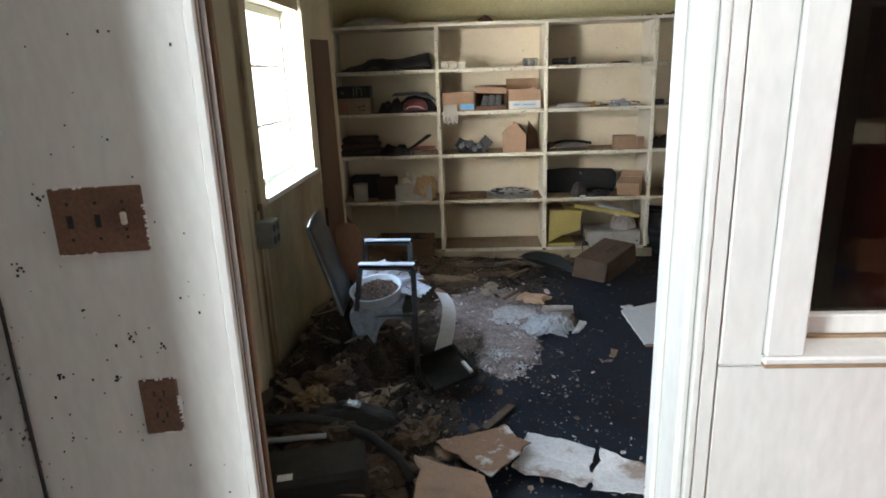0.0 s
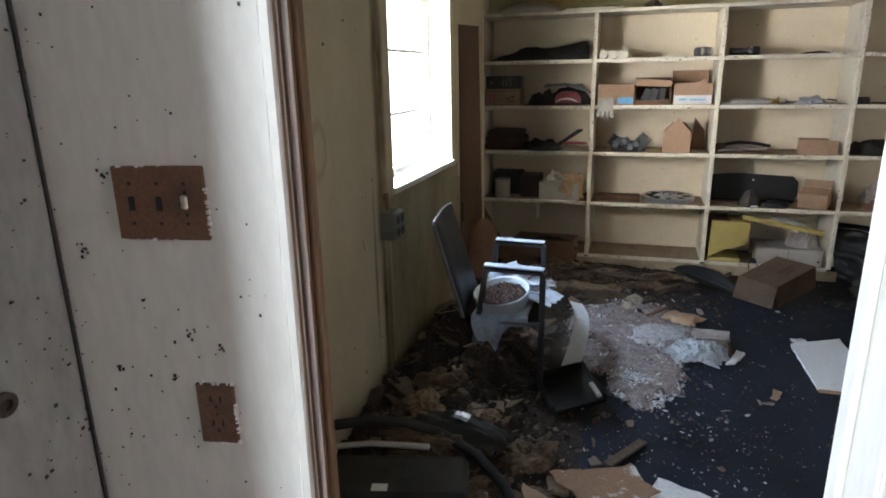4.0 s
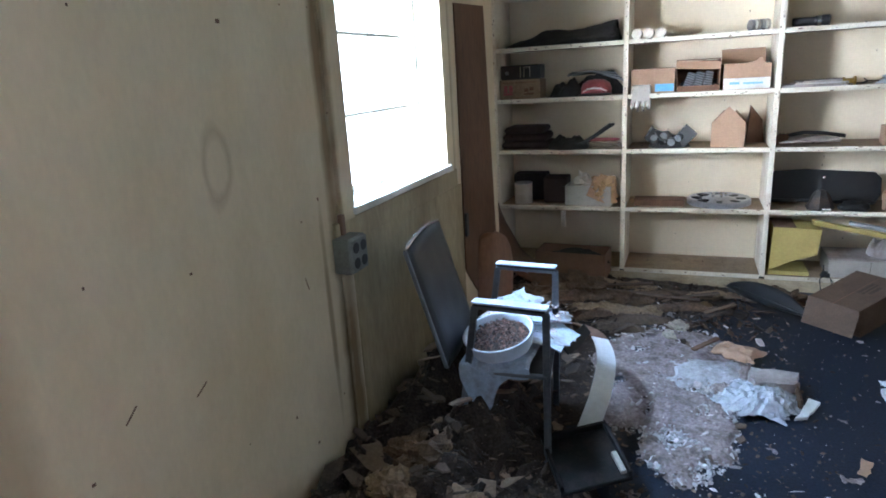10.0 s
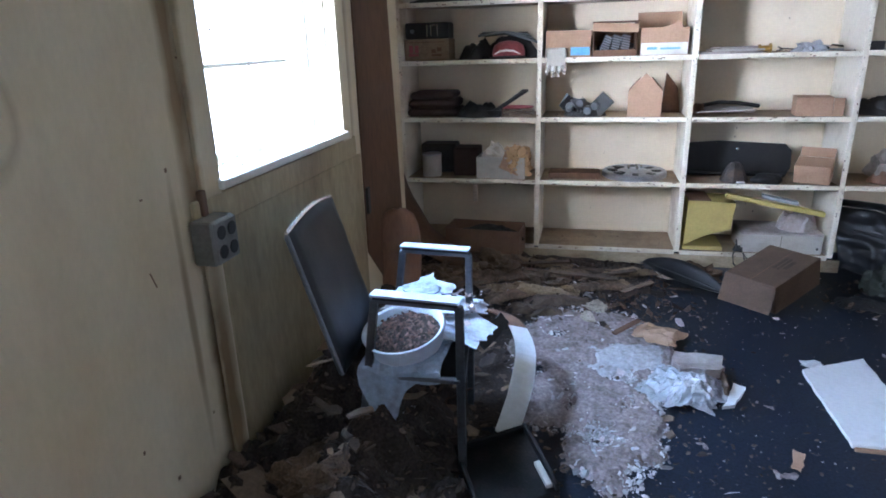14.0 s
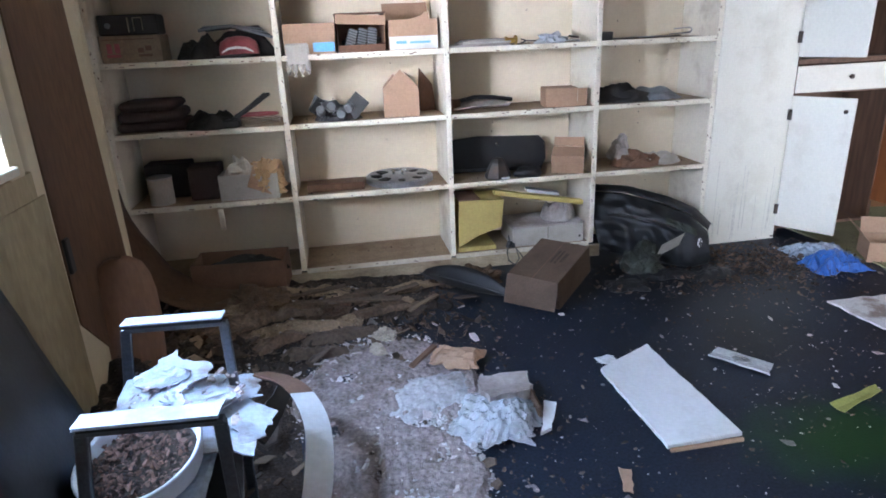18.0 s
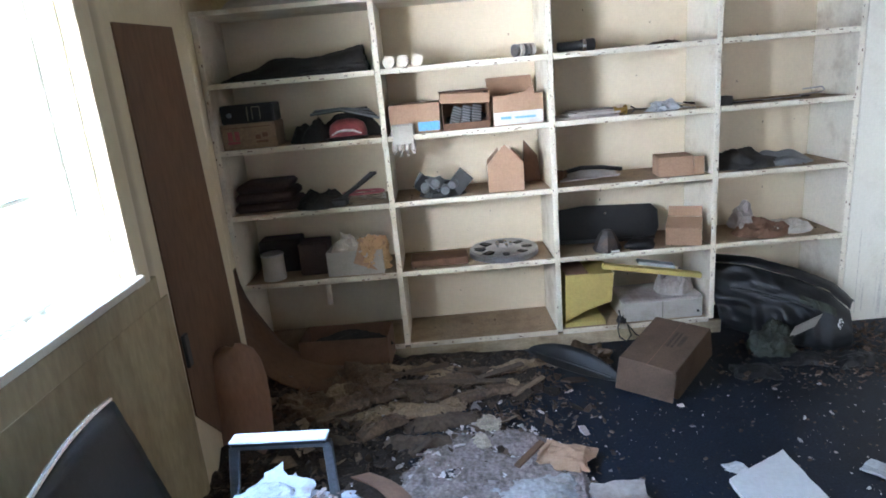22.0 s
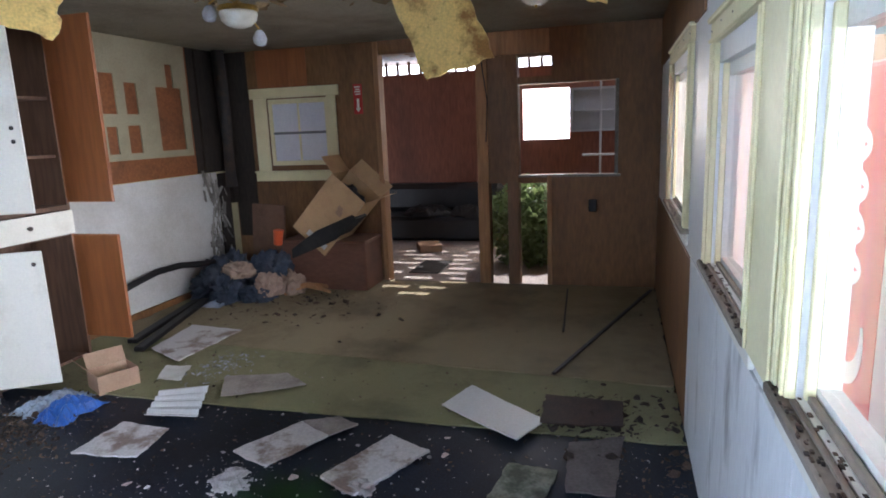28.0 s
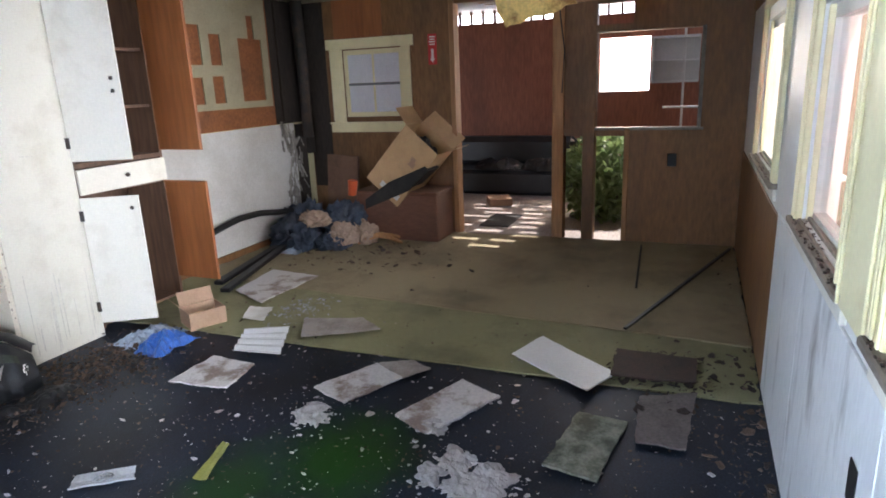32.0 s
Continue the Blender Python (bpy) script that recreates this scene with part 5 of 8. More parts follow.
r = thing("car_radio", pose(-0.07, 4.07, L2 + 0.141, 0, 0, 2), "large dark radio with bright trim lying on a cardboard box", "radio")
part("body", boxes((0, 0.30, 0, 0.20, 0, 0.105), bevel=0.008), "black", r)
part("trim", boxes((0.150, 0.156, -0.004, -0.0005, 0.015, 0.09)), "chrome", r, "bright trim strip")
part("trim", boxes((0.178, 0.182, -0.004, -0.0005, 0.02, 0.09), (0.222, 0.226, -0.004, -0.0005, 0.02, 0.09), (0.1825, 0.2215, -0.004, -0.0005, 0.086, 0.09)), "chrome", r, "bright trim frame")
part("knob", lathe([(0.014, 0), (0.014, 0.012), (0.010, 0.014)], 12, m=pose(0.05, 0.0, 0.05, 90)), "grey_plastic", r)
h = thing("hard_hat", pose(0.63, 4.15, L2), "dark red helmet-like shell with a pale stripe among black parts", "helmet")
part("shell", lathe([(0.112, 0.0), (0.111, 0.05), (0.098, 0.085), (0.06, 0.108), (0.01, 0.115)], 24), "dull_red", h, smooth=True)
part("stripe", tube([(-0.085, -0.082, 0.03), (-0.045, -0.104, 0.05), (0.0, -0.113, 0.055), (0.045, -0.104, 0.05), (0.085, -0.082, 0.03)], [0.004, 0.007, 0.008, 0.007, 0.004], 6), "sign_white", h)
part("peak", lathe([(0.06, 0.0), (0.12, 0.004), (0.126, 0.012), (0.06, 0.02)], 20, m=pose(0, -0.06, 0.0)), "black", h)
solid("rubber_hose_coil", cloth(0.25, 0.3, 0.15, 8, 16, 7), "rubber", "black coiled rubber hose and straps on the shelf", "hose", pose(0.41, 4.18, L2), smooth=True)
t = thing("trim_bundle", pose(0.62, 4.26, L2), "bundle of black trim pieces behind a red shell", "car part")
part("base", cloth(0.44, 0.20, 0.17, 9, 18, 12), "rubber", t, smooth=True)
for k in range(6):
    part("strip", tube([(-0.20 + 0.01 * k, -0.10 + 0.02 * k, 0.15 + 0.008 * (k % 3)), (-0.02, -0.11 + 0.02 * k, 0.17 - 0.01 * (k % 2)), (0.20 - 0.015 * k, -0.09 + 0.02 * k, 0.10 + 0.012 * k)], 0.009, 6), "black" if k % 2 else "grey_plastic", t)
for k, (z, h_) in enumerate(((0.0, 0.055), (0.056, 0.06), (0.117, 0.05))):
    solid("folded_mat", boxes((-0.08 + 0.012 * k, 0.29 - 0.02 * k, 4.06, 4.36, L3 + z, L3 + z + h_), bevel=0.018), "mat_brown", "dark reddish-brown folded floor mat in a block", "mat", group="folded floor mats", smooth=True)
solid("black_bag", cloth(0.30, 0.28, 0.12, 12, 18, 8), "rubber", "crumpled black bag on the shelf", "bag", pose(0.42, 4.12, L3), smooth=True)
b = thing("brush_handle", pose(0.53, 4.06, L3), "black brush with a raised handle beside wire loops", "brush")
part("handle", tube([(0, 0, 0.03), (0.10, 0.02, 0.09), (0.21, 0.04, 0.165), (0.24, 0.04, 0.172)], [0.014, 0.014, 0.017, 0.008], 8), "black", b)
part("head", boxes((-0.08, 0.06, -0.03, 0.05, 0.0, 0.045), bevel=0.01), "black", b)
w = thing("wire_coil", pose(0.68, 4.12, L3), "bundle of shiny wire loops and a dark red cord", "wire")
for k in range(5):
    a = 0.05 * k
    part("loop", tube([(0.13 * math.cos(q * math.pi / 8 + a), 0.075 * math.sin(q * math.pi / 8), 0.008 + 0.009 * k + 0.008 * math.sin(q + k)) for q in range(16)] + [(0.13 * math.cos(a), 0, 0.008 + 0.009 * k)], 0.003, 6), "chrome", w)
part("cord", tube([(0.12 * math.cos(q * math.pi / 8), 0.06 * math.sin(q * math.pi / 8), 0.06) for q in range(17)], 0.008, 6), "dull_red", w, "dark red cord")
p = thing("paint_can", pose(0.08, 4.10, L4), "dusty white metal can on the shelf", "can")
part("body", lathe([(0.068, 0), (0.07, 0.004), (0.068, 0.01), (0.068, 0.15), (0.07, 0.156), (0.066, 0.158), (0.06, 0.15)], 24), "cloth_white", p, smooth=False)
part("rim", lathe([(0.071, 0.152), (0.072, 0.156), (0.07, 0.162), (0.066, 0.158)], 24), "steel", p)
solid("dark_tin", boxes((0.24, 0.42, 4.10, 4.28, L4, L4 + 0.20), bevel=0.008), "mat_brown", "dark brown square tin on the shelf", "tin")
solid("dark_tin", boxes((-0.03, 0.23, 4.22, 4.38, L4, L4 + 0.21), bevel=0.008), "rubber", "black box behind the white can", "box")
s = thing("torn_paper_sack", pose(0.58, 4.13, L4), "torn pale paper sack with a crumpled brown carton piece", "sack")
part("sack", tub(0.34, 0.20, 0.15, 0.004), "cloth_white", s).matrix_basis = pose(-0.16, -0.10, 0.0, 0, 0, -3)
part("torn_top", cloth(0.30, 0.18, 0.12, 15, 18, 8), "paper_torn", s).matrix_basis = pose(0.0, 0.0, 0.11)
part("crumpled_paper", wad(0.125, 0.07, 0.15, 416, 5, 2.6, 0.5), "card_tan", s, "crumpled tan packing paper").matrix_basis = pose(0.09, -0.06, 0.04, 0, 12, 0)
part("torn_top", lump(0.07, 0.04, 0.07, 16, 0.9, 3), "paper_torn", s).matrix_basis = pose(-0.02, -0.05, 0.15)
part("carton_piece", prism([(-0.05, 0.0), (0.05, -0.02), (0.07, 0.10), (0.03, 0.13), (-0.03, 0.09)], 0.004, m=pose(0.10, -0.09, 0.11, -12, 20, 0)), "card", s)
bm = bmesh.new()
box(bm, -0.06, 0.11, -0.004, 0.004, -0.07, 0.08, 0, pose(0.08, -0.10, 0.12, -20, 25, 12))
part("carton_piece", bm, "card", s, "brown torn carton piece")
solid("shelf_bracket", boxes((0.40, 0.43, 3.985, 3.994, 0.42, 0.545), bevel=0.002), "shelf_paint", "short white strip hanging under the shelf edge", "bracket")
c = carton("long brown cardboard tray filled with dark scrap", pose(0.24, 3.77, 0.09, 0, 0, -4), 0.52, 0.24, 0.19, "card_dark", closed=False)
part("scrap", cloth(0.5, 0.2, 0.12, 77, 14, 9), "rubber", c).matrix_basis = pose(0.28, 0.12, 0.1)
bm = bmesh.new()
g = {}
for i in range(15):
    for j in range(9):
        u, v = i / 14, j / 8
        x = -0.09 + 0.62 * u ** 1.4 + 0.02 * noise.noise(Vector((u * 5, v * 5, 1)))
        y = 3.56 + 0.36 * v - 0.10 * u
        z = 0.10 + 0.62 * (1 - u) ** 2.2 * (0.75 + 0.25 * v) + 0.03 * math.sin(v * 3)
        g[i, j] = (bm.verts.new((x, y, z)), bm.verts.new((x - 0.004, y, z - 0.008)))
for i in range(14):
    for j in range(8):
        for k in (0, 1):
            bm.faces.new((g[i, j][k], g[i + 1, j][k], g[i + 1, j + 1][k], g[i, j + 1][k]))
for i in range(14):
    for j in (0, 8):
        bm.faces.new((g[i, j][0], g[i + 1, j][0], g[i + 1, j][1], g[i, j][1]))
for j in range(8):
    for i in (0, 14):
        bm.faces.new((g[i, j][0], g[i, j + 1][0], g[i, j + 1][1], g[i, j][1]))
solid("brown_sheet", bm, "panel_wood", "large sagging brown hardboard sheet fallen into the corner", "board", smooth=True)

# ---- second bay ----
for k in range(3):
    g = thing("tin_can", pose(0.915 + 0.078 * k, 4.03, L1 + 0.034, -90, 0, 0), "small can lying on its side, pale lid outwards", "can", "cans on their sides")
    part("body", lathe([(0.033, 0), (0.033, 0.105)], 18), "cloth_white", g, smooth=False)
    part("lid", lathe([(0.034, -0.006), (0.034, 0.0), (0.033, 0.001)], 18), "shelf_paint", g)
r = thing("tape_roll", pose(1.68, 4.09, L1), "grey ribbed hose ends and clamps in a short roll", "hose clamp")
for k in range(4):
    part("ring", lathe([(0.026, -0.010), (0.034, -0.010), (0.036, 0.0), (0.034, 0.010), (0.026, 0.010), (0.025, 0.0)], 18, m=pose(-0.055 + 0.03 * k, 0.0, 0.036, 0, 90, 25)), "cloth_white" if k % 2 else "steel", r)
c = carton("brown cardboard box with a light blue label", pose(0.885, 4.045, L2, 0, 0, -2), 0.285, 0.25, 0.165)
part("label", boxes((0.16, 0.282, -0.002, -0.0005, 0.012, 0.062)), "light_blue", c, "light blue label")
part("flap", boxes((0.0, 0.285, -0.006, -0.0022, 0.065, 0.164)), "card", c)
g = thing("work_glove", pose(0.955, 4.024, L2 - 0.012), "stiff pale work glove hanging over the shelf edge", "glove")
bm = bmesh.new()
box(bm, -0.066, 0.066, -0.030, -0.008, -0.045, 0.075, 0.010)
part("back", bm, "cloth_white", g)
for k in range(4):
    part("finger", tube([(-0.052 + 0.035 * k, -0.026, -0.038), (-0.056 + 0.036 * k, -0.032, -0.07), (-0.056 + 0.037 * k, -0.030, -0.092 - 0.012 * (k in (1, 2)))], [0.017, 0.016, 0.011], 8), "cloth_white", g)
c = thing("bottle_box", pose(1.185, 4.04, L2, 0, 0, 1), "open-fronted cardboard box full of small ribbed packets", "box")
part("body", boxes((0, 0.27, 0.26, 0.264, 0.0, 0.20), (0, 0.004, 0.0, 0.2595, 0.0, 0.205), (0.266, 0.27, 0.0, 0.2595, 0.0, 0.205), (0.0045, 0.2655, 0.0, 0.2595, 0.0, 0.004)), "card_dark", c)
part("top_flap", boxes((-0.006, 0.276, -0.02, 0.262, 0.206, 0.212), bevel=0.001), "card_dark", c)
bm = bmesh.new()
box(bm, -0.006, 0.272, -0.003, 0.003, -0.055, 0.0, 0, pose(0, -0.022, 0.205, -24, 3, 0))
part("front_flap", bm, "card", c)
bm = bmesh.new()
box(bm, 0.004, 0.266, -0.003, 0.001, 0, 0.045, 0, pose(0, 0, 0.0, 24))
part("torn_front", bm, "card_dark", c)
for k, (x, a) in enumerate(((0.06, -24), (0.125, -18), (0.19, -14))):
    pk = part("packet", boxes((-0.026, 0.026, -0.016, 0.016, 0.0, 0.125), bevel=0.006), "grey_plastic", c, "ribbed grey packet")
    pk.matrix_basis = pose(x, 0.05 + 0.01 * k, 0.012, -20, a * -0.9, 8)
    for q in range(7):
        part("rib", boxes((-0.027, 0.027, -0.0185, -0.0165, 0.012 + 0.016 * q, 0.019 + 0.016 * q)), "steel", pk)
part("filling", lump(0.11, 0.08, 0.07, 19, 0.6), "black", c).matrix_basis = pose(0.135, 0.16, 0.006)
c = carton("brown and white cardboard box with a torn top flap", pose(1.475, 4.035, L2, 0, 0, 2), 0.285, 0.25, 0.165, "card", (("n", 35),), closed=False)
part("label", boxes((0.002, 0.283, -0.002, -0.0005, 0.004, 0.075)), "paper", c, "white printed band")
part("print", boxes((0.04, 0.10, -0.003, -0.0022, 0.035, 0.05), (0.12, 0.24, -0.003, -0.0022, 0.035, 0.046)), "light_blue", c)
part("torn_flap", prism([(0.10, 0.16), (0.24, 0.16), (0.235, 0.20), (0.21, 0.205), (0.20, 0.185)], 0.004, m=pose(0, 0.01, 0)), "card", c)
t = thing("plastic_scrap", pose(1.15, 4.12, L3), "heap of broken dark grey plastic mouldings", "scrap")
rnd = random.Random(9)
for k in range(7):
    bm = bmesh.new()
    s = rnd.uniform(0.05, 0.09)
    box(bm, -s, s, -0.004, 0.004, -s * 0.6, s * 0.6, 0.002, pose(rnd.uniform(-0.12, 0.12), rnd.uniform(-0.07, 0.05), 0.06 + rnd.uniform(-0.01, 0.03), rnd.uniform(-50, 50), rnd.uniform(-50, 50), rnd.uniform(-60, 60)))
    part("moulding", bm, "grey_plastic" if k % 3 == 0 else "black", t)
part("base_piece", cloth(0.28, 0.2, 0.10, 31, 16, 5), "black", t)
for k in range(4):
    part("pipe_piece", lathe([(0.022, 0), (0.026, 0.004), (0.026, 0.05), (0.021, 0.054)], 14, m=pose(-0.10 + 0.06 * k, -0.06 + 0.02 * (k % 2), 0.05 + 0.03 * (k % 2), 60 + 20 * k, 20 * k, 0)), "grey_plastic", t)
c = carton("plain brown carton with its flaps raised like a house roof", pose(1.42, 4.05, L3, 0, 0, -5), 0.21, 0.20, 0.165, "card", (("w", -42), ("e", -42)), closed=False)
part("gable", prism([(0.0, 0.165), (0.21, 0.165), (0.105, 0.275)], 0.004), "card", c)
solid("grey_wedge", prism([(0, 0), (0.12, 0), (0.10, 0.16), (0.02, 0.26)], 0.02), "card_dark", "dark brown board leaning on the shelf upright", "board", pose(1.655, 4.28, L3, 0, 0, 8))
h = thing("wheel_cover", pose(1.50, 4.20, L4), "silver plastic wheel cover lying flat on the shelf", "wheel cover")
part("disc", lathe([(0.205, 0.0), (0.215, 0.006), (0.215, 0.035), (0.205, 0.045), (0.19, 0.042), (0.14, 0.03), (0.09, 0.045), (0.05, 0.055), (0.01, 0.056)], 40), "steel", h)
for k in range(8):
    a = 2 * math.pi * k / 8
    bm = bmesh.new()
    box(bm, 0.115, 0.18, -0.02, 0.02, 0.036, 0.0425, 0.004, pose(0, 0, 0, 0, 0, math.degrees(a)))
    part("slot", bm, "black", h)
for k in range(5):
    a = 2 * math.pi * k / 5
    part("nut", lathe([(0.010, 0.05), (0.010, 0.072), (0.006, 0.076)], 8, m=Matrix.Translation((0.045 * math.cos(a), 0.045 * math.sin(a), 0))), "chrome", h)
solid("rusty_plate", boxes((0.92, 1.27, 4.06, 4.22, L4, L4 + 0.045), bevel=0.006), "panel_wood", "flat rusty brown box lid on the shelf", "lid")

# ---- third bay ----
f = thing("flashlight", pose(1.86, 4.10, L1 + 0.033, 0, 90, -4), "black flashlight with a chrome ring lying on the shelf", "flashlight")
part("body", lathe([(0.02, 0), (0.026, 0.004), (0.026, 0.12), (0.033, 0.14)], 16), "black", f, smooth=False)
part("ring", lathe([(0.033, 0.141), (0.034, 0.145), (0.034, 0.158), (0.033, 0.16)], 16), "chrome", f)
part("head", lathe([(0.033, 0.161), (0.034, 0.165), (0.034, 0.205), (0.028, 0.21)], 16), "black", f)
solid("small_bits", cloth(0.20, 0.10, 0.02, 3, 10, 6), "litter", "dust and small dry scraps on the shelf", "debris", pose(2.45, 4.06, L1))
for k, (x, w_, d_, z) in enumerate(((2.02, 0.36, 0.22, 0.0), (2.05, 0.30, 0.20, 0.014), (2.06, 0.26, 0.18, 0.026))):
    solid("folded_paper", boxes((-w_ / 2, w_ / 2, -d_ / 2, d_ / 2, 0, 0.012), bevel=0.002), "tile_back" if k != 1 else "cloth_white", "dusty folded papers in a low stack", "paper", pose(x, 4.15, L2 + z, 0, 0, 8 * k - 6), group="low paper stack")
b = thing("brass_fitting", pose(2.21, 4.08, L2), "tarnished brass pipe fitting", "fitting")
part("body", lathe([(0.016, 0), (0.016, 0.05)], 14, m=pose(-0.03, 0, 0.024, 0, 90)), "brass", b)
part("flange", lathe([(0.028, 0), (0.028, 0.012)], 8, m=pose(0.02, 0, 0.026, 0, 90)), "brass", b)
part("flange", lathe([(0.024, 0), (0.024, 0.012)], 8, m=pose(-0.04, 0, 0.024, 0, 90)), "brass", b)
t = thing("tool_scraps", pose(2.46, 4.09, L2), "loose tools, clamps and crumpled clear wrappers", "tools")
rnd = random.Random(17)
for k in range(9):
    x, y, a = rnd.uniform(-0.17, 0.17), rnd.uniform(-0.05, 0.1), rnd.uniform(0, 180)
    d = Vector((math.cos(radians(a)), math.sin(radians(a)), 0)) * rnd.uniform(0.03, 0.07)
    part("rod", tube([Vector((x, y, 0.008 + 0.006 * (k % 4))) - d, Vector((x, y, 0.012 + 0.008 * (k % 4))) + d], rnd.uniform(0.003, 0.007), 6), ("iron", "steel", "black")[k % 3], t)
part("wrapper", lump(0.07, 0.05, 0.05, 41, 0.8), "film", t)
t = thing("flat_panel_scrap", pose(2.0, 4.14, L3), "grey flat panel with a dark strip and a rag", "scrap")
part("panel", sheet([(-0.16, -0.10), (0.20, -0.08), (0.22, 0.1), (-0.12, 0.12)], 0.0, 0.006, 8, 0.06, 4), "tile_back", t)
part("strip", tube([(-0.12, 0.06, 0.05), (0.0, 0.05, 0.075), (0.12, 0.04, 0.07), (0.24, 0.03, 0.05)], 0.014, 6), "black", t)
part("rag", lump(0.05, 0.04, 0.05, 6, 0.6), "card_dark", t).matrix_basis = pose(-0.13, 0.05, 0)
c = carton("small cream cardboard box with an open end", pose(2.42, 4.05, L3, 0, 0, -7), 0.20, 0.16, 0.115, "card", (), closed=True)
# black sheet on the solid end, paints the shade inside the open carton
part("dark_inside", boxes((0.2002, 0.2012, 0.02, 0.14, 0.02, 0.095)), "black", c)
part("end_flap", boxes((0.202, 0.26, 0.002, 0.006, 0.005, 0.11), (0.202, 0.27, 0.02, 0.15, 0.0, 0.004)), "card", c)
t = thing("black_tray", pose(2.15, 4.24, L4), "large black plastic tray standing against the shelf back", "tray")
part("panel", prism([(-0.33, 0.0), (0.33, 0.0), (0.36, 0.06), (0.36, 0.17), (0.32, 0.215), (-0.10, 0.235), (-0.30, 0.22), (-0.33, 0.19)], 0.035, m=pose(0, 0.04, 0, -12)), "black", t)
part("rivet", lathe([(0.008, 0), (0.008, 0.006), (0.004, 0.008)], 10, m=pose(0.02, 0.07, 0.175, 78)), "chrome", t)
part("edge", tube([(-0.33, 0.02, 0.02), (-0.1, -0.05, 0.03), (0.1, -0.07, 0.03), (0.3, -0.04, 0.02)], 0.012, 6), "black", t)
t = thing("vent_boot", pose(2.12, 4.08, L4), "dark grey plastic cone-shaped boot with a white tag", "car part")
part("cone", lathe([(0.085, 0.0), (0.088, 0.01), (0.05, 0.10), (0.03, 0.125), (0.008, 0.13)], 7), "iron", t)
part("tag", boxes((0.0, 0.05, -0.095, -0.088, 0.01, 0.02)), "sign_white", t)
solid("black_grip", lump(0.09, 0.06, 0.05, 45, 0.4), "black", "black plastic handle piece", "car part", pose(2.32, 4.07, L4), smooth=True)
carton("plain brown cardboard box tilted on its edge", pose(2.46, 4.03, L4 + 0.012, 14, 0, -24), 0.20, 0.15, 0.12, "card", (("n", 60),), closed=True)
y = thing("yellow_box", pose(1.83, 4.03, L5), "yellow cardboard display box with a slanted front", "box")
part("body", prism([(0.01, 0.03), (0.14, 0.10), (0.30, 0.15), (0.315, 0.33), (0.02, 0.34)], 0.26), "yellow", y)
part("base", boxes((0.005, 0.26, -0.004, 0.26, 0.0, 0.028), bevel=0.003), "yellow", y)
part("top_flap", boxes((0.02, 0.16, -0.004, 0.26, 0.341, 0.346)), "card_dark", y)
w = thing("white_case", pose(2.20, 4.02, L5), "long off-white metal case with a seam on the bottom shelf", "case")
part("body", boxes((0.0, 0.49, 0.0, 0.30, 0.0, 0.125), bevel=0.006), "cloth_white", w)
part("cover", boxes((-0.004, 0.494, -0.003, 0.303, 0.126, 0.137), bevel=0.004), "tile_back", w)
part("seam", boxes((0.24, 0.2425, -0.0015, -0.0004, 0.006, 0.12)), "black", w)
part("knob", lathe([(0.008, 0), (0.008, 0.006)], 10, m=pose(0.46, -0.0002, 0.04, 90)), "black", w)
bm = bmesh.new()
box(bm, 0, 0.60, 0, 0.05, 0, 0.03, 0.003, pose(2.07, 3.99, 0.485, 0, 10.5, -1))
solid("yellow_plank", bm, "yellow", "narrow pale yellow plank sloping across the case", "plank")
bm = bmesh.new()
box(bm, 0, 0.22, 0, 0.07, 0, 0.02, 0.003, pose(2.30, 4.05, 0.475, 0, 10.5, -6))
solid("wrapped_rod", bm, "film", "clear-wrapped tool lying on the sloping plank", "package")
b = thing("plastic_bag", pose(2.56, 4.16, L5 + 0.138), "crumpled dusty clear plastic bag on the white case", "bag")
part("film", cloth(0.24, 0.22, 0.20, 66, 16, 9), "tile_back", b, smooth=False)
k = thing("power_cord", pose(2.17, 4.0, 0), "black electrical cord hanging from the bottom shelf to the floor", "cord")
part("cable", tube([(0.0, 0.02, 0.20), (0.0, -0.012, 0.16), (-0.02, -0.018, 0.10), (-0.01, -0.025, 0.04), (0.03, -0.035, 0.012), (0.06, -0.03, 0.05), (0.04, -0.02, 0.12), (0.09, -0.02, 0.05), (0.15, -0.03, 0.012)], 0.005, 6), "black", k)
part("plug", lump(0.03, 0.03, 0.03, 5, 0.4), "black", k).matrix_basis = pose(0.02, 0.035, 0.116)

# ---- fourth bay ----
solid("small_carton", boxes((2.77, 2.85, 4.06, 4.14, L2, L2 + 0.05), bevel=0.004), "black", "small dark carton on the shelf", "box")
t = thing("rod_bundle", pose(3.05, 4.10, L2), "thin metal rods and a bent hook lying on the shelf", "rods")
part("rod", tube([(-0.18, 0.0, 0.006), (0.3, 0.06, 0.006)], 0.005, 6), "iron", t)
part("rod", tube([(-0.2, 0.06, 0.006), (0.2, -0.02, 0.012)], 0.004, 6), "steel", t)
part("hook", tube([(0.2, 0.0, 0.02), (0.33, 0.0, 0.025), (0.345, 0.0, 0.04), (0.33, 0.0, 0.055), (0.22, 0.0, 0.05)], 0.004, 6), "steel", t)
for x, w_, d_, h_, s in ((2.98, 0.46, 0.30, 0.10, 51), (2.96, 0.34, 0.26, 0.15, 52), (3.18, 0.44, 0.24, 0.09, 53)):
    solid("floor_mat", cloth(w_, d_, h_, s, 18, 5), "rubber" if s != 53 else "grey_plastic", "folded dark rubber car mat on the shelf", "mat", pose(x, 4.18, L3), group="folded car mats", smooth=True)
t = thing("rag_pile", pose(3.1, 4.15, L4), "heap of pale rags, gloves and brown scraps", "rag")
part("rag", cloth(0.36, 0.26, 0.11, 61, 18, 9), "card_dark", t)
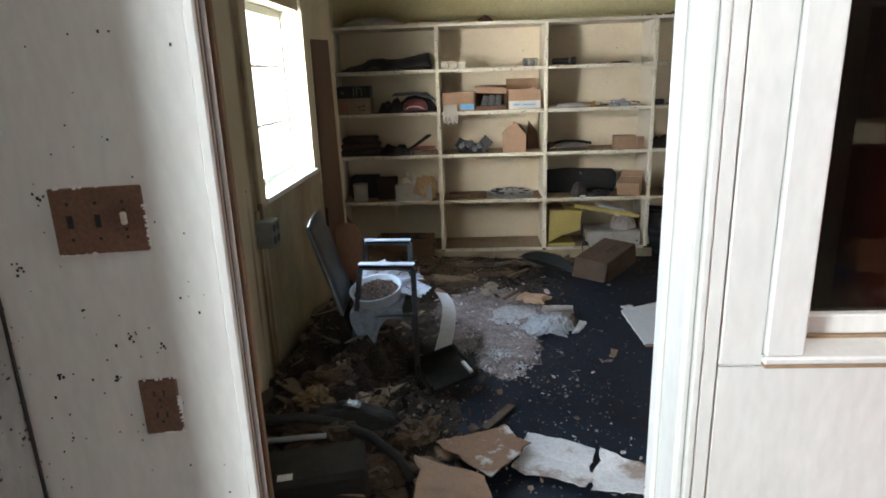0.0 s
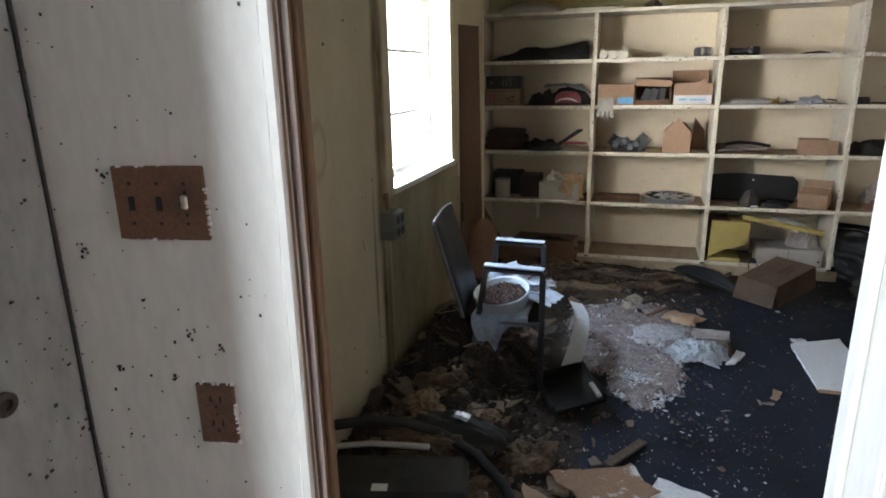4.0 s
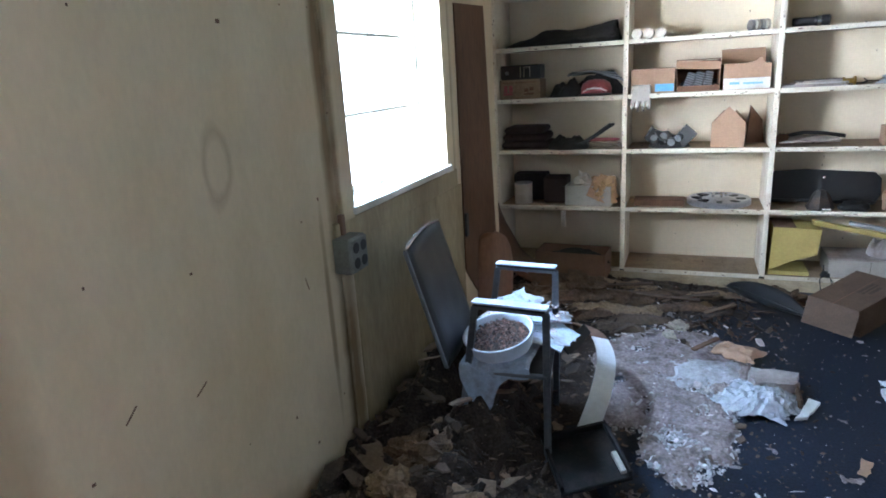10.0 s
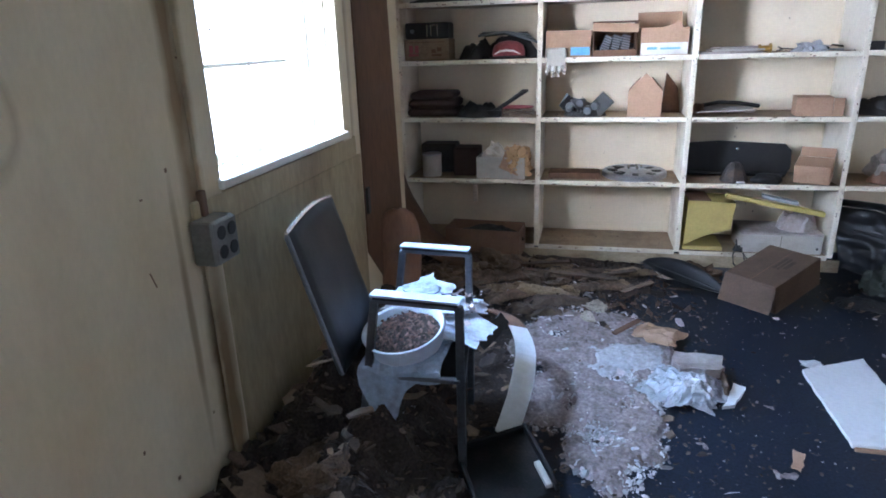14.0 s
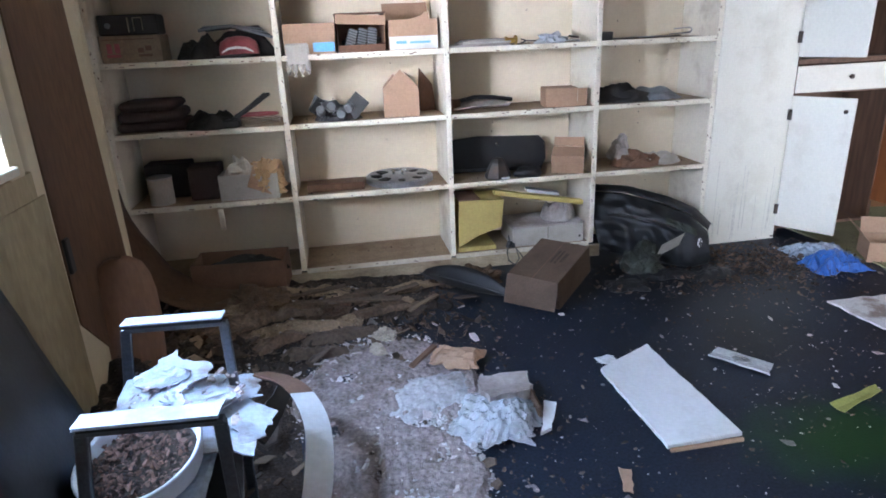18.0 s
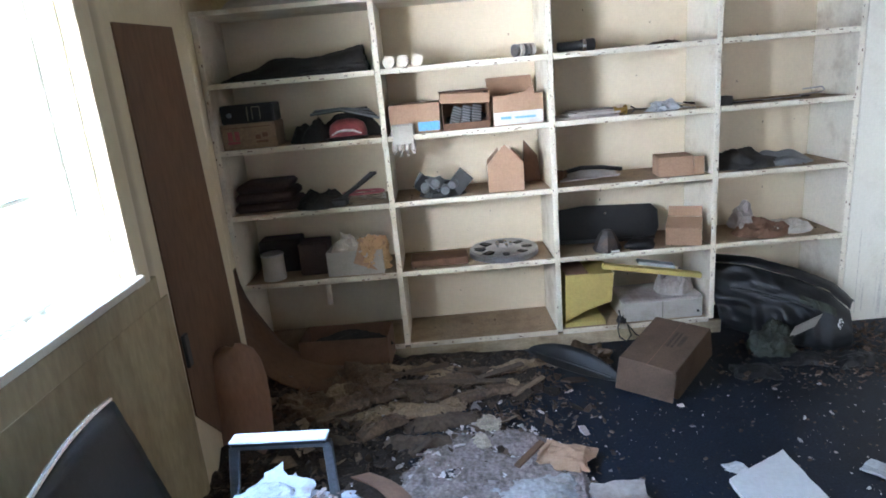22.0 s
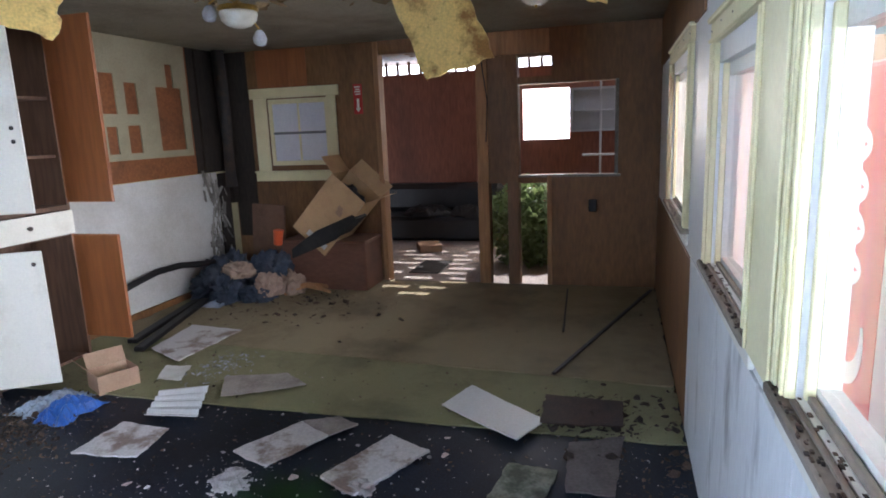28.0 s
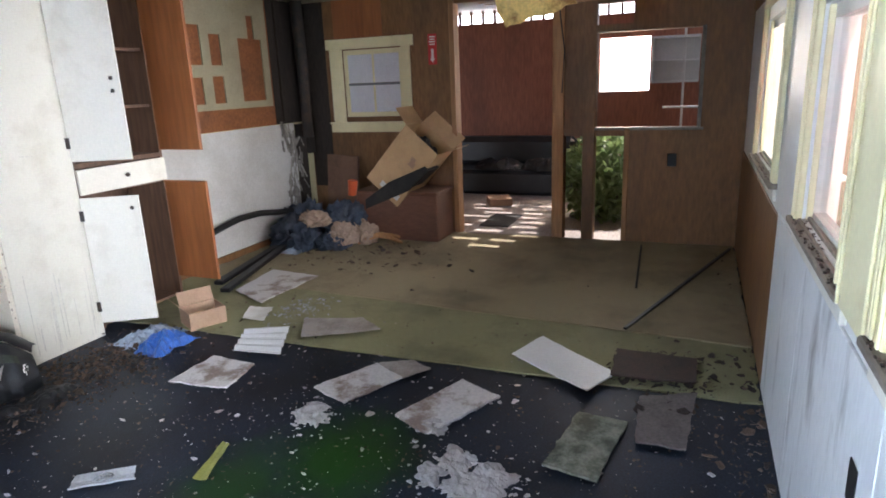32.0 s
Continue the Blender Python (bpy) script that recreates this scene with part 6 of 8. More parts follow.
part("rag", cloth(0.30, 0.22, 0.09, 62, 18, 9), "cloth_white", t).matrix_basis = pose(0.17, 0.02, 0.0)
part("rag", lump(0.07, 0.06, 0.10, 63, 0.7), "tile_back", t).matrix_basis = pose(-0.1, 0.05, 0.03)
FASCIA_TOP = ((2.78, 4.22, 0.40), (2.95, 4.02, 0.42), (3.14, 3.84, 0.38), (3.28, 3.73, 0.32), (3.37, 3.67, 0.22))
FASCIA_FOOT = ((2.80, 3.97, 0.05), (2.97, 3.80, 0.03), (3.11, 3.67, 0.03), (3.24, 3.60, 0.02), (3.36, 3.61, 0.03))


def fascia_at(u, v):
    p = along(FASCIA_TOP, u).lerp(along(FASCIA_FOOT, u), v)
    out = Vector((-0.45, -0.85, 0.25)).normalized()
    step = -0.030 * max(0.0, 1 - abs(v - 0.40) / 0.07) if u < 0.62 else 0.0
    return p + out * (0.075 * math.sin(math.pi * v) ** 0.7 + step + 0.040 * ridged(Vector((u * 5.0, v * 4.0, 5))) * (1 if u < 0.65 else 0.15))


bag = thing("car_fascia", pose(0, 0, 0), "crumpled black plastic car fascia with a white outlined emblem", "car part")
part("shell", skin([[fascia_at(i / 40, j / 24) for j in range(25)] for i in range(41)], Vector((0.003, 0.007, -0.004))), "fascia", bag, smooth=True)
part("upper_lip", skin([[along(FASCIA_TOP, i / 24) + Vector((0.03 * j, 0.035 * j, 0.010 + 0.02 * math.sin(j) + 0.008 * noise.noise(Vector((i * 0.5, j, 2))))) for j in range(5)] for i in range(25)], Vector((0, 0, -0.006))), "fascia", bag, smooth=True)
part("vent_strip", tube([fascia_at(0.12 + 0.045 * k, 0.36) + Vector((-0.004, -0.008, 0.004)) for k in range(12)], 0.010, 6), "black", bag)
# pale reflection along the ridge, laid on as a lighter strip
part("ridge_reflection", skin([[fascia_at(0.52 + 0.03 * i, 0.22 + 0.07 * j) + Vector((-0.004, -0.008, 0.006)) for j in range(3)] for i in range(11)], Vector((0.001, 0.003, -0.002))), "olive_cloth", bag, "grey-green strip for the pale reflection on the ridge")
q = fascia_at(0.86, 0.46)
turn = pose(q.x - 0.002, q.y - 0.006, q.z, -8, 0, 24)
for wide, mt, lb in ((0.0, "sign_white", "small white outlined emblem"), (0.005, "fascia", "")):
    bm = bmesh.new()
    o = wide * 0.16
    box(bm, -0.010 + wide, 0.010 - wide, -0.0015 - o, 0.003, -0.030 + wide, 0.030 - wide, 0, turn)
    box(bm, -0.021 + wide, 0.021 - wide, -0.0017 - o, 0.003, -0.011 + wide, 0.011 - wide, 0, turn)
    part("emblem", bm, mt, bag, lb)
solid("grey_rag", wad(0.13, 0.09, 0.17, 72, 5), "olive_cloth", "dusty grey-green rag hanging over the edge of a black car part", "rag", pose(2.93, 3.66, 0.0, 0, 0, -30), smooth=True)
solid("pale_strip", skin([[Vector((3.01 + 0.022 * i, 3.575 - 0.004 * i + 0.03 * j, 0.20 + 0.012 * i - 0.05 * j + 0.012 * noise.noise(Vector((i, j, 1))))) for j in range(3)] for i in range(7)], Vector((0, 0.003, -0.003))), "cloth_white", "torn pale strip caught on the black car part", "scrap")
for k, (cs, lf) in enumerate((([(2.86, 3.52), (3.20, 3.44), (3.22, 3.60), (2.90, 3.66)], 0.05), ([(3.16, 3.40), (3.46, 3.42), (3.44, 3.58), (3.18, 3.58)], 0.06), ([(2.60, 3.42), (2.84, 3.36), (2.90, 3.52), (2.66, 3.58)], 0.04))):
    solid("black_scrap", crumpled(cs, 0.0, lf, 176 + k, 18, 9), "fascia", "torn black plastic scrap on the floor", "scrap", group="black plastic scraps")

# ---- on top of the shelving ----
solid("foam_pad", lump(0.27, 0.15, 0.07, 81, 0.12), "cloth_white", "pale dusty cushion lying on top of the shelving", "cushion", pose(0.28, 4.18, TOP), smooth=True)
solid("flat_board", boxes((0.60, 1.05, 4.05, 4.25, TOP, TOP + 0.02), bevel=0.003), "shelf_paint", "pale flat board on top of the shelving", "board")
solid("nest_clump", lump(0.05, 0.05, 0.04, 83, 0.6), "insulation", "small brown clump on top of the shelving", "debris", pose(1.28, 4.06, TOP))
stuff("top_scraps", chips(60, lambda q: (q.uniform(2.6, 3.5), q.uniform(4.0, 4.2), TOP), (0.01, 0.05), 8), "litter", "dry leaves and curled scraps on top of the shelving")
stuff("shelf_crumbs", chips(420, lambda q: (lambda c, z: (q.uniform(COLS[c] + 0.04, COLS[c + 1] - 0.04), 4.01 + 0.36 * q.random() ** 1.5, z))(q.choice((1, 1, 2, 2, 3)), q.choice((L1, L2, L3, L4, L5 if q.random() < 0.6 else L2))), (0.003, 0.013), 18), "litter", "crumbs and droppings on the shelf boards")

# chipped paint along the shelf edges and nail holes in the backs
rnd = random.Random(61)
bm = bmesh.new()
for _ in range(240):
    z = rnd.choice(LEVELS[:5]) + rnd.uniform(-0.014, 0.012)
    x, s_ = rnd.uniform(COLS[0] + 0.02, COLS[4] - 0.02), rnd.uniform(0.001, 0.0035)
    if min(abs(x - c) for c in COLS) > 0.02 and not (x > COLS[3] and z < 0.2):
        box(bm, x - s_ * rnd.uniform(1, 5), x + s_ * rnd.uniform(1, 5), 3.9945, 3.9965, z - s_, z + s_ * rnd.uniform(0.3, 1))
for _ in range(150):
    z = rnd.uniform(0.15, 2.08)
    x, s_ = rnd.choice(COLS) + rnd.uniform(-0.014, 0.014), rnd.uniform(0.001, 0.003)
    box(bm, x - s_, x + s_, 3.9988, 4.0005, z - s_ * rnd.uniform(1, 5), z + s_)
solid("edge_chips", bm, "plate_wood", "chipped paint and bare wood spots along the shelf edges", "wear", kind="stuff")
bm = bmesh.new()
for _ in range(60):
    c = rnd.choice((1, 2, 2, 3))
    x, z, s_ = rnd.uniform(COLS[c] + 0.05, COLS[c + 1] - 0.05), rnd.uniform(0.2, 2.05), rnd.uniform(0.0012, 0.003)
    box(bm, x - s_, x + s_, 4.4195, 4.4212, z - s_ * rnd.uniform(1, 4), z + s_)
solid("back_marks", bm, "dark_wood", "nail holes and scratches in the shelf backs", "wear", kind="stuff")

# ---- the armchair and what lies on it ----
def armchair():
    t = thing("armchair", pose(0, 0, 0), "black vinyl armchair with a square steel frame, seat collapsed under debris", "chair")
    def bar(name, a, b, r=0.012, h=None, material="dark_steel", parent=None, label="", bevel=0.002):
        a, b = Vector(a), Vector(b)
        m = (b - a).to_track_quat("Z", "Y" if abs((b - a).normalized().z) < 0.7 else "X").to_matrix().to_4x4()
        return part(name, box(bmesh.new(), -r, r, -(h or r * 0.6), h or r * 0.6, 0, (b - a).length, bevel, Matrix.Translation(a) @ m), material, parent or t, label)
    ARMS = (((0.520, 1.548, 0.0), (0.812, 1.527, 0.0)), ((0.468, 2.056, 0.0), (0.745, 2.036, 0.0)))
    for back, front in ARMS:
        up = lambda p, z: (p[0], p[1], z)
        bar("front_leg", up(front, 0.0), up(front, 0.70))
        bar("rear_leg", (back[0] - 0.10, back[1], 0.02), up(back, 0.70))
        ab = bar("arm_bar", (back[0] - 0.008, back[1], 0.704), (front[0] + 0.010, front[1], 0.704))
        bar("arm_core", up(back, 0.7185), up(front, 0.7185), 0.021, 0.006, "black", ab)
        bar("arm_pad", (back[0] - 0.004, back[1], 0.7285), (front[0] + 0.004, front[1], 0.7285), 0.025, 0.0035, "arm_top", ab, "pale bluish top of the armrest")
        bar("seat_rail", (back[0] - 0.05, back[1], 0.42), up(front, 0.44))
    for name, k, z in (("cross_rail", 1, 0.43), ("cross_rail", 0, 0.41)):
        bar(name, (ARMS[0][k][0], ARMS[0][k][1] + 0.014, z), (ARMS[1][k][0], ARMS[1][k][1] - 0.014, z))
    TN, TF, BN, BF = (Vector(p) for p in ((0.285, 1.465, 0.945), (0.237, 1.925, 0.950), (0.435, 1.455, 0.47), (0.395, 1.90, 0.47)))
    for name, p, q in (("back_post", BN, TN), ("back_post", BF, TF)):
        bar(name, p - Vector((0.012, 0, 0)), q - Vector((0.012, 0, 0.004)), 0.009)
    bm = bmesh.new()
    n, rows = 14, []
    for i in range(n + 1):
        u = i / n
        row = []
        for j in range(13):
            v = j / 12
            p = BN.lerp(BF, v).lerp(TN.lerp(TF, v), u)
            arch = 0.022 * math.sin(math.pi * v) * u * u
            puff = 0.014 * (math.sin(math.pi * v) ** 0.4 if 0 < v < 1 else 0) * (math.sin(math.pi * u) ** 0.3 if 0 < u < 1 else 0)
            sag = 0.004 * noise.noise(Vector((u * 6, v * 5, 2)))
            row.append((bm.verts.new((p.x + puff + sag, p.y, p.z + arch)), bm.verts.new((p.x - 0.020 - puff * 0.3, p.y, p.z + arch))))
        rows.append(row)
    for a, b in zip(rows, rows[1:]):
        for p, q, r, s in zip(a, a[1:], b[1:], b):
            bm.faces.new((p[0], q[0], r[0], s[0]))
            bm.faces.new((p[1], s[1], r[1], q[1]))
        for k in (0, -1):
            bm.faces.new((a[k][0], b[k][0], b[k][1], a[k][1]))
    for a in (rows[0], rows[-1]):
        for p, q in zip(a, a[1:]):
            bm.faces.new((p[0], p[1], q[1], q[0]))
    part("backrest", bm, "vinyl", t, "black vinyl backrest leaning back", smooth=True)
    # the bright line of light on the vinyl's top edge, made as a chrome tube
    part("edge_tube", tube([TN.lerp(TF, k / 8) + Vector((-0.010, 0, 0.006 + 0.022 * math.sin(math.pi * k / 8))) for k in range(9)], 0.008, 8), "chrome", t, "chrome tube that draws the highlight on the top edge")
    part("edge_tube", tube([BN.lerp(TN, k / 4) + Vector((-0.006, -0.006, 0.0)) for k in range(5)], 0.006, 6), "dark_steel", t)
    part("seat", sheet([(0.46, 1.57), (0.80, 1.56), (0.74, 2.02), (0.43, 2.03)], 0.405, 0.02, 10, 0.03, 2), "vinyl", t)


armchair()
b = thing("plastic_bowl", pose(0.590, 1.690, 0.435, 12, -6, 0), "white plastic bowl full of dark wood chips on the chair seat", "bowl")
part("bowl", lathe([(0.075, 0.0), (0.105, 0.012), (0.135, 0.06), (0.145, 0.10), (0.146, 0.115), (0.152, 0.12), (0.146, 0.125), (0.138, 0.118), (0.125, 0.07), (0.09, 0.03), (0.01, 0.025)], 32), "porcelain", b, smooth=True)
part("chips_bed", lathe([(0.132, 0.088), (0.10, 0.094), (0.05, 0.097), (0.005, 0.098)], 24), "mound", b)
c = new("chip_filling", chips(700, lambda q: (lambda r, a: (r * math.cos(a), r * math.sin(a), 0.104 - 0.25 * r * r))(0.12 * q.random() ** 0.5, q.uniform(0, 6.3)), (0.004, 0.014), 4, 0.3, 45))
c.data.materials.append(M["bowl_chips"])
c.parent = b
bm = bmesh.new()
g = {}
for i in range(19):
    for j in range(13):
        u, v = i / 18, j / 12
        x = 0.45 + 0.29 * u + 0.02 * noise.noise(Vector((u * 4, v * 4, 1)))
        y = 1.90 - 0.36 * min(1, v * 1.35) - 0.015 * v
        z = 0.475 - (0.05 + 0.17 * math.exp(-((u - 0.32) / 0.26) ** 2) + 0.025 * noise.noise(Vector((u * 8, 2, 2)))) * max(0.0, v - 0.68) / 0.32 + 0.018 * noise.noise(Vector((u * 6, v * 6, 3))) + 0.008 * noise.noise(Vector((u * 17, v * 17, 4)))
        g[i, j] = (bm.verts.new((x, y, z)), bm.verts.new((x, y + 0.002, z - 0.002)))
for i in range(18):
    for j in range(12):
        for k in (0, 1):
            bm.faces.new((g[i, j][k], g[i + 1, j][k], g[i + 1, j + 1][k], g[i, j + 1][k]))
for i in range(18):
    for j in (0, 12):
        bm.faces.new((g[i, j][0], g[i + 1, j][0], g[i + 1, j][1], g[i, j][1]))
for j in range(12):
    for i in (0, 18):
        bm.faces.new((g[i, j][0], g[i, j + 1][0], g[i, j + 1][1], g[i, j][1]))
solid("plastic_film", bm, "film_blue", "bluish dirty plastic sheet under the bowl, hanging over the seat edge", "film")
for k, (x, y, z, a, tx, ty, w, d) in enumerate(((0.70, 1.99, 0.49, 20, -3, 6, 0.24, 0.20), (0.76, 1.90, 0.475, -30, -4, 14, 0.22, 0.17), (0.60, 2.03, 0.505, 65, 4, 3, 0.25, 0.19), (0.74, 1.80, 0.47, 8, -6, 16, 0.16, 0.22), (0.52, 1.95, 0.52, -12, 10, -6, 0.22, 0.16), (0.66, 1.92, 0.515, 40, 2, 8, 0.20, 0.13), (0.58, 2.05, 0.545, -25, 8, 0, 0.17, 0.13))):
    solid("plaster_sheet", sheet([(-w / 2, -d / 2), (w * 0.42, -d / 2), (w / 2, d * 0.36), (-w * 0.4, d / 2)], 0, 0.004, 8, 0.018, 30 + k, 0.022), "dirty_board", "torn piece of white facing board lying on the chair", "board piece", pose(x, y, z, tx, ty, a), group="board pieces on the chair")
solid("crumpled_sheet", cloth(0.16, 0.12, 0.025, 33, 20, 6), "dirty_board", "crumpled pale sheet on the chair seat", "sheet", pose(0.55, 2.02, 0.555))
solid("fallen_black_board", sheet([(-0.03, -0.11), (0.03, -0.11), (0.035, 0.11), (-0.025, 0.12)], 0, 0.010, 5, 0.01, 5, 0.006), "black", "narrow black board slipping off the seat", "board", pose(0.835, 1.99, 0.40, 8, 48, -10))
stuff("chair_crumbs", chips(200, lambda q: (q.uniform(0.46, 0.8), q.uniform(1.78, 2.08), 0.50 + 0.06 * q.random()), (0.005, 0.022), 44), "plaster", "white plaster crumbs on the chair seat")

# ---- ground debris ----
def heap(x, y):
    """Height of the rubbish layer."""
    a = max(0.0, 1 - max(0.0, x - 0.10) / 1.0)
    h = 0.20 * a ** 1.5 * min(1.0, max(0.0, (y - 0.05) / 0.9)) * min(1.0, max(0.0, (3.9 - y) / 0.8))
    h += 0.10 * max(0.0, 1 - ((x - 0.55) / 0.55) ** 2 - ((y - 1.15) / 0.75) ** 2)
    h += 0.26 * max(0.0, 1 - ((x - 0.42) / 0.40) ** 2 - ((y - 1.75) / 0.45) ** 2)
    h += 0.09 * max(0.0, 1 - ((y - 3.75) / 0.45) ** 2) * max(0.0, min(1.0, (1.75 - x) / 0.7))
    n = 0.5 + 0.5 * noise.noise(Vector((x * 5, y * 5, 2))) + 0.35 * noise.noise(Vector((x * 14, y * 14, 4)))
    return h * (0.35 + 0.9 * max(0.0, n))


def mound():
    nx, ny = 90, 200
    x0, x1, y0, y1 = 0.062, 1.85, 0.0, 3.99
    verts, faces = [], []
    for i in range(nx + 1):
        for j in range(ny + 1):
            x, y = x0 + (x1 - x0) * i / nx, y0 + (y1 - y0) * j / ny
            verts.append((x, y, heap(x, y) - 0.012))
    for i in range(nx):
        for j in range(ny):
            k = i * (ny + 1) + j
            q = (k, k + ny + 1, k + ny + 2, k + 1)
            if max(verts[v][2] for v in q) > -0.009:
                faces.append(q)
    me = bpy.data.meshes.new("mound")
    me.from_pydata(verts, [], faces)
    stuff("rubbish_layer", me, "mound", "dark damp rubbish and rotten insulation over the floor")


mound()


def spot(x0, x1, y0, y1, keep):
    def f(q):
        while True:
            x, y = q.uniform(x0, x1), q.uniform(y0, y1)
            if q.random() < keep(x, y):
                return x, y, max(0.0, heap(x, y) - 0.012)
    return f


def dirt(x, y):
    return max(0.03, min(1, 1.25 - x) if y < 1.9 else min(1, max(1.05 - x, (y - 3.0) * 1.2 if x < 2 else 0)))


def bed(x, y):
    """Where the white plaster crumbs lie."""
    u = 1 - ((x - 1.24) / 0.44) ** 2 - ((y - 2.66) / 0.58) ** 2
    v = 1 - ((x - 1.34) / 0.22) ** 2 - ((y - 2.02) / 0.46) ** 2
    w = 0.8 - ((x - 1.05) / 0.16) ** 2 - ((y - 2.15) / 0.30) ** 2
    return max(0.0, min(1.0, 1.9 * max(u, v, w))) * max(0.0, 0.75 + 1.1 * noise.noise(Vector((x * 6, y * 6, 9))))


def white_bed(x, y):
    """Where the crumbs are whitest and deepest."""
    v = 1 - ((x - 1.33) / 0.19) ** 2 - ((y - 1.95) / 0.36) ** 2
    w = 1 - ((x - 1.47) / 0.16) ** 2 - ((y - 2.36) / 0.22) ** 2
    q = 0.7 - ((x - 1.03) / 0.10) ** 2 - ((y - 2.22) / 0.14) ** 2
    return max(0.0, v, w, q) * max(0.0, 0.7 + 0.9 * noise.noise(Vector((x * 9, y * 9, 3))))


def crumb_bed():
    n = 170
    x0, x1, y0, y1 = 0.75, 2.0, 1.2, 3.7
    verts, faces = [], []
    for i in range(n + 1):
        for j in range(n + 1):
            x, y = x0 + (x1 - x0) * i / n, y0 + (y1 - y0) * j / n
            k = bed(x, y) + 0.30 * noise.noise(Vector((x * 9, y * 9, 1))) + 0.15 * noise.noise(Vector((x * 25, y * 25, 3)))
            verts.append((x, y, max(0.0, heap(x, y) - 0.012) + min(0.022, 0.06 * (k - 0.22)) + 0.009 * noise.noise(Vector((x * 45, y * 45, 5)))))
    for i in range(n):
        for j in range(n):
            k = i * (n + 1) + j
            faces.append((k, k + n + 1, k + n + 2, k + 1))
    me = bpy.data.meshes.new("crumb_bed")
    me.from_pydata(verts, [], faces)
    stuff("plaster_dust", me, "plaster_bed", "grey plaster dust and crumbs trodden into the floor")


crumb_bed()
stuff("litter_chips", chips(6500, spot(0.08, 1.7, 0.0, 3.95, dirt), (0.005, 0.026), 1, 0.25, 40), "litter", "brown splinters, rotten insulation and bark-like litter on the floor")
stuff("litter_pieces", chips(260, spot(0.08, 1.5, 0.1, 3.9, dirt), (0.03, 0.085), 2, 0.10, 35), "litter", "larger torn brown pieces of board and paper in the litter")
def rubble(x, y):
    """Where larger torn flakes lie between the chair and the shelving."""
    return max(0.0, 1 - ((x - 0.95) / 0.95) ** 2 - ((y - 3.35) / 0.55) ** 2) + 0.5 * max(0.0, 1 - ((x - 0.6) / 0.6) ** 2 - ((y - 0.9) / 0.8) ** 2)


stuff("torn_flakes", chips(1700, spot(0.1, 1.95, 0.1, 3.95, rubble), (0.006, 0.038), 21, 0.3, 55), "flake", "torn brown flakes of rotten board heaped before the shelving")
stuff("torn_flakes", chips(26, spot(0.2, 1.9, 2.7, 3.9, rubble), (0.06, 0.12), 22, 0.08, 25), "flake", "large torn sheets of rotten brown board and paper")
stuff("doorway_flakes", chips(260, spot(0.2, 1.7, 0.05, 1.7, lambda x, y: 0.3 + 0.4 * max(0.0, noise.noise(Vector((x * 4, y * 4, 8))))), (0.006, 0.028), 24, 0.25, 40), "splinter", "pale splinters and board flakes in the litter by the doorway")
stuff("doorway_crumbs", chips(320, spot(0.5, 1.9, 0.05, 1.7, lambda x, y: 0.3 + 0.4 * max(0.0, noise.noise(Vector((x * 3, y * 3, 4))))), (0.003, 0.014), 29, 0.4, 40), "plaster_white", "white plaster crumbs in the litter by the doorway")
stuff("pale_flakes", chips(80, spot(0.7, 2.0, 2.5, 3.9, rubble), (0.015, 0.05), 23, 0.2, 35), "plaster", "pale broken plaster pieces among the rubbish")
rnd = random.Random(52)
for k, (x, y, l, w, a) in enumerate(((0.55, 3.62, 0.55, 0.14, 8), (0.80, 3.70, 0.60, 0.10, -6), (0.95, 3.52, 0.62, 0.12, 14), (1.20, 3.66, 0.55, 0.10, 4), (0.62, 3.40, 0.46, 0.15, 24), (0.88, 3.33, 0.50, 0.10, -10), (1.30, 3.46, 0.42, 0.13, 20), (1.05, 3.22, 0.40, 0.10, 8), (0.70, 3.15, 0.38, 0.12, 35), (1.45, 3.70, 0.40, 0.09, 16), (0.40, 3.28, 0.36, 0.16, -20), (0.92, 3.05, 0.30, 0.07, -6))):
    m = pose(x, y, 0, 0, 0, a)
    cs = [tuple((m @ Vector((l / 2 * e, w / 2 * f * rnd.uniform(0.6, 1.2), 0)))[:2]) for e, f in ((-1, -1), (1, -1), (1, 1), (-1, 1))]
    solid("rotten_board", crumpled(cs, max(0.0, heap(x, y) - 0.01), 0.045 + 0.03 * rnd.random(), 230 + k, 20, 5, 0.028, 0.010, 0.25), ("rot_board", "tan_debris", "rot_board", "lath_dark")[k % 4], "rotten brown sheet of board among the rubbish before the shelving", "board piece", group="rotten boards")
for k, (x, y, r, mt) in enumerate(((0.66, 3.26, 0.085, "tan_debris"), (0.80, 3.36, 0.075, "tan_debris"), (1.22, 3.02, 0.060, "pale_debris"), (1.27, 3.17, 0.070, "pale_debris"), (1.10, 3.36, 0.075, "tan_debris"), (0.52, 3.46, 0.09, "tan_debris"), (1.72, 3.80, 0.085, "pale_debris"), (1.90, 3.72, 0.075, "pale_debris"), (1.42, 3.52, 0.065, "tan_debris"), (1.02, 3.62, 0.08, "tan_debris"), (0.36, 1.02, 0.11, "tan_debris"), (0.62, 1.12, 0.08, "tan_debris"))):
    solid("insulation_clump", wad(r, r * 0.8, r * 0.62, 250 + k, 4, 2.4, 0.6), mt, "torn clump of tan insulation lying in the rubbish", "insulation", pose(x, y, max(0.0, heap(x, y) - 0.02), 0, 0, 47 * k), group="insulation clumps")
bm = bmesh.new()
box(bm, -0.12, 0.12, -0.016, 0.016, 0, 0.010, 0.002)
solid("lath", bm, "splinter", "pale broken wooden lath on the rubbish", "lath", pose(1.52, 3.48, 0.03, 0, -4, 38))
stuff("plaster_crumbs", chips(5200, spot(0.75, 1.95, 1.3, 3.6, bed), (0.003, 0.017), 3, 0.45, 40, 0.01), "plaster", "pale grey plaster crumbs and flakes scattered over the floor")
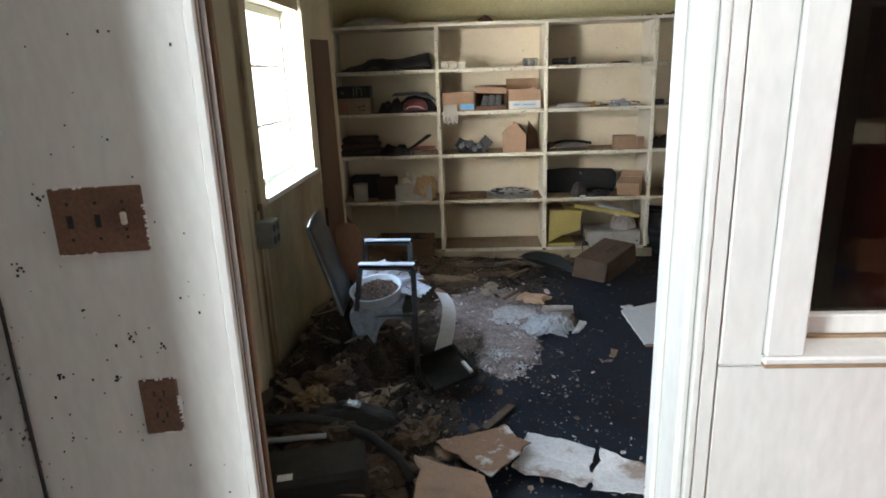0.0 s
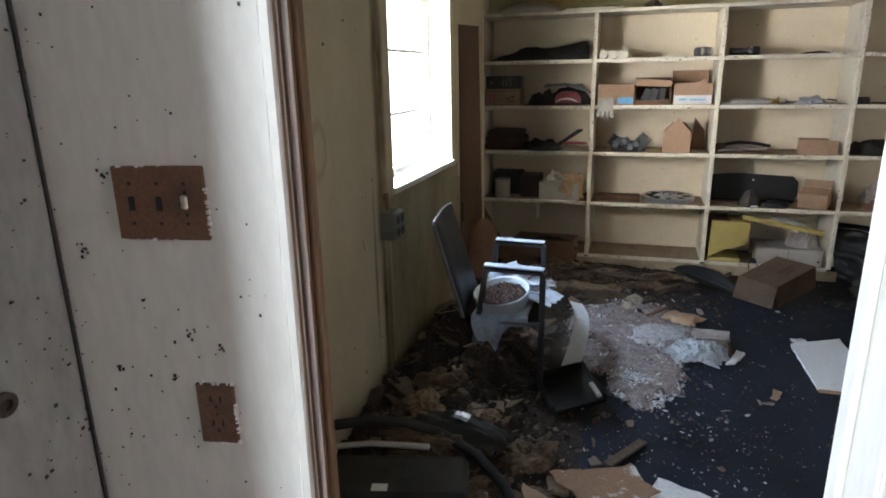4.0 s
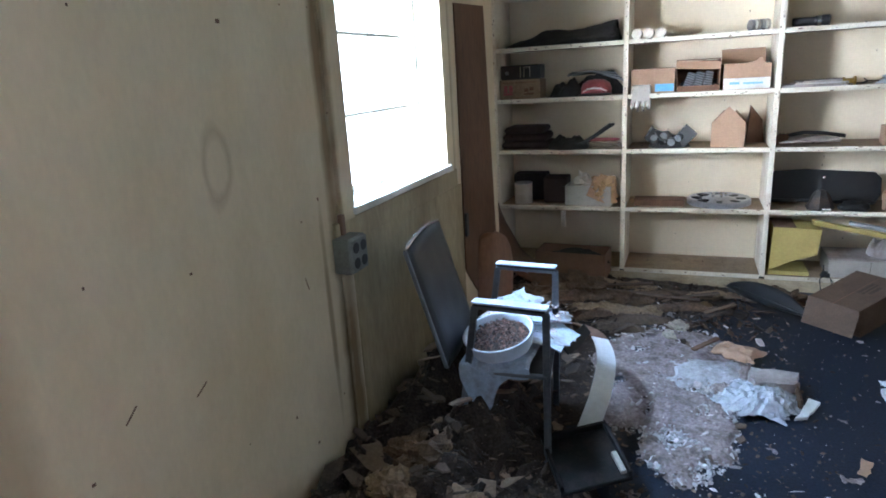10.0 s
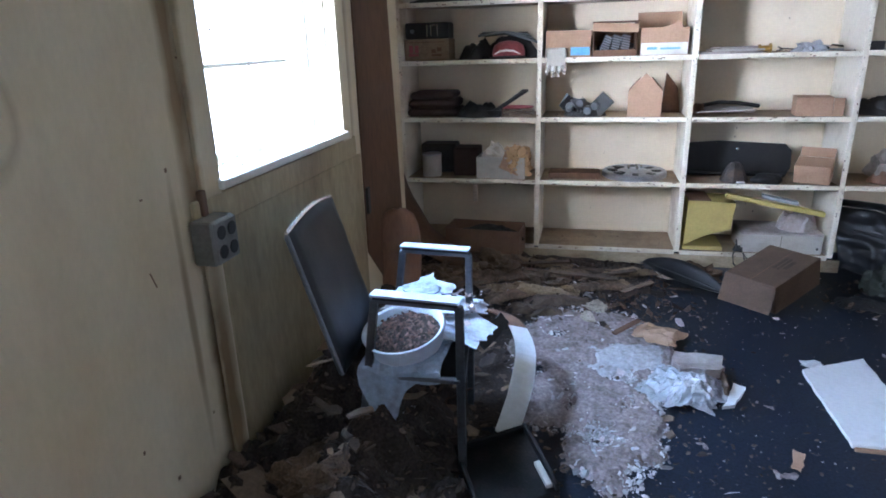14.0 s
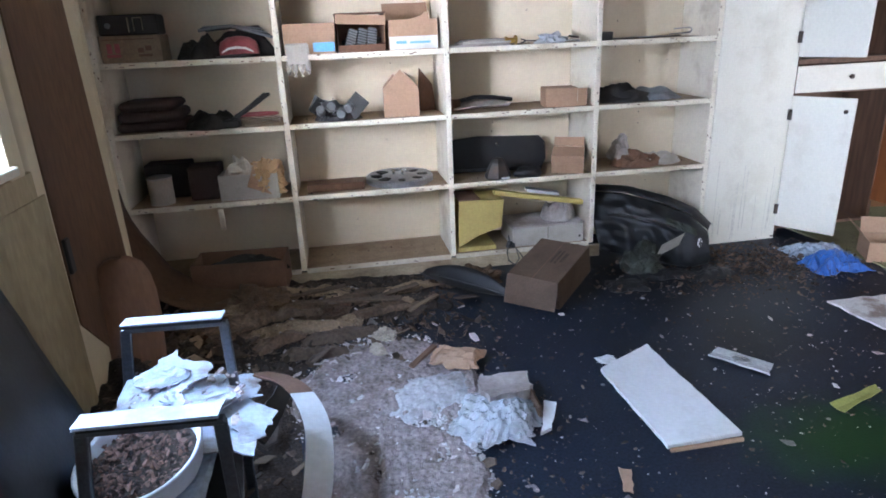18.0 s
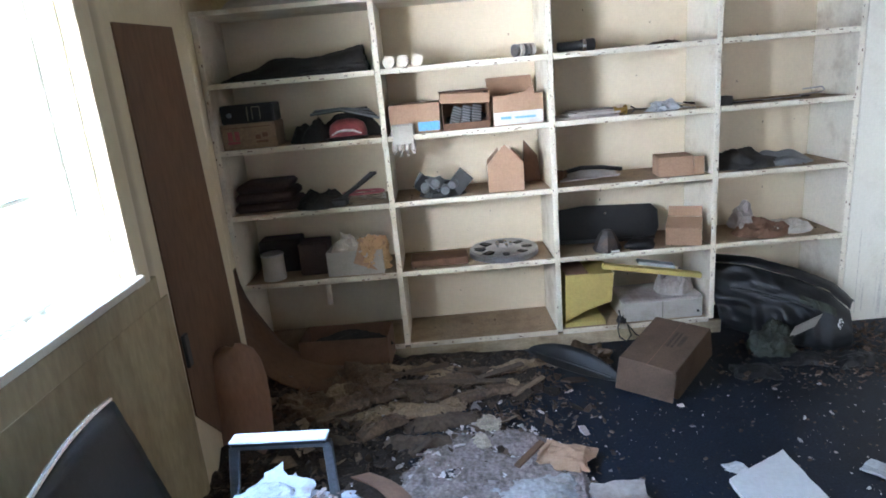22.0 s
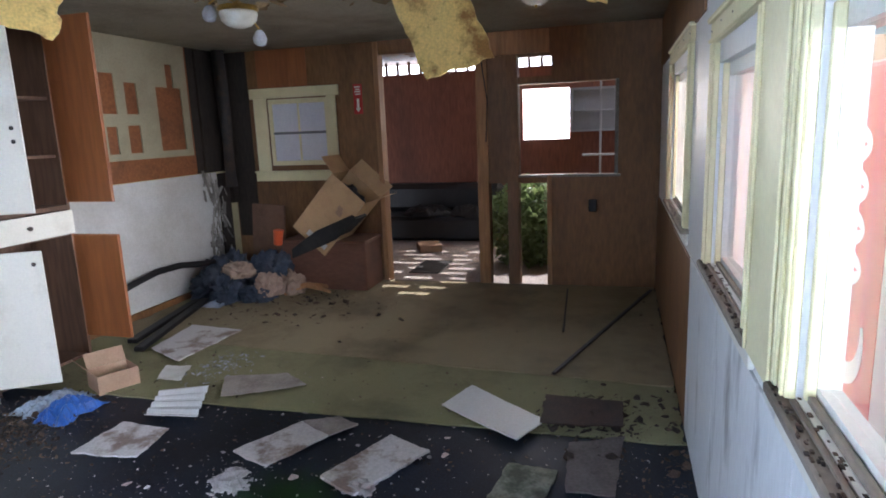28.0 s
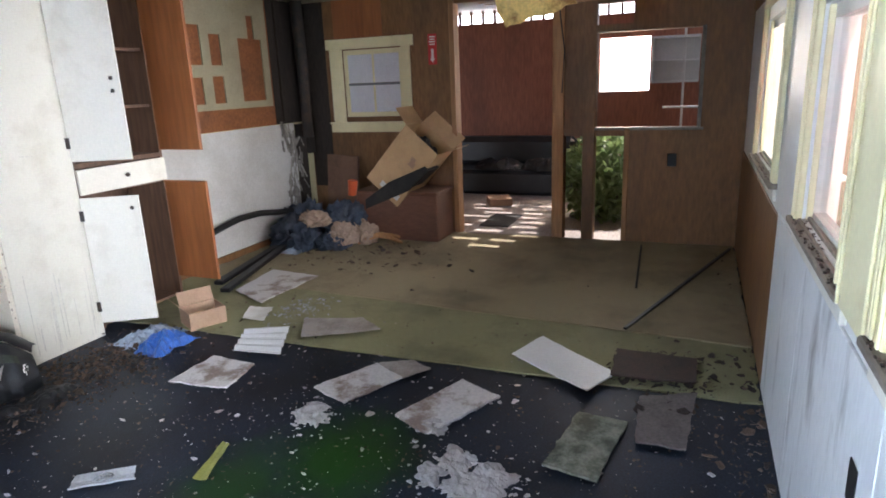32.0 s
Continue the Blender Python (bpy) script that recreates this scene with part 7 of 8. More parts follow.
stuff("plaster_heap", chips(5200, spot(0.85, 1.75, 1.5, 2.75, white_bed), (0.003, 0.016), 77, 0.7, 60, 0.015), "plaster_white", "fluffy white plaster crumbs heaped beside the wrap")
stuff("plaster_flakes", chips(420, spot(0.8, 1.95, 1.3, 3.5, bed), (0.016, 0.055), 71, 0.12, 22, 0.01), "plaster", "pale curled flakes of plaster and board lying over the crumbs")
stuff("plaster_heap", chips(2600, spot(0.9, 1.95, 1.3, 3.2, bed), (0.004, 0.024), 78, 0.5, 45, 0.012), "plaster_white", "white plaster crumbs spread over the grey dust")
stuff("rust_flakes", chips(700, spot(0.75, 1.95, 1.3, 3.6, bed), (0.005, 0.030), 72, 0.2, 35, 0.01), "litter", "dark brown flakes and splinters among the plaster crumbs")
stuff("plaster_lumps", chips(260, spot(0.85, 1.8, 1.5, 3.1, bed), (0.014, 0.038), 7, 0.35, 30), "plaster", "larger white plaster lumps on the floor")
stuff("floor_flecks", chips(1900, spot(1.2, 4.5, -0.15, 3.9, lambda x, y: 0.25 + 1.2 * max(0.0, noise.noise(Vector((x * 2.3, y * 2.3, 4))))), (0.0015, 0.008), 5, 0.4, 20), "plaster", "small white flecks over the dark floor")
stuff("floor_scraps", chips(110, spot(1.4, 4.5, -0.1, 3.9, lambda x, y: 0.5), (0.01, 0.04), 6, 0.15, 12), "plaster", "small white scraps of paint and board on the dark floor")
stuff("dirt_by_cabinet", chips(2600, lambda q: (3.62 + q.gauss(0, 0.40), 3.58 + q.gauss(0, 0.20), 0.018 * q.random() ** 2), (0.004, 0.026), 9, 0.35, 45), "litter", "brown dirt and leaves below the cabinet doors")
stuff("carpet_flecks", chips(260, lambda q: (q.uniform(4.5, 7.5), q.uniform(-0.1, 4.2), 0.012), (0.003, 0.014), 10, 0.3, 15), "plaster", "pale flecks on the carpet")
TORN = ((3.46, 1.10), (3.34, 1.16), (3.36, 0.90), (3.30, 1.00), (3.64, 1.99), (3.58, 1.90), (3.70, 1.30))
for k, (x, y) in enumerate(TORN):
    w = (0.10, 0.07, 0.13, 0.11, 0.09, 0.07, 0.08)[k]
    cs = [(x - w, y - 0.6 * w), (x + 0.8 * w, y - w * 0.7), (x + w, y + 0.6 * w), (x - 0.7 * w, y + 0.8 * w)]
    solid("torn_board_scrap", crumpled(cs, 0.0, 0.030, 330 + k, 18, 14, 0.035, 0.006, 0.15), "plaster_white", "ragged white scrap of crumbled ceiling board on the dark floor", "board scrap", group="torn board scraps")
stuff("east_crumbs", chips(260, lambda q: (lambda c: (c[0] + q.gauss(0, 0.11), c[1] + q.gauss(0, 0.11), 0.0))(q.choice(TORN)), (0.005, 0.026), 11, 0.2, 18), "plaster_white", "crumbled white ceiling board on the dark floor")
stuff("wall_foot_dirt", chips(700, lambda q: (q.uniform(3.6, 7.3), -0.20 + abs(q.gauss(0, 0.16)), 0.0), (0.006, 0.035), 12, 0.3, 35), "litter", "dark dirt along the foot of the front wall")
solid("leaf", sheet([(-0.14, -0.02), (0.14, -0.035), (0.16, 0.0), (-0.12, 0.045)], 0, 0.003, 6, 0.02, 4, 0.004), "yellow_leaf", "yellow-green dry leaf on the floor", "leaf", pose(3.10, 2.145, 0.003, 0, 0, 24))

stuff("floor_dirt", chips(2600, spot(1.6, 4.6, -0.15, 3.95, lambda x, y: 0.25 + 0.5 * max(0.0, noise.noise(Vector((x * 2.2, y * 2.2, 6))))), (0.003, 0.016), 25, 0.3, 30), "litter", "dark dirt, leaf bits and splinters over the floor")
stuff("carpet_dirt", chips(1100, lambda q: (q.uniform(4.4, 7.5), q.uniform(-0.15, 4.3), 0.013), (0.003, 0.016), 26, 0.3, 30), "litter", "dark dirt and leaf bits on the carpet")
stuff("soaked_crumbs", chips(420, lambda q: (4.62 + q.gauss(0, 0.16), 0.28 + q.gauss(0, 0.16), 0.012), (0.006, 0.04), 27, 0.25, 30), "mound", "black soaked crumbs round the brown board")
stuff("floor_scraps", chips(240, spot(2.6, 4.6, -0.1, 3.3, lambda x, y: 0.5), (0.004, 0.022), 28, 0.25, 20), "plaster_white", "white crumbs of broken ceiling tile on the floor")
# sheets and boards on the floor
t = thing("white_shelf_board", pose(0, 0, 0.004), "white laminated board with a broken chipboard end", "board")
part("board", sheet([(2.195, 2.595), (2.500, 2.755), (2.516, 2.040), (2.208, 2.030)], 0.0, 0.016, 14, 0.003, 3, 0.0035), "white_board", t)
part("core", boxes((2.215, 2.508, 2.012, 2.0245, -0.004, 0.012), bevel=0.002), "card", t, "bare chipboard edge")
part("broken_end", lump(0.05, 0.03, 0.012, 3, 0.6), "white_board", t).matrix_basis = pose(2.26, 2.68, 0)
t = thing("plastic_wrap_heap", pose(1.615, 2.365, 0.0), "crumpled clear plastic wrap over broken board, dusty", "wrap")
part("film", crumpled([(-0.21, -0.08), (0.13, -0.20), (0.24, -0.01), (-0.05, 0.20)], 0.004, 0.075, 41, 34, 13, 0.035), "film", t)
part("film", crumpled([(-0.05, -0.18), (0.14, -0.17), (0.20, 0.05), (-0.03, 0.08)], 0.020, 0.085, 42, 30, 17, 0.03), "film", t)
part("film", wad(0.06, 0.05, 0.05, 43, 4), "film", t).matrix_basis = pose(0.06, -0.05, 0.035)
part("slab", sheet([(0.02, 0.02), (0.20, 0.04), (0.22, 0.22), (0.00, 0.20)], 0.02, 0.045, 8, 0.03, 8, 0.016), "tile_back", t)
part("edge", boxes((0.195, 0.215, -0.05, 0.2, 0.0, 0.06), bevel=0.006), "insulation", t)
part("fragment", sheet([(0.17, -0.16), (0.22, -0.14), (0.30, 0.02), (0.25, 0.05)], 0.002, 0.014, 4, 0.01, 9, 0.005), "white_board", t)
solid("dusty_sheet", crumpled([(-0.20, -0.12), (0.20, -0.16), (0.26, 0.10), (-0.14, 0.18)], 0.003, 0.05, 47, 26, 8, 0.035), "plaster_sheeting", "dusty pale sheet half buried in plaster crumbs", "sheet", pose(1.40, 2.58, 0.0, 0, 0, 18))
solid("torn_hardboard", crumpled([(1.44, 2.80), (1.66, 2.70), (1.72, 2.86), (1.53, 2.95)], 0.03, 0.05, 12, 18, 6, 0.022, 0.005), "card", "torn orange-brown piece of hardboard", "board piece")
bm = bmesh.new()
box(bm, -0.09, 0.09, -0.015, 0.015, 0, 0.012, 0.002, pose(1.42, 2.80, 0.075, 0, -10, 42))
solid("wood_offcut", bm, "panel_wood", "dark reddish wood offcut", "offcut")
s = thing("curved_strip", pose(0, 0, 0), "curved white edging strip with a brown end, arching over the debris", "strip")
ARCH = [Vector(p) for p in ((0.925, 1.79, 0.05), (0.965, 1.93, 0.17), (0.972, 2.08, 0.255), (0.93, 2.23, 0.29), (0.855, 2.36, 0.295), (0.74, 2.48, 0.27))]


def arched(u0, u1):
    bm = bmesh.new()
    prev = None
    for k in range(17):
        s_ = (u0 + (u1 - u0) * k / 16) * (len(ARCH) - 1)
        i = min(int(s_), len(ARCH) - 2)
        p0, p1, p2, p3 = ARCH[max(0, i - 1)], ARCH[i], ARCH[i + 1], ARCH[min(len(ARCH) - 1, i + 2)]
        f = s_ - i
        p = 0.5 * (2 * p1 + (p2 - p0) * f + (2 * p0 - 5 * p1 + 4 * p2 - p3) * f * f + (3 * p1 - p0 - 3 * p2 + p3) * f ** 3)
        d = (p2 - p1).normalized()
        side = Vector((d.y, -d.x, -0.35)).normalized() * 0.046
        up = Vector((0, 0, 0.007))
        row = [bm.verts.new(p - side + up), bm.verts.new(p + side + up), bm.verts.new(p + side), bm.verts.new(p - side)]
        if prev:
            for q in range(4):
                bm.faces.new((prev[q], prev[(q + 1) % 4], row[(q + 1) % 4], row[q]))
        else:
            bm.faces.new(row)
        prev = row
    bm.faces.new(prev[::-1])
    return bm


part("strip", arched(0.0, 0.64), "white_board", s, smooth=False)
part("bare_end", arched(0.642, 1.0), "card_dark", s, "bare brown end of the strip")
t = thing("plastic_tray", pose(0.96, 1.53, 0.09, 7, -9, 26), "black plastic tray lying tilted in the debris", "tray")
part("panel", boxes((-0.14, 0.14, -0.15, 0.15, 0, 0.02), bevel=0.004), "tray_plastic", t)
part("rim", boxes((-0.14, -0.125, -0.15, 0.15, 0.0205, 0.05), (0.125, 0.14, -0.15, 0.15, 0.0205, 0.05), (-0.1245, 0.1245, 0.135, 0.15, 0.0205, 0.05), bevel=0.003), "tray_plastic", t)
part("handle", boxes((0.10, 0.123, -0.13, -0.02, 0.021, 0.04), bevel=0.003), "cloth_white", t)
d = thing("bent_plywood_seat", pose(0.185, 2.93, 0.02, -6, 0, 30), "rounded bent plywood chair back leaning on the wall", "chair part")
bm = bmesh.new()
OUT = ((-0.115, 0.10, 0.0), (-0.12, 0.12, 0.15), (-0.125, 0.135, 0.30), (-0.122, 0.138, 0.42), (-0.11, 0.128, 0.50), (-0.085, 0.105, 0.56), (-0.04, 0.06, 0.595), (-0.01, 0.03, 0.603))
rows = [[[bm.verts.new((a_ + (b_ - a_) * j / 8, 0.05 * (2 * j / 8 - 1) ** 2 + o, z_)) for j in range(9)] for o in (0.0, 0.011)] for a_, b_, z_ in OUT]
for p, q in zip(rows, rows[1:]):
    for j in range(8):
        bm.faces.new((p[0][j], p[0][j + 1], q[0][j + 1], q[0][j]))
        bm.faces.new((p[1][j], q[1][j], q[1][j + 1], p[1][j + 1]))
    for j in (0, 8):
        bm.faces.new((p[0][j], q[0][j], q[1][j], p[1][j]))
for p in (rows[0], rows[-1]):
    for j in range(8):
        bm.faces.new((p[0][j], p[1][j], p[1][j + 1], p[0][j + 1]))
part("panel", bm, "plywood", d, smooth=True)
t = thing("bumper_piece", pose(0, 0, 0), "crescent of black plastic bumper lying hollow side up before the shelving", "car part")
tip, end, side = Vector((1.56, 3.85, 0.06)), Vector((2.02, 3.40, 0.03)), Vector((-0.62, -0.64, 0))
grid = []
for i in range(25):
    u = i / 24
    wd = 0.15 * math.sin(math.pi * min(1, 0.03 + 0.97 * u)) ** 0.75
    grid.append([tip.lerp(end, u) + side * (wd * v - 0.35 * wd) + Vector((0, 0, 0.004 + 0.10 * (1 - v) ** 2 * math.sin(math.pi * u) ** 0.6 + 0.02 * v ** 3)) for v in (k / 8 for k in range(9))])
part("shell", skin(grid, Vector((0.004, 0.004, -0.004))), "fascia", t, smooth=True)
part("rib", tube([g[4] + Vector((0, 0, 0.006)) for g in grid[3:22]], 0.005, 6), "fascia", t)
c = carton("brown printed cardboard box lying tilted before the shelving", pose(2.03, 3.475, 0.004, 12, 0, -46), 0.31, 0.42, 0.175, "card_floor", (), closed=True, tape=False)
part("print", boxes((0.18, 0.25, -0.002, -0.0004, 0.05, 0.12)), "card", c, "pale square label")
part("print", boxes((0.17, 0.185, 0.18, 0.32, 0.1753, 0.1762), (0.195, 0.208, 0.18, 0.32, 0.1753, 0.1762), (0.22, 0.242, 0.20, 0.30, 0.1753, 0.1762)), "card_print", c, "dark print bars")
part("crease", boxes((0.153, 0.157, 0.0, 0.418, 0.1752, 0.176)), "card_dark", c)
bm = bmesh.new()
box(bm, 0.0, 0.31, -0.004, 0.0, -0.165, 0.0, 0, pose(0, -0.001, 0.173, -30, 0, 3))
part("flap", bm, "card_floor", c)
t = thing("foil_package", pose(2.845, 2.525, 0.0, 0, 0, -52), "flattened clear plastic and foil package", "package")
part("film", sheet([(-0.13, -0.05), (0.13, -0.055), (0.12, 0.045), (-0.12, 0.05)], 0, 0.008, 8, 0.02, 23, 0.008), "film", t)
part("blister", lump(0.05, 0.03, 0.02, 12, 0.4), "foil", t)
solid("bark_strip", sheet([(1.95, 1.86), (1.98, 1.84), (2.03, 1.95), (1.99, 1.97)], 0.002, 0.005, 5, 0.02, 6, 0.008), "card", "curled orange strip on the floor", "scrap")

SHEETS = (
    ("ceiling_tile_piece", [(3.657, 2.959), (4.024, 2.951), (4.003, 2.624), (3.693, 2.57)], "tile_white", "stained white ceiling tile piece lying on the floor", 0.012),
    ("ceiling_tile_piece", [(3.843, 2.091), (4.23, 1.894), (4.10, 1.66), (3.752, 1.839)], "tile_white", "white and brown broken ceiling tile, partly soaked", 0.014),
    ("ceiling_tile_piece", [(4.23, 1.894), (4.33, 1.70), (4.25, 1.55), (4.10, 1.66)], "tile_back", "grey-brown back of a broken ceiling tile", 0.012),
    ("ceiling_tile_piece", [(3.694, 1.566), (4.196, 1.325), (4.071, 1.06), (3.563, 1.297)], "tile_white", "long pale ceiling tile with a water stain", 0.018),
    ("whiteboard_sheet", [(4.57, 1.164), (4.89, 1.04), (4.492, 0.52), (4.24, 0.646)], "white_board", "clean white panel lying at the edge of the carpet", 0.010),
    ("fibreboard_sheet", [(4.823, 0.571), (4.80, 0.10), (4.489, 0.11), (4.437, 0.562)], "soaked", "dark brown soaked board on the floor", 0.012),
    ("fibreboard_sheet", [(4.32, 0.41), (4.422, 0.109), (3.81, 0.127), (3.798, 0.382)], "tile_dark", "brown-grey ceiling tile face down", 0.012),
    ("ceiling_tile_piece", [(4.074, 0.666), (4.006, 0.413), (3.456, 0.471), (3.528, 0.733)], "tile_green", "mossy grey ceiling tile with pale spots", 0.014),
    ("cardboard_sheet", [(4.367, 2.593), (4.722, 2.762), (4.885, 2.314), (4.685, 2.036)], "tile_back", "grey-brown cardboard sheet on the floor", 0.006),
    ("fibreboard_sheet", [(5.11, 3.685), (5.763, 3.80), (5.653, 3.224), (4.915, 3.277)], "tile_white", "pale panel lying flat before the wainscot", 0.010),
)
rnd = random.Random(15)
for k, (nm, cs, mt, lb, th) in enumerate(SHEETS):
    mid = [sum(c[i] for c in cs) / 4 for i in (0, 1)]
    cs = [tuple(c[i] + (mid[i] - c[i]) * pull for i in (0, 1)) for c, pull in zip(cs, (rnd.choice((0.0, 0.0, 0.05, 0.16)) for _ in cs))]
    solid(nm, sheet(cs, (0.020 if mid[0] > 4.3 else 0.004) + 0.003 * (k % 3), th * 0.8, 22, 0.012, 60 + k, 0.003 if "white" in nm else 0.006), mt, lb, "board" if "board" in nm else "tile")
solid("paper_scrap", sheet([(4.60, 3.205), (4.81, 3.30), (4.84, 3.11), (4.60, 3.0)], 0.022, 0.003, 12, 0.02, 90, 0.010), "paper", "crumpled white paper on the floor", "paper")
n = thing("corrugated_sheet", pose(0, 0, 0.020), "white corrugated plastic sheet with a printed edge", "sheet")
bm = bmesh.new()
pts = 24
a_, b_, c_, d_ = (Vector((*p, 0)) for p in ((4.422, 3.03), (4.558, 2.755), (4.126, 2.527), (4.089, 2.863)))
prev = None
for k in range(pts + 1):
    u = k / pts
    p, q = a_.lerp(d_, u), b_.lerp(c_, u)
    h_ = 0.012 + 0.010 * math.sin(u * pts * 1.1)
    row = [bm.verts.new((p.x, p.y, h_)), bm.verts.new((q.x, q.y, h_)), bm.verts.new((q.x, q.y, h_ - 0.004)), bm.verts.new((p.x, p.y, h_ - 0.004))]
    if prev:
        for i in range(4):
            bm.faces.new((prev[i], prev[(i + 1) % 4], row[(i + 1) % 4], row[i]))
    else:
        bm.faces.new(row)
    prev = row
bm.faces.new(prev[::-1])
part("sheet", bm, "white_board", n)
stuff("broken_glass", chips(160, lambda q: (4.92 + q.gauss(0, 0.16), 2.92 + q.gauss(0, 0.10), 0.018), (0.006, 0.03), 13, 0.12, 25), "film", "glittering broken glass on the floor", "glass")
carton("small open cardboard box with a pale inside", pose(4.32, 3.42, 0.004, 0, 0, -28), 0.26, 0.22, 0.13, "card", (("w", 40), ("n", 25)), closed=False)
t = thing("blue_bag", pose(4.05, 3.42, 0.0), "crumpled blue plastic bag with grey plastic sheeting", "bag")
part("bag", crumpled([(-0.17, -0.12), (0.18, -0.13), (0.16, 0.12), (-0.15, 0.10)], 0.0, 0.13, 111, 28, 9, 0.03), "blue", t)
part("sheeting", crumpled([(-0.20, -0.12), (0.20, -0.14), (0.22, 0.14), (-0.18, 0.16)], 0.0, 0.08, 112, 26, 9, 0.03), "film_blue", t).matrix_basis = pose(0.10, 0.20, 0)
# papers and dark things just inside the doorway
for k, (cs, mt, lb) in enumerate((([(1.388, 1.006), (1.686, 0.865), (1.596, 0.577), (1.288, 0.719)], "tile_white", "stained white tile by the doorway"),
                                  ([(1.70, 0.86), (1.884, 0.716), (1.82, 0.548), (1.61, 0.577)], "tile_white", "stained white tile by the doorway"),
                                  ([(0.943, 0.869), (1.265, 1.008), (1.389, 0.866), (1.198, 0.603)], "paper_brown", "torn brown paper with white plaster on it"),
                                  ([(0.859, 0.761), (1.17, 0.60), (1.22, 0.35), (0.90, 0.36)], "card", "brown cardboard sheet by the doorway"))):
    solid("floor_sheet", sheet(cs, max(heap(*q) for q in cs) * 0.6 + 0.01 + 0.004 * k, 0.006, 10, 0.025, 120 + k, 0.014), mt, lb, "sheet")
t = thing("black_case", pose(0.12, 0.34, 0.02, 0, 0, 14), "black flat case with a steel handle lying by the wall", "case")
part("body", boxes((0.0, 0.60, 0.0, 0.26, 0.0, 0.16), bevel=0.02), "rubber", t)
part("handle", tube([(-0.01, 0.275, 0.17), (0.20, 0.28, 0.19), (0.44, 0.275, 0.18)], 0.013, 8), "steel", t, "dull steel tube handle")
part("tag", boxes((0.24, 0.30, 0.02, 0.06, 0.1605, 0.163)), "sign_white", t, "small white tag")
solid("black_hose", tube([(0.09, 0.66, 0.27), (0.20, 0.78, 0.24), (0.34, 0.83, 0.22), (0.50, 0.82, 0.20), (0.66, 0.76, 0.17), (0.80, 0.66, 0.12), (0.86, 0.58, 0.08)], 0.022, 10), "rubber", "thick black rubber hose across the litter", "hose", smooth=True)
solid("fender_scrap", cloth(0.46, 0.20, 0.10, 131, 20, 4), "rubber", "curved dark metal scrap with a shiny spot", "scrap", pose(0.56, 0.90, 0.17, 0, 0, -8), smooth=True)
solid("bright_scrap", sheet([(0.53, 0.84), (0.61, 0.83), (0.62, 0.88), (0.55, 0.90)], 0.265, 0.003, 4, 0.008, 6, 0.006), "foil", "small shiny metal scrap on the litter", "scrap")
stuff("splinters", chips(200, spot(0.1, 1.6, 0.3, 3.8, dirt), (0.05, 0.11), 15, 0.08, 25), "splinter", "long pale splinters and laths in the litter")
stuff("bed_dirt", chips(2200, spot(0.75, 1.9, 1.3, 3.6, lambda x, y: 0.25 + bed(x, y)), (0.004, 0.02), 16, 0.3, 35), "litter", "brown dirt mixed with the plaster crumbs")
for k, (x, y, a, l) in enumerate(((1.35, 3.62, 20, 0.36), (1.10, 3.50, -8, 0.6), (0.62, 3.35, 35, 0.5), (0.75, 3.62, 5, 0.7), (0.5, 0.95, -30, 0.34), (1.25, 1.15, 60, 0.3))):
    bm = bmesh.new()
    box(bm, -l / 2, l / 2, -0.022, 0.022, 0, 0.012, 0.002)
    solid("lath", bm, "lath_dark", "broken wooden lath in the litter", "lath", pose(x, y, max(0.006, heap(x, y) + 0.02), 0, 4 * (k % 3) - 4, a), group="laths in the litter")
for k, (x, y, s_) in enumerate(((0.45, 0.82, 0.16), (0.70, 0.62, 0.13), (0.30, 3.35, 0.15), (0.62, 3.52, 0.16), (0.95, 3.45, 0.12), (0.36, 1.30, 0.15), (0.85, 0.95, 0.12), (1.95, 3.80, 0.12), (1.86, 3.86, 0.1))):
    solid("insulation_wad", lump(s_, s_ * 0.75, s_ * 0.5, 140 + k, 0.7, 4), "insulation", "matted brown insulation wad in the litter", "insulation", pose(x, y, max(0, heap(x, y) - 0.03), 0, 0, 40 * k), group="insulation wads")

# ---- carpet, lumber and the far corner ----
structure("carpet_near", sheet([(4.33, 4.40), (5.42, 4.40), (5.16, -0.20), (4.40, -0.20)], 0.0, 0.010, 40, 0.006, 2, 0.012), "carpet_light")
structure("carpet_far", sheet([(5.40, 4.40), (7.54, 4.40), (7.54, -0.20), (5.12, -0.20)], 0.003, 0.012, 40, 0.010, 5, 0.012), "carpet_dark")
for k, (x0, y0, x1, y1, w) in enumerate(((5.17, 0.55, 7.40, -0.16, 0.013), (7.38, 0.63, 6.05, 0.56, 0.008))):
    a = math.degrees(math.atan2(y1 - y0, x1 - x0))
    l = math.hypot(x1 - x0, y1 - y0)
    bm = bmesh.new()
    box(bm, 0, l, -w, w, 0, 0.018 if k == 0 else 0.008, 0.003)
    solid("lumber_strip", bm, "black", "dark wooden strip lying on the carpet", "lumber", pose(x0, y0, 0.022, 0, 0, a))
for k, (x0, y0, x1, y1) in enumerate(((5.05, 3.75, 7.0, 4.32), (5.2, 3.95, 7.1, 4.38))):
    a = math.degrees(math.atan2(y1 - y0, x1 - x0))
    bm = bmesh.new()
    box(bm, 0, math.hypot(x1 - x0, y1 - y0), -0.04, 0.04, 0, 0.035, 0.004)
    solid("black_rail", bm, "black", "long black rail lying along the wainscot", "rail", pose(x0, y0, 0.024, 0, 0, a))
solid("vacuum_hose", tube([(5.4, 4.33, 0.33), (5.7, 4.33, 0.38), (6.0, 4.33, 0.42), (6.3, 4.30, 0.42), (6.55, 4.26, 0.38), (6.8, 4.2, 0.36)], 0.03, 10), "black", "black ribbed hose running along the wainscot", "hose", smooth=True)
t = thing("cloth_heap", pose(6.88, 3.95, 0.012), "heap of blue-black bags and clothes with tan pieces", "heap")
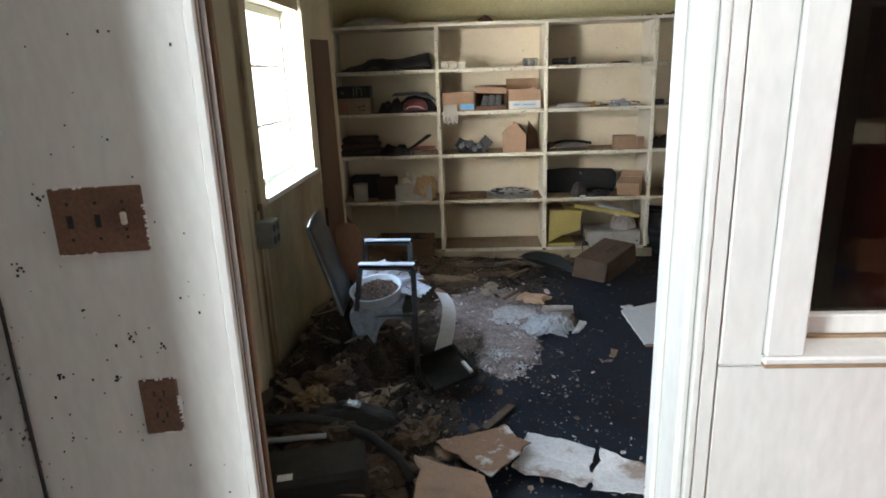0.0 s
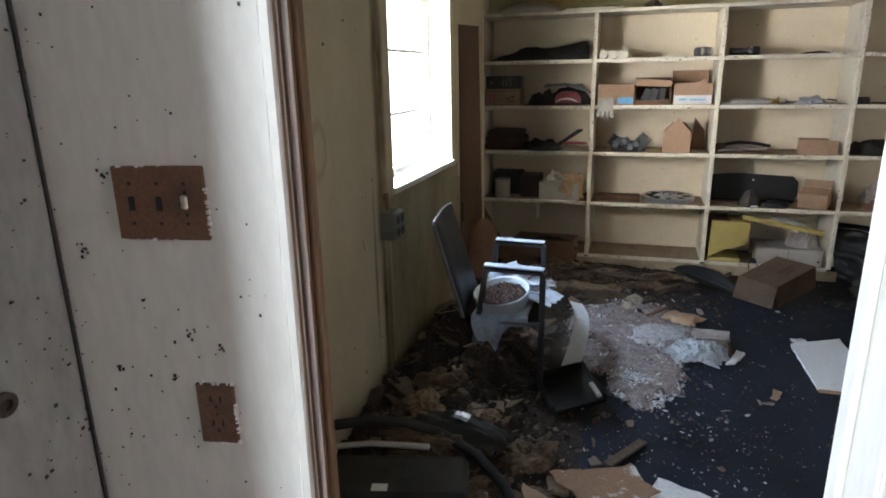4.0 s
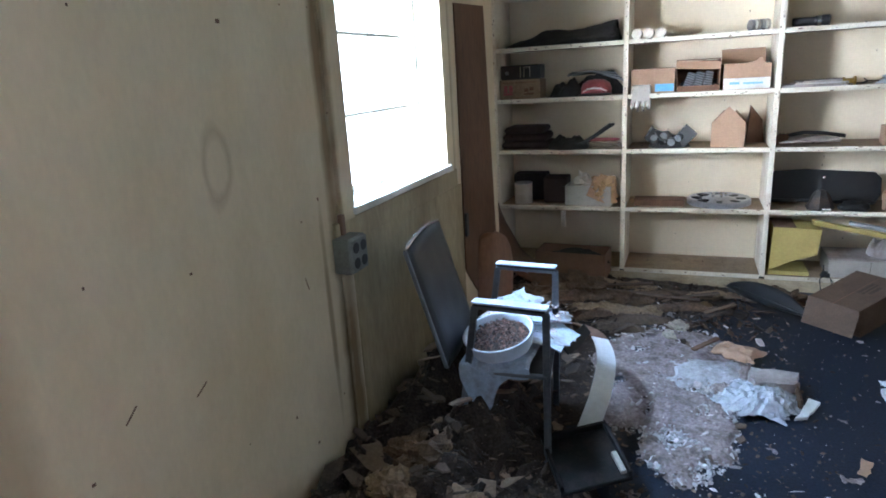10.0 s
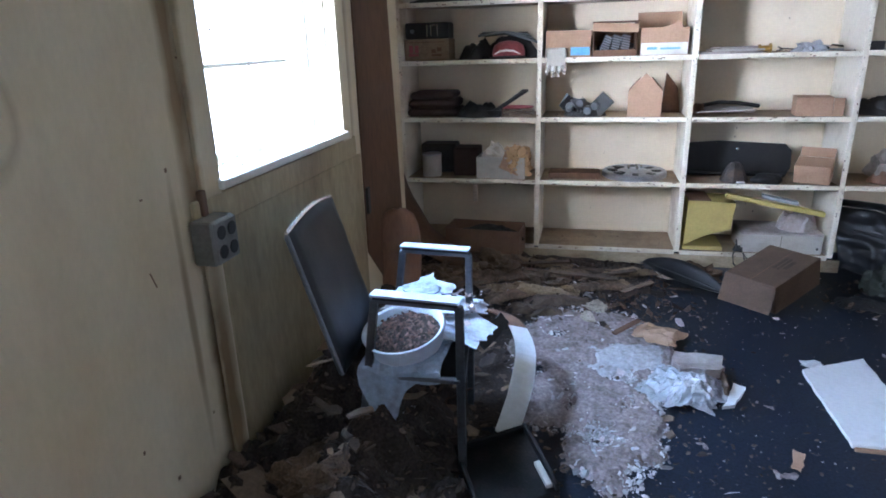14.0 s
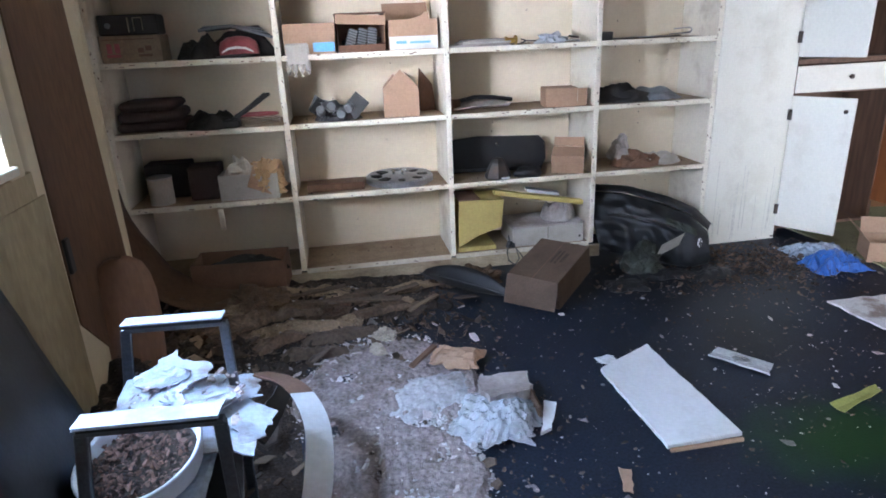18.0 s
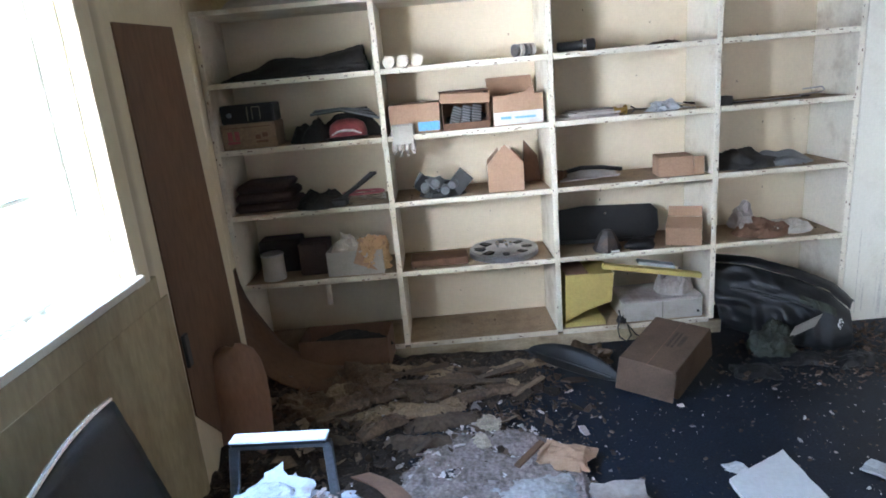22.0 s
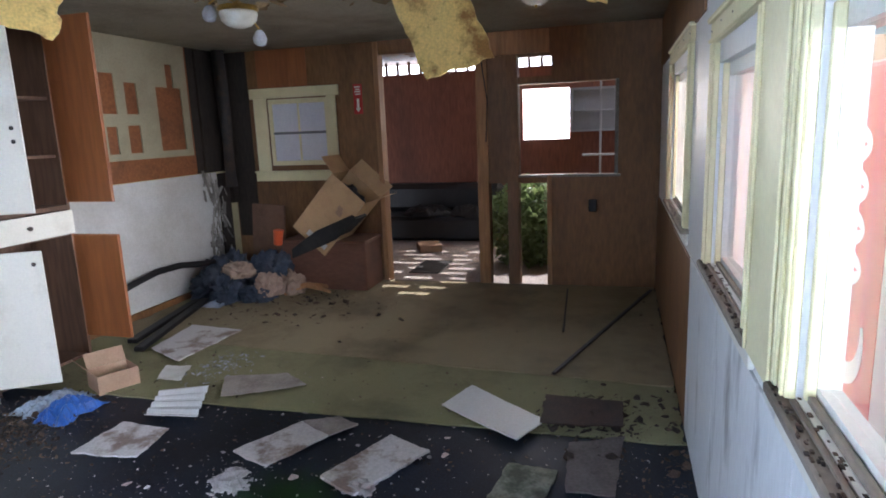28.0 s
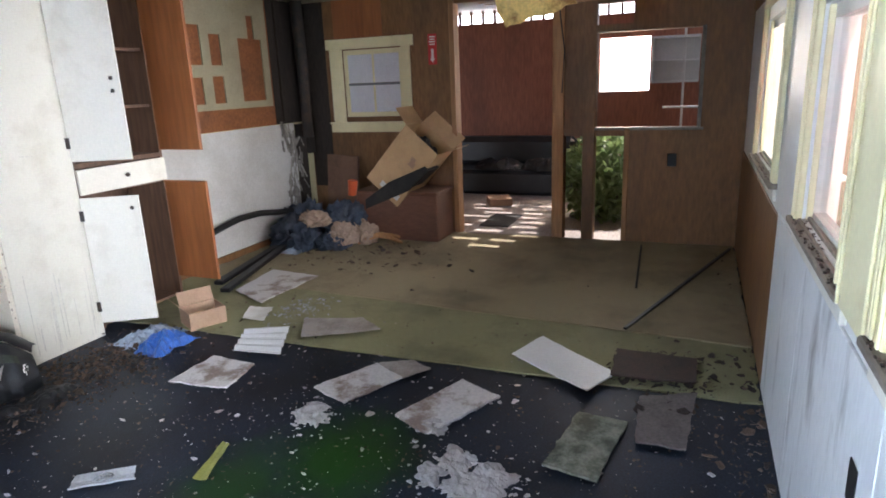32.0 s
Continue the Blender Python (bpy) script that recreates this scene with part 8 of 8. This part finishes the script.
for k, (x, y, z, rx, ry, rz, mt) in enumerate(((-0.02, 0.16, 0.0, 0.34, 0.30, 0.36, "denim"), (-0.30, 0.24, 0.0, 0.20, 0.20, 0.26, "denim"), (-0.34, -0.02, 0.0, 0.18, 0.24, 0.22, "denim"), (0.04, -0.26, 0.10, 0.24, 0.26, 0.28, "denim"), (-0.30, -0.30, 0.0, 0.16, 0.20, 0.14, "denim"))):
    part("bag", wad(rx, ry, rz, 201 + k, 5, 2.8, 0.55), mt, t, smooth=True).matrix_basis = pose(x, y, z, 0, 0, 50 * k)
for k, (x, y, z, rx, ry, rz) in enumerate(((-0.20, -0.06, 0.22, 0.17, 0.20, 0.13), (-0.28, -0.40, 0.06, 0.13, 0.16, 0.18), (0.0, -0.52, 0.0, 0.16, 0.14, 0.22))):
    part("garment", wad(rx, ry, rz, 211 + k, 5, 2.6, 0.5), "tan_cloth", t, smooth=True).matrix_basis = pose(x, y, z, 0, 0, 30 * k)
part("film", crumpled([(-0.14, -0.10), (0.12, -0.10), (0.14, 0.10), (-0.12, 0.10)], 0.0, 0.06, 209, 18, 12), "film_blue", t).matrix_basis = pose(-0.52, 0.02, 0.0)
t = thing("splayed_branch", pose(6.85, 3.25, 0.012), "splayed brown wooden sticks on the carpet", "wood")
for a, l in ((15, 0.34), (60, 0.3), (-35, 0.3), (120, 0.22), (-80, 0.26)):
    part("stick", tube([(0, 0, 0.10), (l * 0.5 * math.cos(radians(a)), l * 0.5 * math.sin(radians(a)), 0.07), (l * math.cos(radians(a)), l * math.sin(radians(a)), 0.022)], [0.028, 0.024, 0.016], 8), "raw_wood", t)
# big carton tipped against the end wall on a dark chest
t = thing("brown_chest", pose(7.25, 3.25, 0.013), "low dark brown chest under the tipped carton", "chest")
part("body", boxes((-0.20, 0.26, -0.60, 0.35, 0.0, 0.50), bevel=0.01), "chest_brown", t)
part("lid", boxes((-0.21, 0.27, -0.61, 0.36, 0.501, 0.53), bevel=0.006), "chest_brown", t)
c = carton("large brown carton tipped over with open flaps", pose(7.02, 3.29, 0.56, 0, 0, 0) @ pose(0, 0, 0, 42, 0, 0) @ pose(0, -0.26, 0, 0, 0, 0), 0.42, 0.46, 0.74, "card_tan", (("s", 30), ("n", 75), ("e", 40)), closed=False, tape=False)
part("flap", boxes((-0.008, -0.003, 0.05, 0.42, 0.50, 0.74), bevel=0.001), "card_tan", c, "front flap folded down over the side")
part("torn_spot", boxes((-0.0095, -0.0085, 0.14, 0.20, 0.50, 0.54), (-0.0016, -0.0004, 0.12, 0.19, 0.44, 0.497)), "card", c, "torn tape mark")
part("contents", cloth(0.38, 0.42, 0.12, 207, 14, 8), "black", c).matrix_basis = pose(0.21, 0.23, 0.60)
part("patch", boxes((-0.004, -0.0018, 0.04, 0.30, 0.05, 0.11)), "paper", c)
solid("orange_cup", lathe([(0.035, 0), (0.045, 0.005), (0.055, 0.16), (0.05, 0.165), (0.03, 0.16)], 16), "orange_plastic", "orange plastic container in the heap", "container", pose(7.0, 3.62, 0.50, 8, 0, 0))
solid("dark_wedge", prism([(0, 0), (0.5, 0.2), (0.75, 0.42), (0.70, 0.46), (0.3, 0.30), (0.0, 0.10)], 0.30), "rubber", "dark curved plastic shell beside the carton", "scrap", pose(6.98, 3.45, 0.36, 0, 0, -90))
solid("leaning_panel", sheet([(-0.20, -0.02), (0.20, -0.02), (0.20, 0.02), (-0.20, 0.02)], 0, 0.86, 4, 0.01, 3), "card_dark", "brown fibreboard piece leaning on the end wall", "board", pose(7.44, 4.02, 0.013, 0, -4, 90))
stuff("corner_dirt", chips(500, lambda q: (6.5 + q.gauss(0, 0.4), 3.4 + q.gauss(0, 0.5), 0.014), (0.006, 0.04), 31, 0.3, 35), "litter", "brown dirt and leaves on the carpet before the heap")

# ---- under the ceiling ----
def bowl_lamp(x, y):
    t = thing("ceiling_lamp", pose(x, y, CEIL), "old brass ceiling lamp with milky glass bowl and shades", "lamp", "ceiling lamps")
    part("canopy", lathe([(0.02, -0.03), (0.055, -0.022), (0.065, -0.004)], 24), "brass", t)
    part("stem", tube([(0, 0, -0.02), (0, 0, -0.125)], 0.011, 10), "brass", t)
    part("collar", lathe([(0.012, -0.085), (0.030, -0.095), (0.014, -0.108)], 16), "brass", t)
    part("ring", lathe([(0.085, -0.118), (0.122, -0.122), (0.126, -0.138), (0.116, -0.150), (0.108, -0.151)], 28), "brass", t, "shiny brass ring")
    for k in range(8):
        a = math.pi / 4 * k
        part("arm", tube([(0.01 * math.cos(a), 0.01 * math.sin(a), -0.10), (0.06 * math.cos(a), 0.06 * math.sin(a), -0.112), (0.118 * math.cos(a), 0.118 * math.sin(a), -0.122)], 0.004, 6), "brass", t)
    part("bowl", lathe([(0.113, -0.151), (0.118, -0.168), (0.108, -0.205), (0.075, -0.235), (0.03, -0.25), (0.004, -0.252)], 28), "milk_glass", t, "milky glass bowl", smooth=True)
    for px, py, pz in ((-0.03, 0.185, -0.15), (0.16, -0.04, -0.29)):
        sh = part("glass_shade", lathe([(0.012, 0.05), (0.030, 0.035), (0.046, 0.0), (0.040, -0.035), (0.026, -0.05)], 16, m=pose(px, py, pz, 12, -8)), "film", t, "small frosted glass shade", smooth=True)
        part("shade_arm", tube([(0.10 * px, 0.10 * py, -0.09), (px * 0.6, py * 0.6, min(-0.05, pz + 0.12)), (px, py, pz + 0.055)], 0.005, 6), "brass", t)


def dome_lamp(x, y):
    t = thing("ceiling_lamp", pose(x, y, CEIL), "small ceiling lamp with a brass ring and milky glass dome", "lamp", "ceiling lamps")
    part("ring", lathe([(0.09, -0.003), (0.125, -0.006), (0.128, -0.02), (0.118, -0.035), (0.10, -0.036)], 28), "brass", t)
    part("dome", lathe([(0.108, -0.037), (0.112, -0.055), (0.10, -0.095), (0.06, -0.125), (0.01, -0.133)], 28), "milk_glass", t, "milky glass dome", smooth=True)
    part("finial", lathe([(0.008, -0.134), (0.010, -0.142), (0.003, -0.152)], 10), "brass", t)


bowl_lamp(4.85, 2.45)
dome_lamp(5.62, 0.70)


def hanging_tile(label, m, w, h, seed, material="fibre_tile", rough=0.02):
    bm = sheet([(-w / 2, 0), (w / 2, 0), (w / 2, h), (-w / 2, h)], 0, 0.014, 10, rough, seed, 0.018)
    return solid("hanging_ceiling_tile", bm, material, label, "ceiling tile", m)


UPRIGHT = Matrix(((0, 0, 1, 4.92), (1, 0, 0, 0), (0, 1, 0, 0), (0, 0, 0, 1)))
solid("hanging_ceiling_tile", sheet([(0.86, 2.03), (1.275, 1.94), (1.52, 2.552), (1.06, 2.552)], 0.0, 0.014, 14, 0.02, 3, 0.012), "fibre_tile", "stained yellow ceiling tile hanging down by one edge", "ceiling tile", UPRIGHT)
hanging_tile("pale ceiling tile dangling beside the cabinet", pose(3.95, 3.02, CEIL - 0.02, -66, 14, -35), 0.30, 0.34, 4, "fibre_tile", 0.012)
hanging_tile("brown torn tile scrap hanging from the ceiling", pose(3.15, 3.72, CEIL - 0.01, -70, 0, -20), 0.26, 0.20, 5, "card")
hanging_tile("small yellow scrap of ceiling tile hanging down", pose(5.0, 0.30, CEIL - 0.01, -82, 10, -80), 0.22, 0.24, 6)
hanging_tile("brown soaked tile scrap hanging down", pose(3.55, 3.25, CEIL - 0.01, -30, 0, 10), 0.5, 0.22, 7, "card_dark")
for k, (x, y, a) in enumerate(((1.02, 3.3, 20), (1.15, 3.42, -50), (1.82, 3.3, 10), (2.02, 3.38, 70))):
    hanging_tile("brown shred of soaked ceiling board hanging down", pose(x, y, CEIL - 0.004, -66 + 12 * k, 8, a), 0.16, 0.15 + 0.02 * k, 8 + k, "card_dark", 0.04)
for k, pts in enumerate((((3.0, 3.62, CEIL), (3.15, 3.6, 2.44), (3.35, 3.5, 2.40), (3.5, 3.45, CEIL)), ((3.6, 3.1, CEIL), (3.72, 3.05, 2.42), (3.86, 3.0, 2.46), (3.9, 2.95, CEIL)), ((7.45, 1.5, CEIL), (7.44, 1.46, 2.2), (7.45, 1.42, 1.9), (7.44, 1.44, 1.5)))):
    solid("loose_cable", tube(pts, 0.006, 6), "black", "loose dark cable hanging from the ceiling", "cable")
stuff("ceiling_shreds", chips(260, lambda q: (q.uniform(2.9, 4.3), q.uniform(2.6, 3.7), CEIL - 0.03 - 0.08 * q.random() ** 2), (0.03, 0.13), 33, 0.1, 70), "insulation_bits", "torn insulation and tile shreds hanging from the ceiling")
stuff("ceiling_shreds", chips(90, lambda q: (q.uniform(4.7, 5.4), q.uniform(0.6, 2.9), CEIL - 0.02 - 0.05 * q.random() ** 2), (0.03, 0.11), 34, 0.1, 70), "insulation_bits", "torn tile shreds hanging from the ceiling")

stuff("ceiling_shreds", chips(110, lambda q: (q.choice((1.05, 1.1, 1.85, 2.0)) + q.gauss(0, 0.10), 3.35 + q.gauss(0, 0.12), CEIL - 0.02 - 0.10 * q.random() ** 2), (0.02, 0.09), 37, 0.15, 70), "insulation_bits", "brown insulation shreds hanging from the ceiling before the shelving")

# ---- drinks machines in the porch, behind the windows ----
def swirl(bm, x, z, s, arcs):
    for cz, r, a0, a1 in arcs:
        prev = None
        for k in range(25):
            a = radians(a0 + (a1 - a0) * k / 24 + 90)
            wdt = 0.030 * (0.35 + math.sin(math.pi * k / 24)) * s
            row = [bm.verts.new((x + (r + e) * s * math.cos(a), 0.0025, z + cz + (r + e) * s * math.sin(a) * 1.15)) for e in (-wdt, wdt)]
            row += [bm.verts.new((row[1].co.x, 0.0008, row[1].co.z)), bm.verts.new((row[0].co.x, 0.0008, row[0].co.z))]
            if prev:
                for i in range(4):
                    bm.faces.new((prev[i], prev[(i + 1) % 4], row[(i + 1) % 4], row[i]))
            prev = row


def ribbon(bm, path, widths):
    prev = None
    for k, (x, z) in enumerate(path):
        a, b = path[max(0, k - 1)], path[min(len(path) - 1, k + 1)]
        n = Vector((b[1] - a[1], 0, a[0] - b[0])).normalized() * widths[k]
        row = [bm.verts.new((x + e * n.x, y, z + e * n.z)) for e, y in ((-1, 0.0025), (1, 0.0025), (1, 0.0008), (-1, 0.0008))]
        if prev:
            for i in range(4):
                bm.faces.new((prev[i], prev[(i + 1) % 4], row[(i + 1) % 4], row[i]))
        prev = row


def drinks_machine(x0, label, stripe):
    t = thing("drinks_machine", pose(x0, -0.76, -0.006), label, "vending machine", "drinks machines")
    part("cabinet", boxes((0.0, 0.90, -0.72, -0.02, 0.06, 1.85), bevel=0.012), "red", t)
    part("foot", boxes((0.03, 0.87, -0.68, -0.06, 0.0, 0.0595)), "black", t)
    if stripe:
        part("edge", boxes((0.008, 0.05, -0.0195, 0.003, 0.08, 1.83), bevel=0.004), "black", t)
        part("stripe", boxes((0.052, 0.215, -0.0195, 0.002, 0.08, 1.83), bevel=0.004), "sign_white", t, "white vertical stripe")
        part("front_panel", boxes((0.218, 0.89, -0.0195, 0.0, 0.08, 1.83), bevel=0.006), "red", t)
        bm = bmesh.new()
        swirl(bm, 0.50, 1.25, 1.0, ((-0.47, 0.15, 70, 300),))
        wave = [(0.50 + 0.07 * math.sin(k * 0.42), 0.92 + 0.011 * k) for k in range(66)]
        ribbon(bm, wave, [0.010 + 0.016 * abs(math.cos(k * 0.42)) for k in range(66)])
        part("swirl", bm, "sign_white", t, "white curved lettering shape")
        return t
    part("front_panel", boxes((0.02, 0.80, -0.0195, 0.0, 0.82, 1.83), bevel=0.006), "red", t)
    part("front_panel", boxes((0.02, 0.80, -0.0195, 0.0, 0.08, 0.625), bevel=0.006), "red", t)
    part("edge", boxes((0.803, 0.89, -0.0195, 0.003, 0.08, 1.83), bevel=0.004), "black", t)
    c = part("control_strip", boxes((0.02, 0.80, -0.0195, -0.002, 0.63, 0.815), bevel=0.004), "black", t, "black strip with coin slot")
    part("coin_slot", boxes((0.62, 0.67, -0.0015, 0.004, 0.68, 0.78), bevel=0.003), "steel", c)
    part("price_window", boxes((0.30, 0.46, -0.0015, 0.002, 0.67, 0.77), bevel=0.003), "grey_plastic", c)
    bm = bmesh.new()
    swirl(bm, 0.40, 1.22, 1.0, ((-0.10, 0.22, 35, 325), (0.32, 0.14, 30, 330)))
    part("swirl", bm, "sign_white", t, "white curved lettering shape")
    d = bpy.data.curves.new("word", "FONT")
    d.body, d.size, d.extrude = "Enjoy", 0.10, 0.0006
    tx = new("word", d)
    me = bpy.data.meshes.new_from_object(tx)
    bpy.data.objects.remove(tx)
    w = new("word", me)
    w.data.materials.append(M["sign_white"])
    w.parent = t
    w.matrix_basis = Matrix(((0, 1, 0, 0.68), (0, 0, 1, 0.002), (1, 0, 0, 1.12), (0, 0, 0, 1)))
    return t


drinks_machine(2.64, "red drinks machine with white swirls and a black control strip", False)
drinks_machine(3.545, "second red drinks machine with a white stripe beside the first", True)

# ---- end room seen through the doorway ----
structure("ceiling_end_room", boxes((7.68, 7.9, -1.3, 5.3, 2.70, 2.74)), "brown_wall")
roof = tagged(new("roof_end_room"), "old plank roof with gaps that let sunlight through", "roof", kind="structure")
rnd = random.Random(44)
for k in range(15):
    x = 7.902 + k * 0.245
    for y0, y1 in ((-1.3, -0.4), (1.0, 5.3)) if 8.55 < x < 9.9 else ((-1.3, 2.0), (2.002, 5.3)):
        part("plank", boxes((x, x + 0.142, y0, y1, 2.70, 2.73)), "brown_wall", roof)
        y = y0
        while y < y1:
            l = min(y1 - y, rnd.uniform(0.10, 0.5))
            part("batten", boxes((x + 0.1425, x + 0.2445, y + 0.001, y + l - 0.001, 2.70, 2.725)), "brown_wall", roof)
            y += l + (rnd.uniform(0.18, 0.40) if 0.7 < y < 2.9 and x < 10.2 else 0.0)
t = thing("dark_sofa", pose(10.3, 2.75, 0.0), "dark slumped sofa against the red back wall", "sofa")
part("seat", boxes((-0.35, 0.45, -0.9, 1.0, 0.0, 0.36), bevel=0.05), "vinyl", t)
part("back", boxes((0.2, 0.5, -0.9, 1.0, 0.36, 0.80), bevel=0.08), "vinyl", t)
part("cushion", cloth(0.6, 0.8, 0.2, 301, 16, 4), "vinyl", t).matrix_basis = pose(-0.05, 0.2, 0.36)
part("cushion", cloth(0.6, 0.7, 0.24, 302, 16, 4), "rubber", t).matrix_basis = pose(-0.05, -0.5, 0.36)
carton("brown carton lying on the sunlit floor", pose(9.2, 2.45, 0.0, 0, 0, 25), 0.4, 0.3, 0.09, "card", closed=True)
solid("door_mat", boxes((7.95, 8.6, 2.15, 2.5, 0.0, 0.012), bevel=0.003), "rubber", "dark mat on the end room floor", "mat")
t = thing("wall_cupboard", pose(10.75, 0.62, 1.52), "pale open wall cupboard with shelves behind the inner window", "cupboard")
part("box", boxes((-0.15, 0.15, -0.4, 0.22, 0.0, 0.02), (-0.15, 0.15, -0.4, 0.22, 0.6, 0.62), (-0.15, 0.15, -0.4, -0.38, 0.02, 0.6), (-0.15, 0.15, 0.2, 0.22, 0.02, 0.6), (0.13, 0.15, -0.38, 0.2, 0.02, 0.6)), "paper_white", t)
part("shelf", boxes((-0.14, 0.13, -0.38, 0.2, 0.3, 0.32)), "paper_white", t)
for y in (-0.7, 0.36):
    solid("shelf_post", boxes((8.9, 8.93, y, y + 0.025, 0, 2.2), bevel=0.004), "paper_white", "pale upright of an open rack", "rack")
structure("trim_end_rail", boxes((8.875, 8.899, -0.9, 0.58, 1.26, 1.285), bevel=0.004), "paper_white")
# bright foliage outside the gap in the end wall and beyond the openings
lt = M["leaf"].node_tree
tr, mx = lt.nodes.new("ShaderNodeBsdfTranslucent"), lt.nodes.new("ShaderNodeMixShader")
tr.inputs["Color"].default_value = (0.30, 0.40, 0.14, 1)
lt.links.new(lt.nodes["Principled BSDF"].outputs[0], mx.inputs[1])
lt.links.new(tr.outputs[0], mx.inputs[2])
mx.inputs[0].default_value = 0.45
lt.links.new(mx.outputs[0], lt.nodes["Material Output"].inputs[0])


def foliage(name, x, y, z, r, n, seed):
    q = random.Random(seed)
    t = thing(name, pose(x, y, -0.18), "leafy bush growing outside the broken wall", "bush", "bushes")
    for k in range(4):
        a = q.uniform(0, 6.3)
        part("stem", tube([(0, 0, 0), (0.2 * math.cos(a), 0.2 * math.sin(a), z * 0.6), (0.5 * r * math.cos(a), 0.5 * r * math.sin(a), z)], [0.03, 0.02, 0.008], 6), "bark", t)
    verts, faces = [], []
    for k in range(n):
        d = Vector((q.gauss(0, 1), q.gauss(0, 1), q.gauss(0, 1))).normalized() * r * q.random() ** 0.4
        d.z *= z / r * 0.62
        c = d + Vector((0, 0, z * 0.63))
        m = pose(*c, q.uniform(-60, 60), q.uniform(-60, 60), q.uniform(0, 360))
        s = q.uniform(0.03, 0.07)
        i = len(verts)
        verts += [tuple(m @ Vector(p)) for p in ((-s, 0, 0), (0, -s * 0.45, s * 0.1), (s, 0, 0), (0, s * 0.45, s * 0.1))]
        faces.append((i, i + 1, i + 2, i + 3))
    me = bpy.data.meshes.new("crown")
    me.from_pydata(verts, [], faces)
    ob = new("crown", me)
    ob.data.materials.append(M["leaf"])
    ob.parent = t
    return t


foliage("bush", 8.72, 1.16, 1.0, 0.56, 4200, 1)
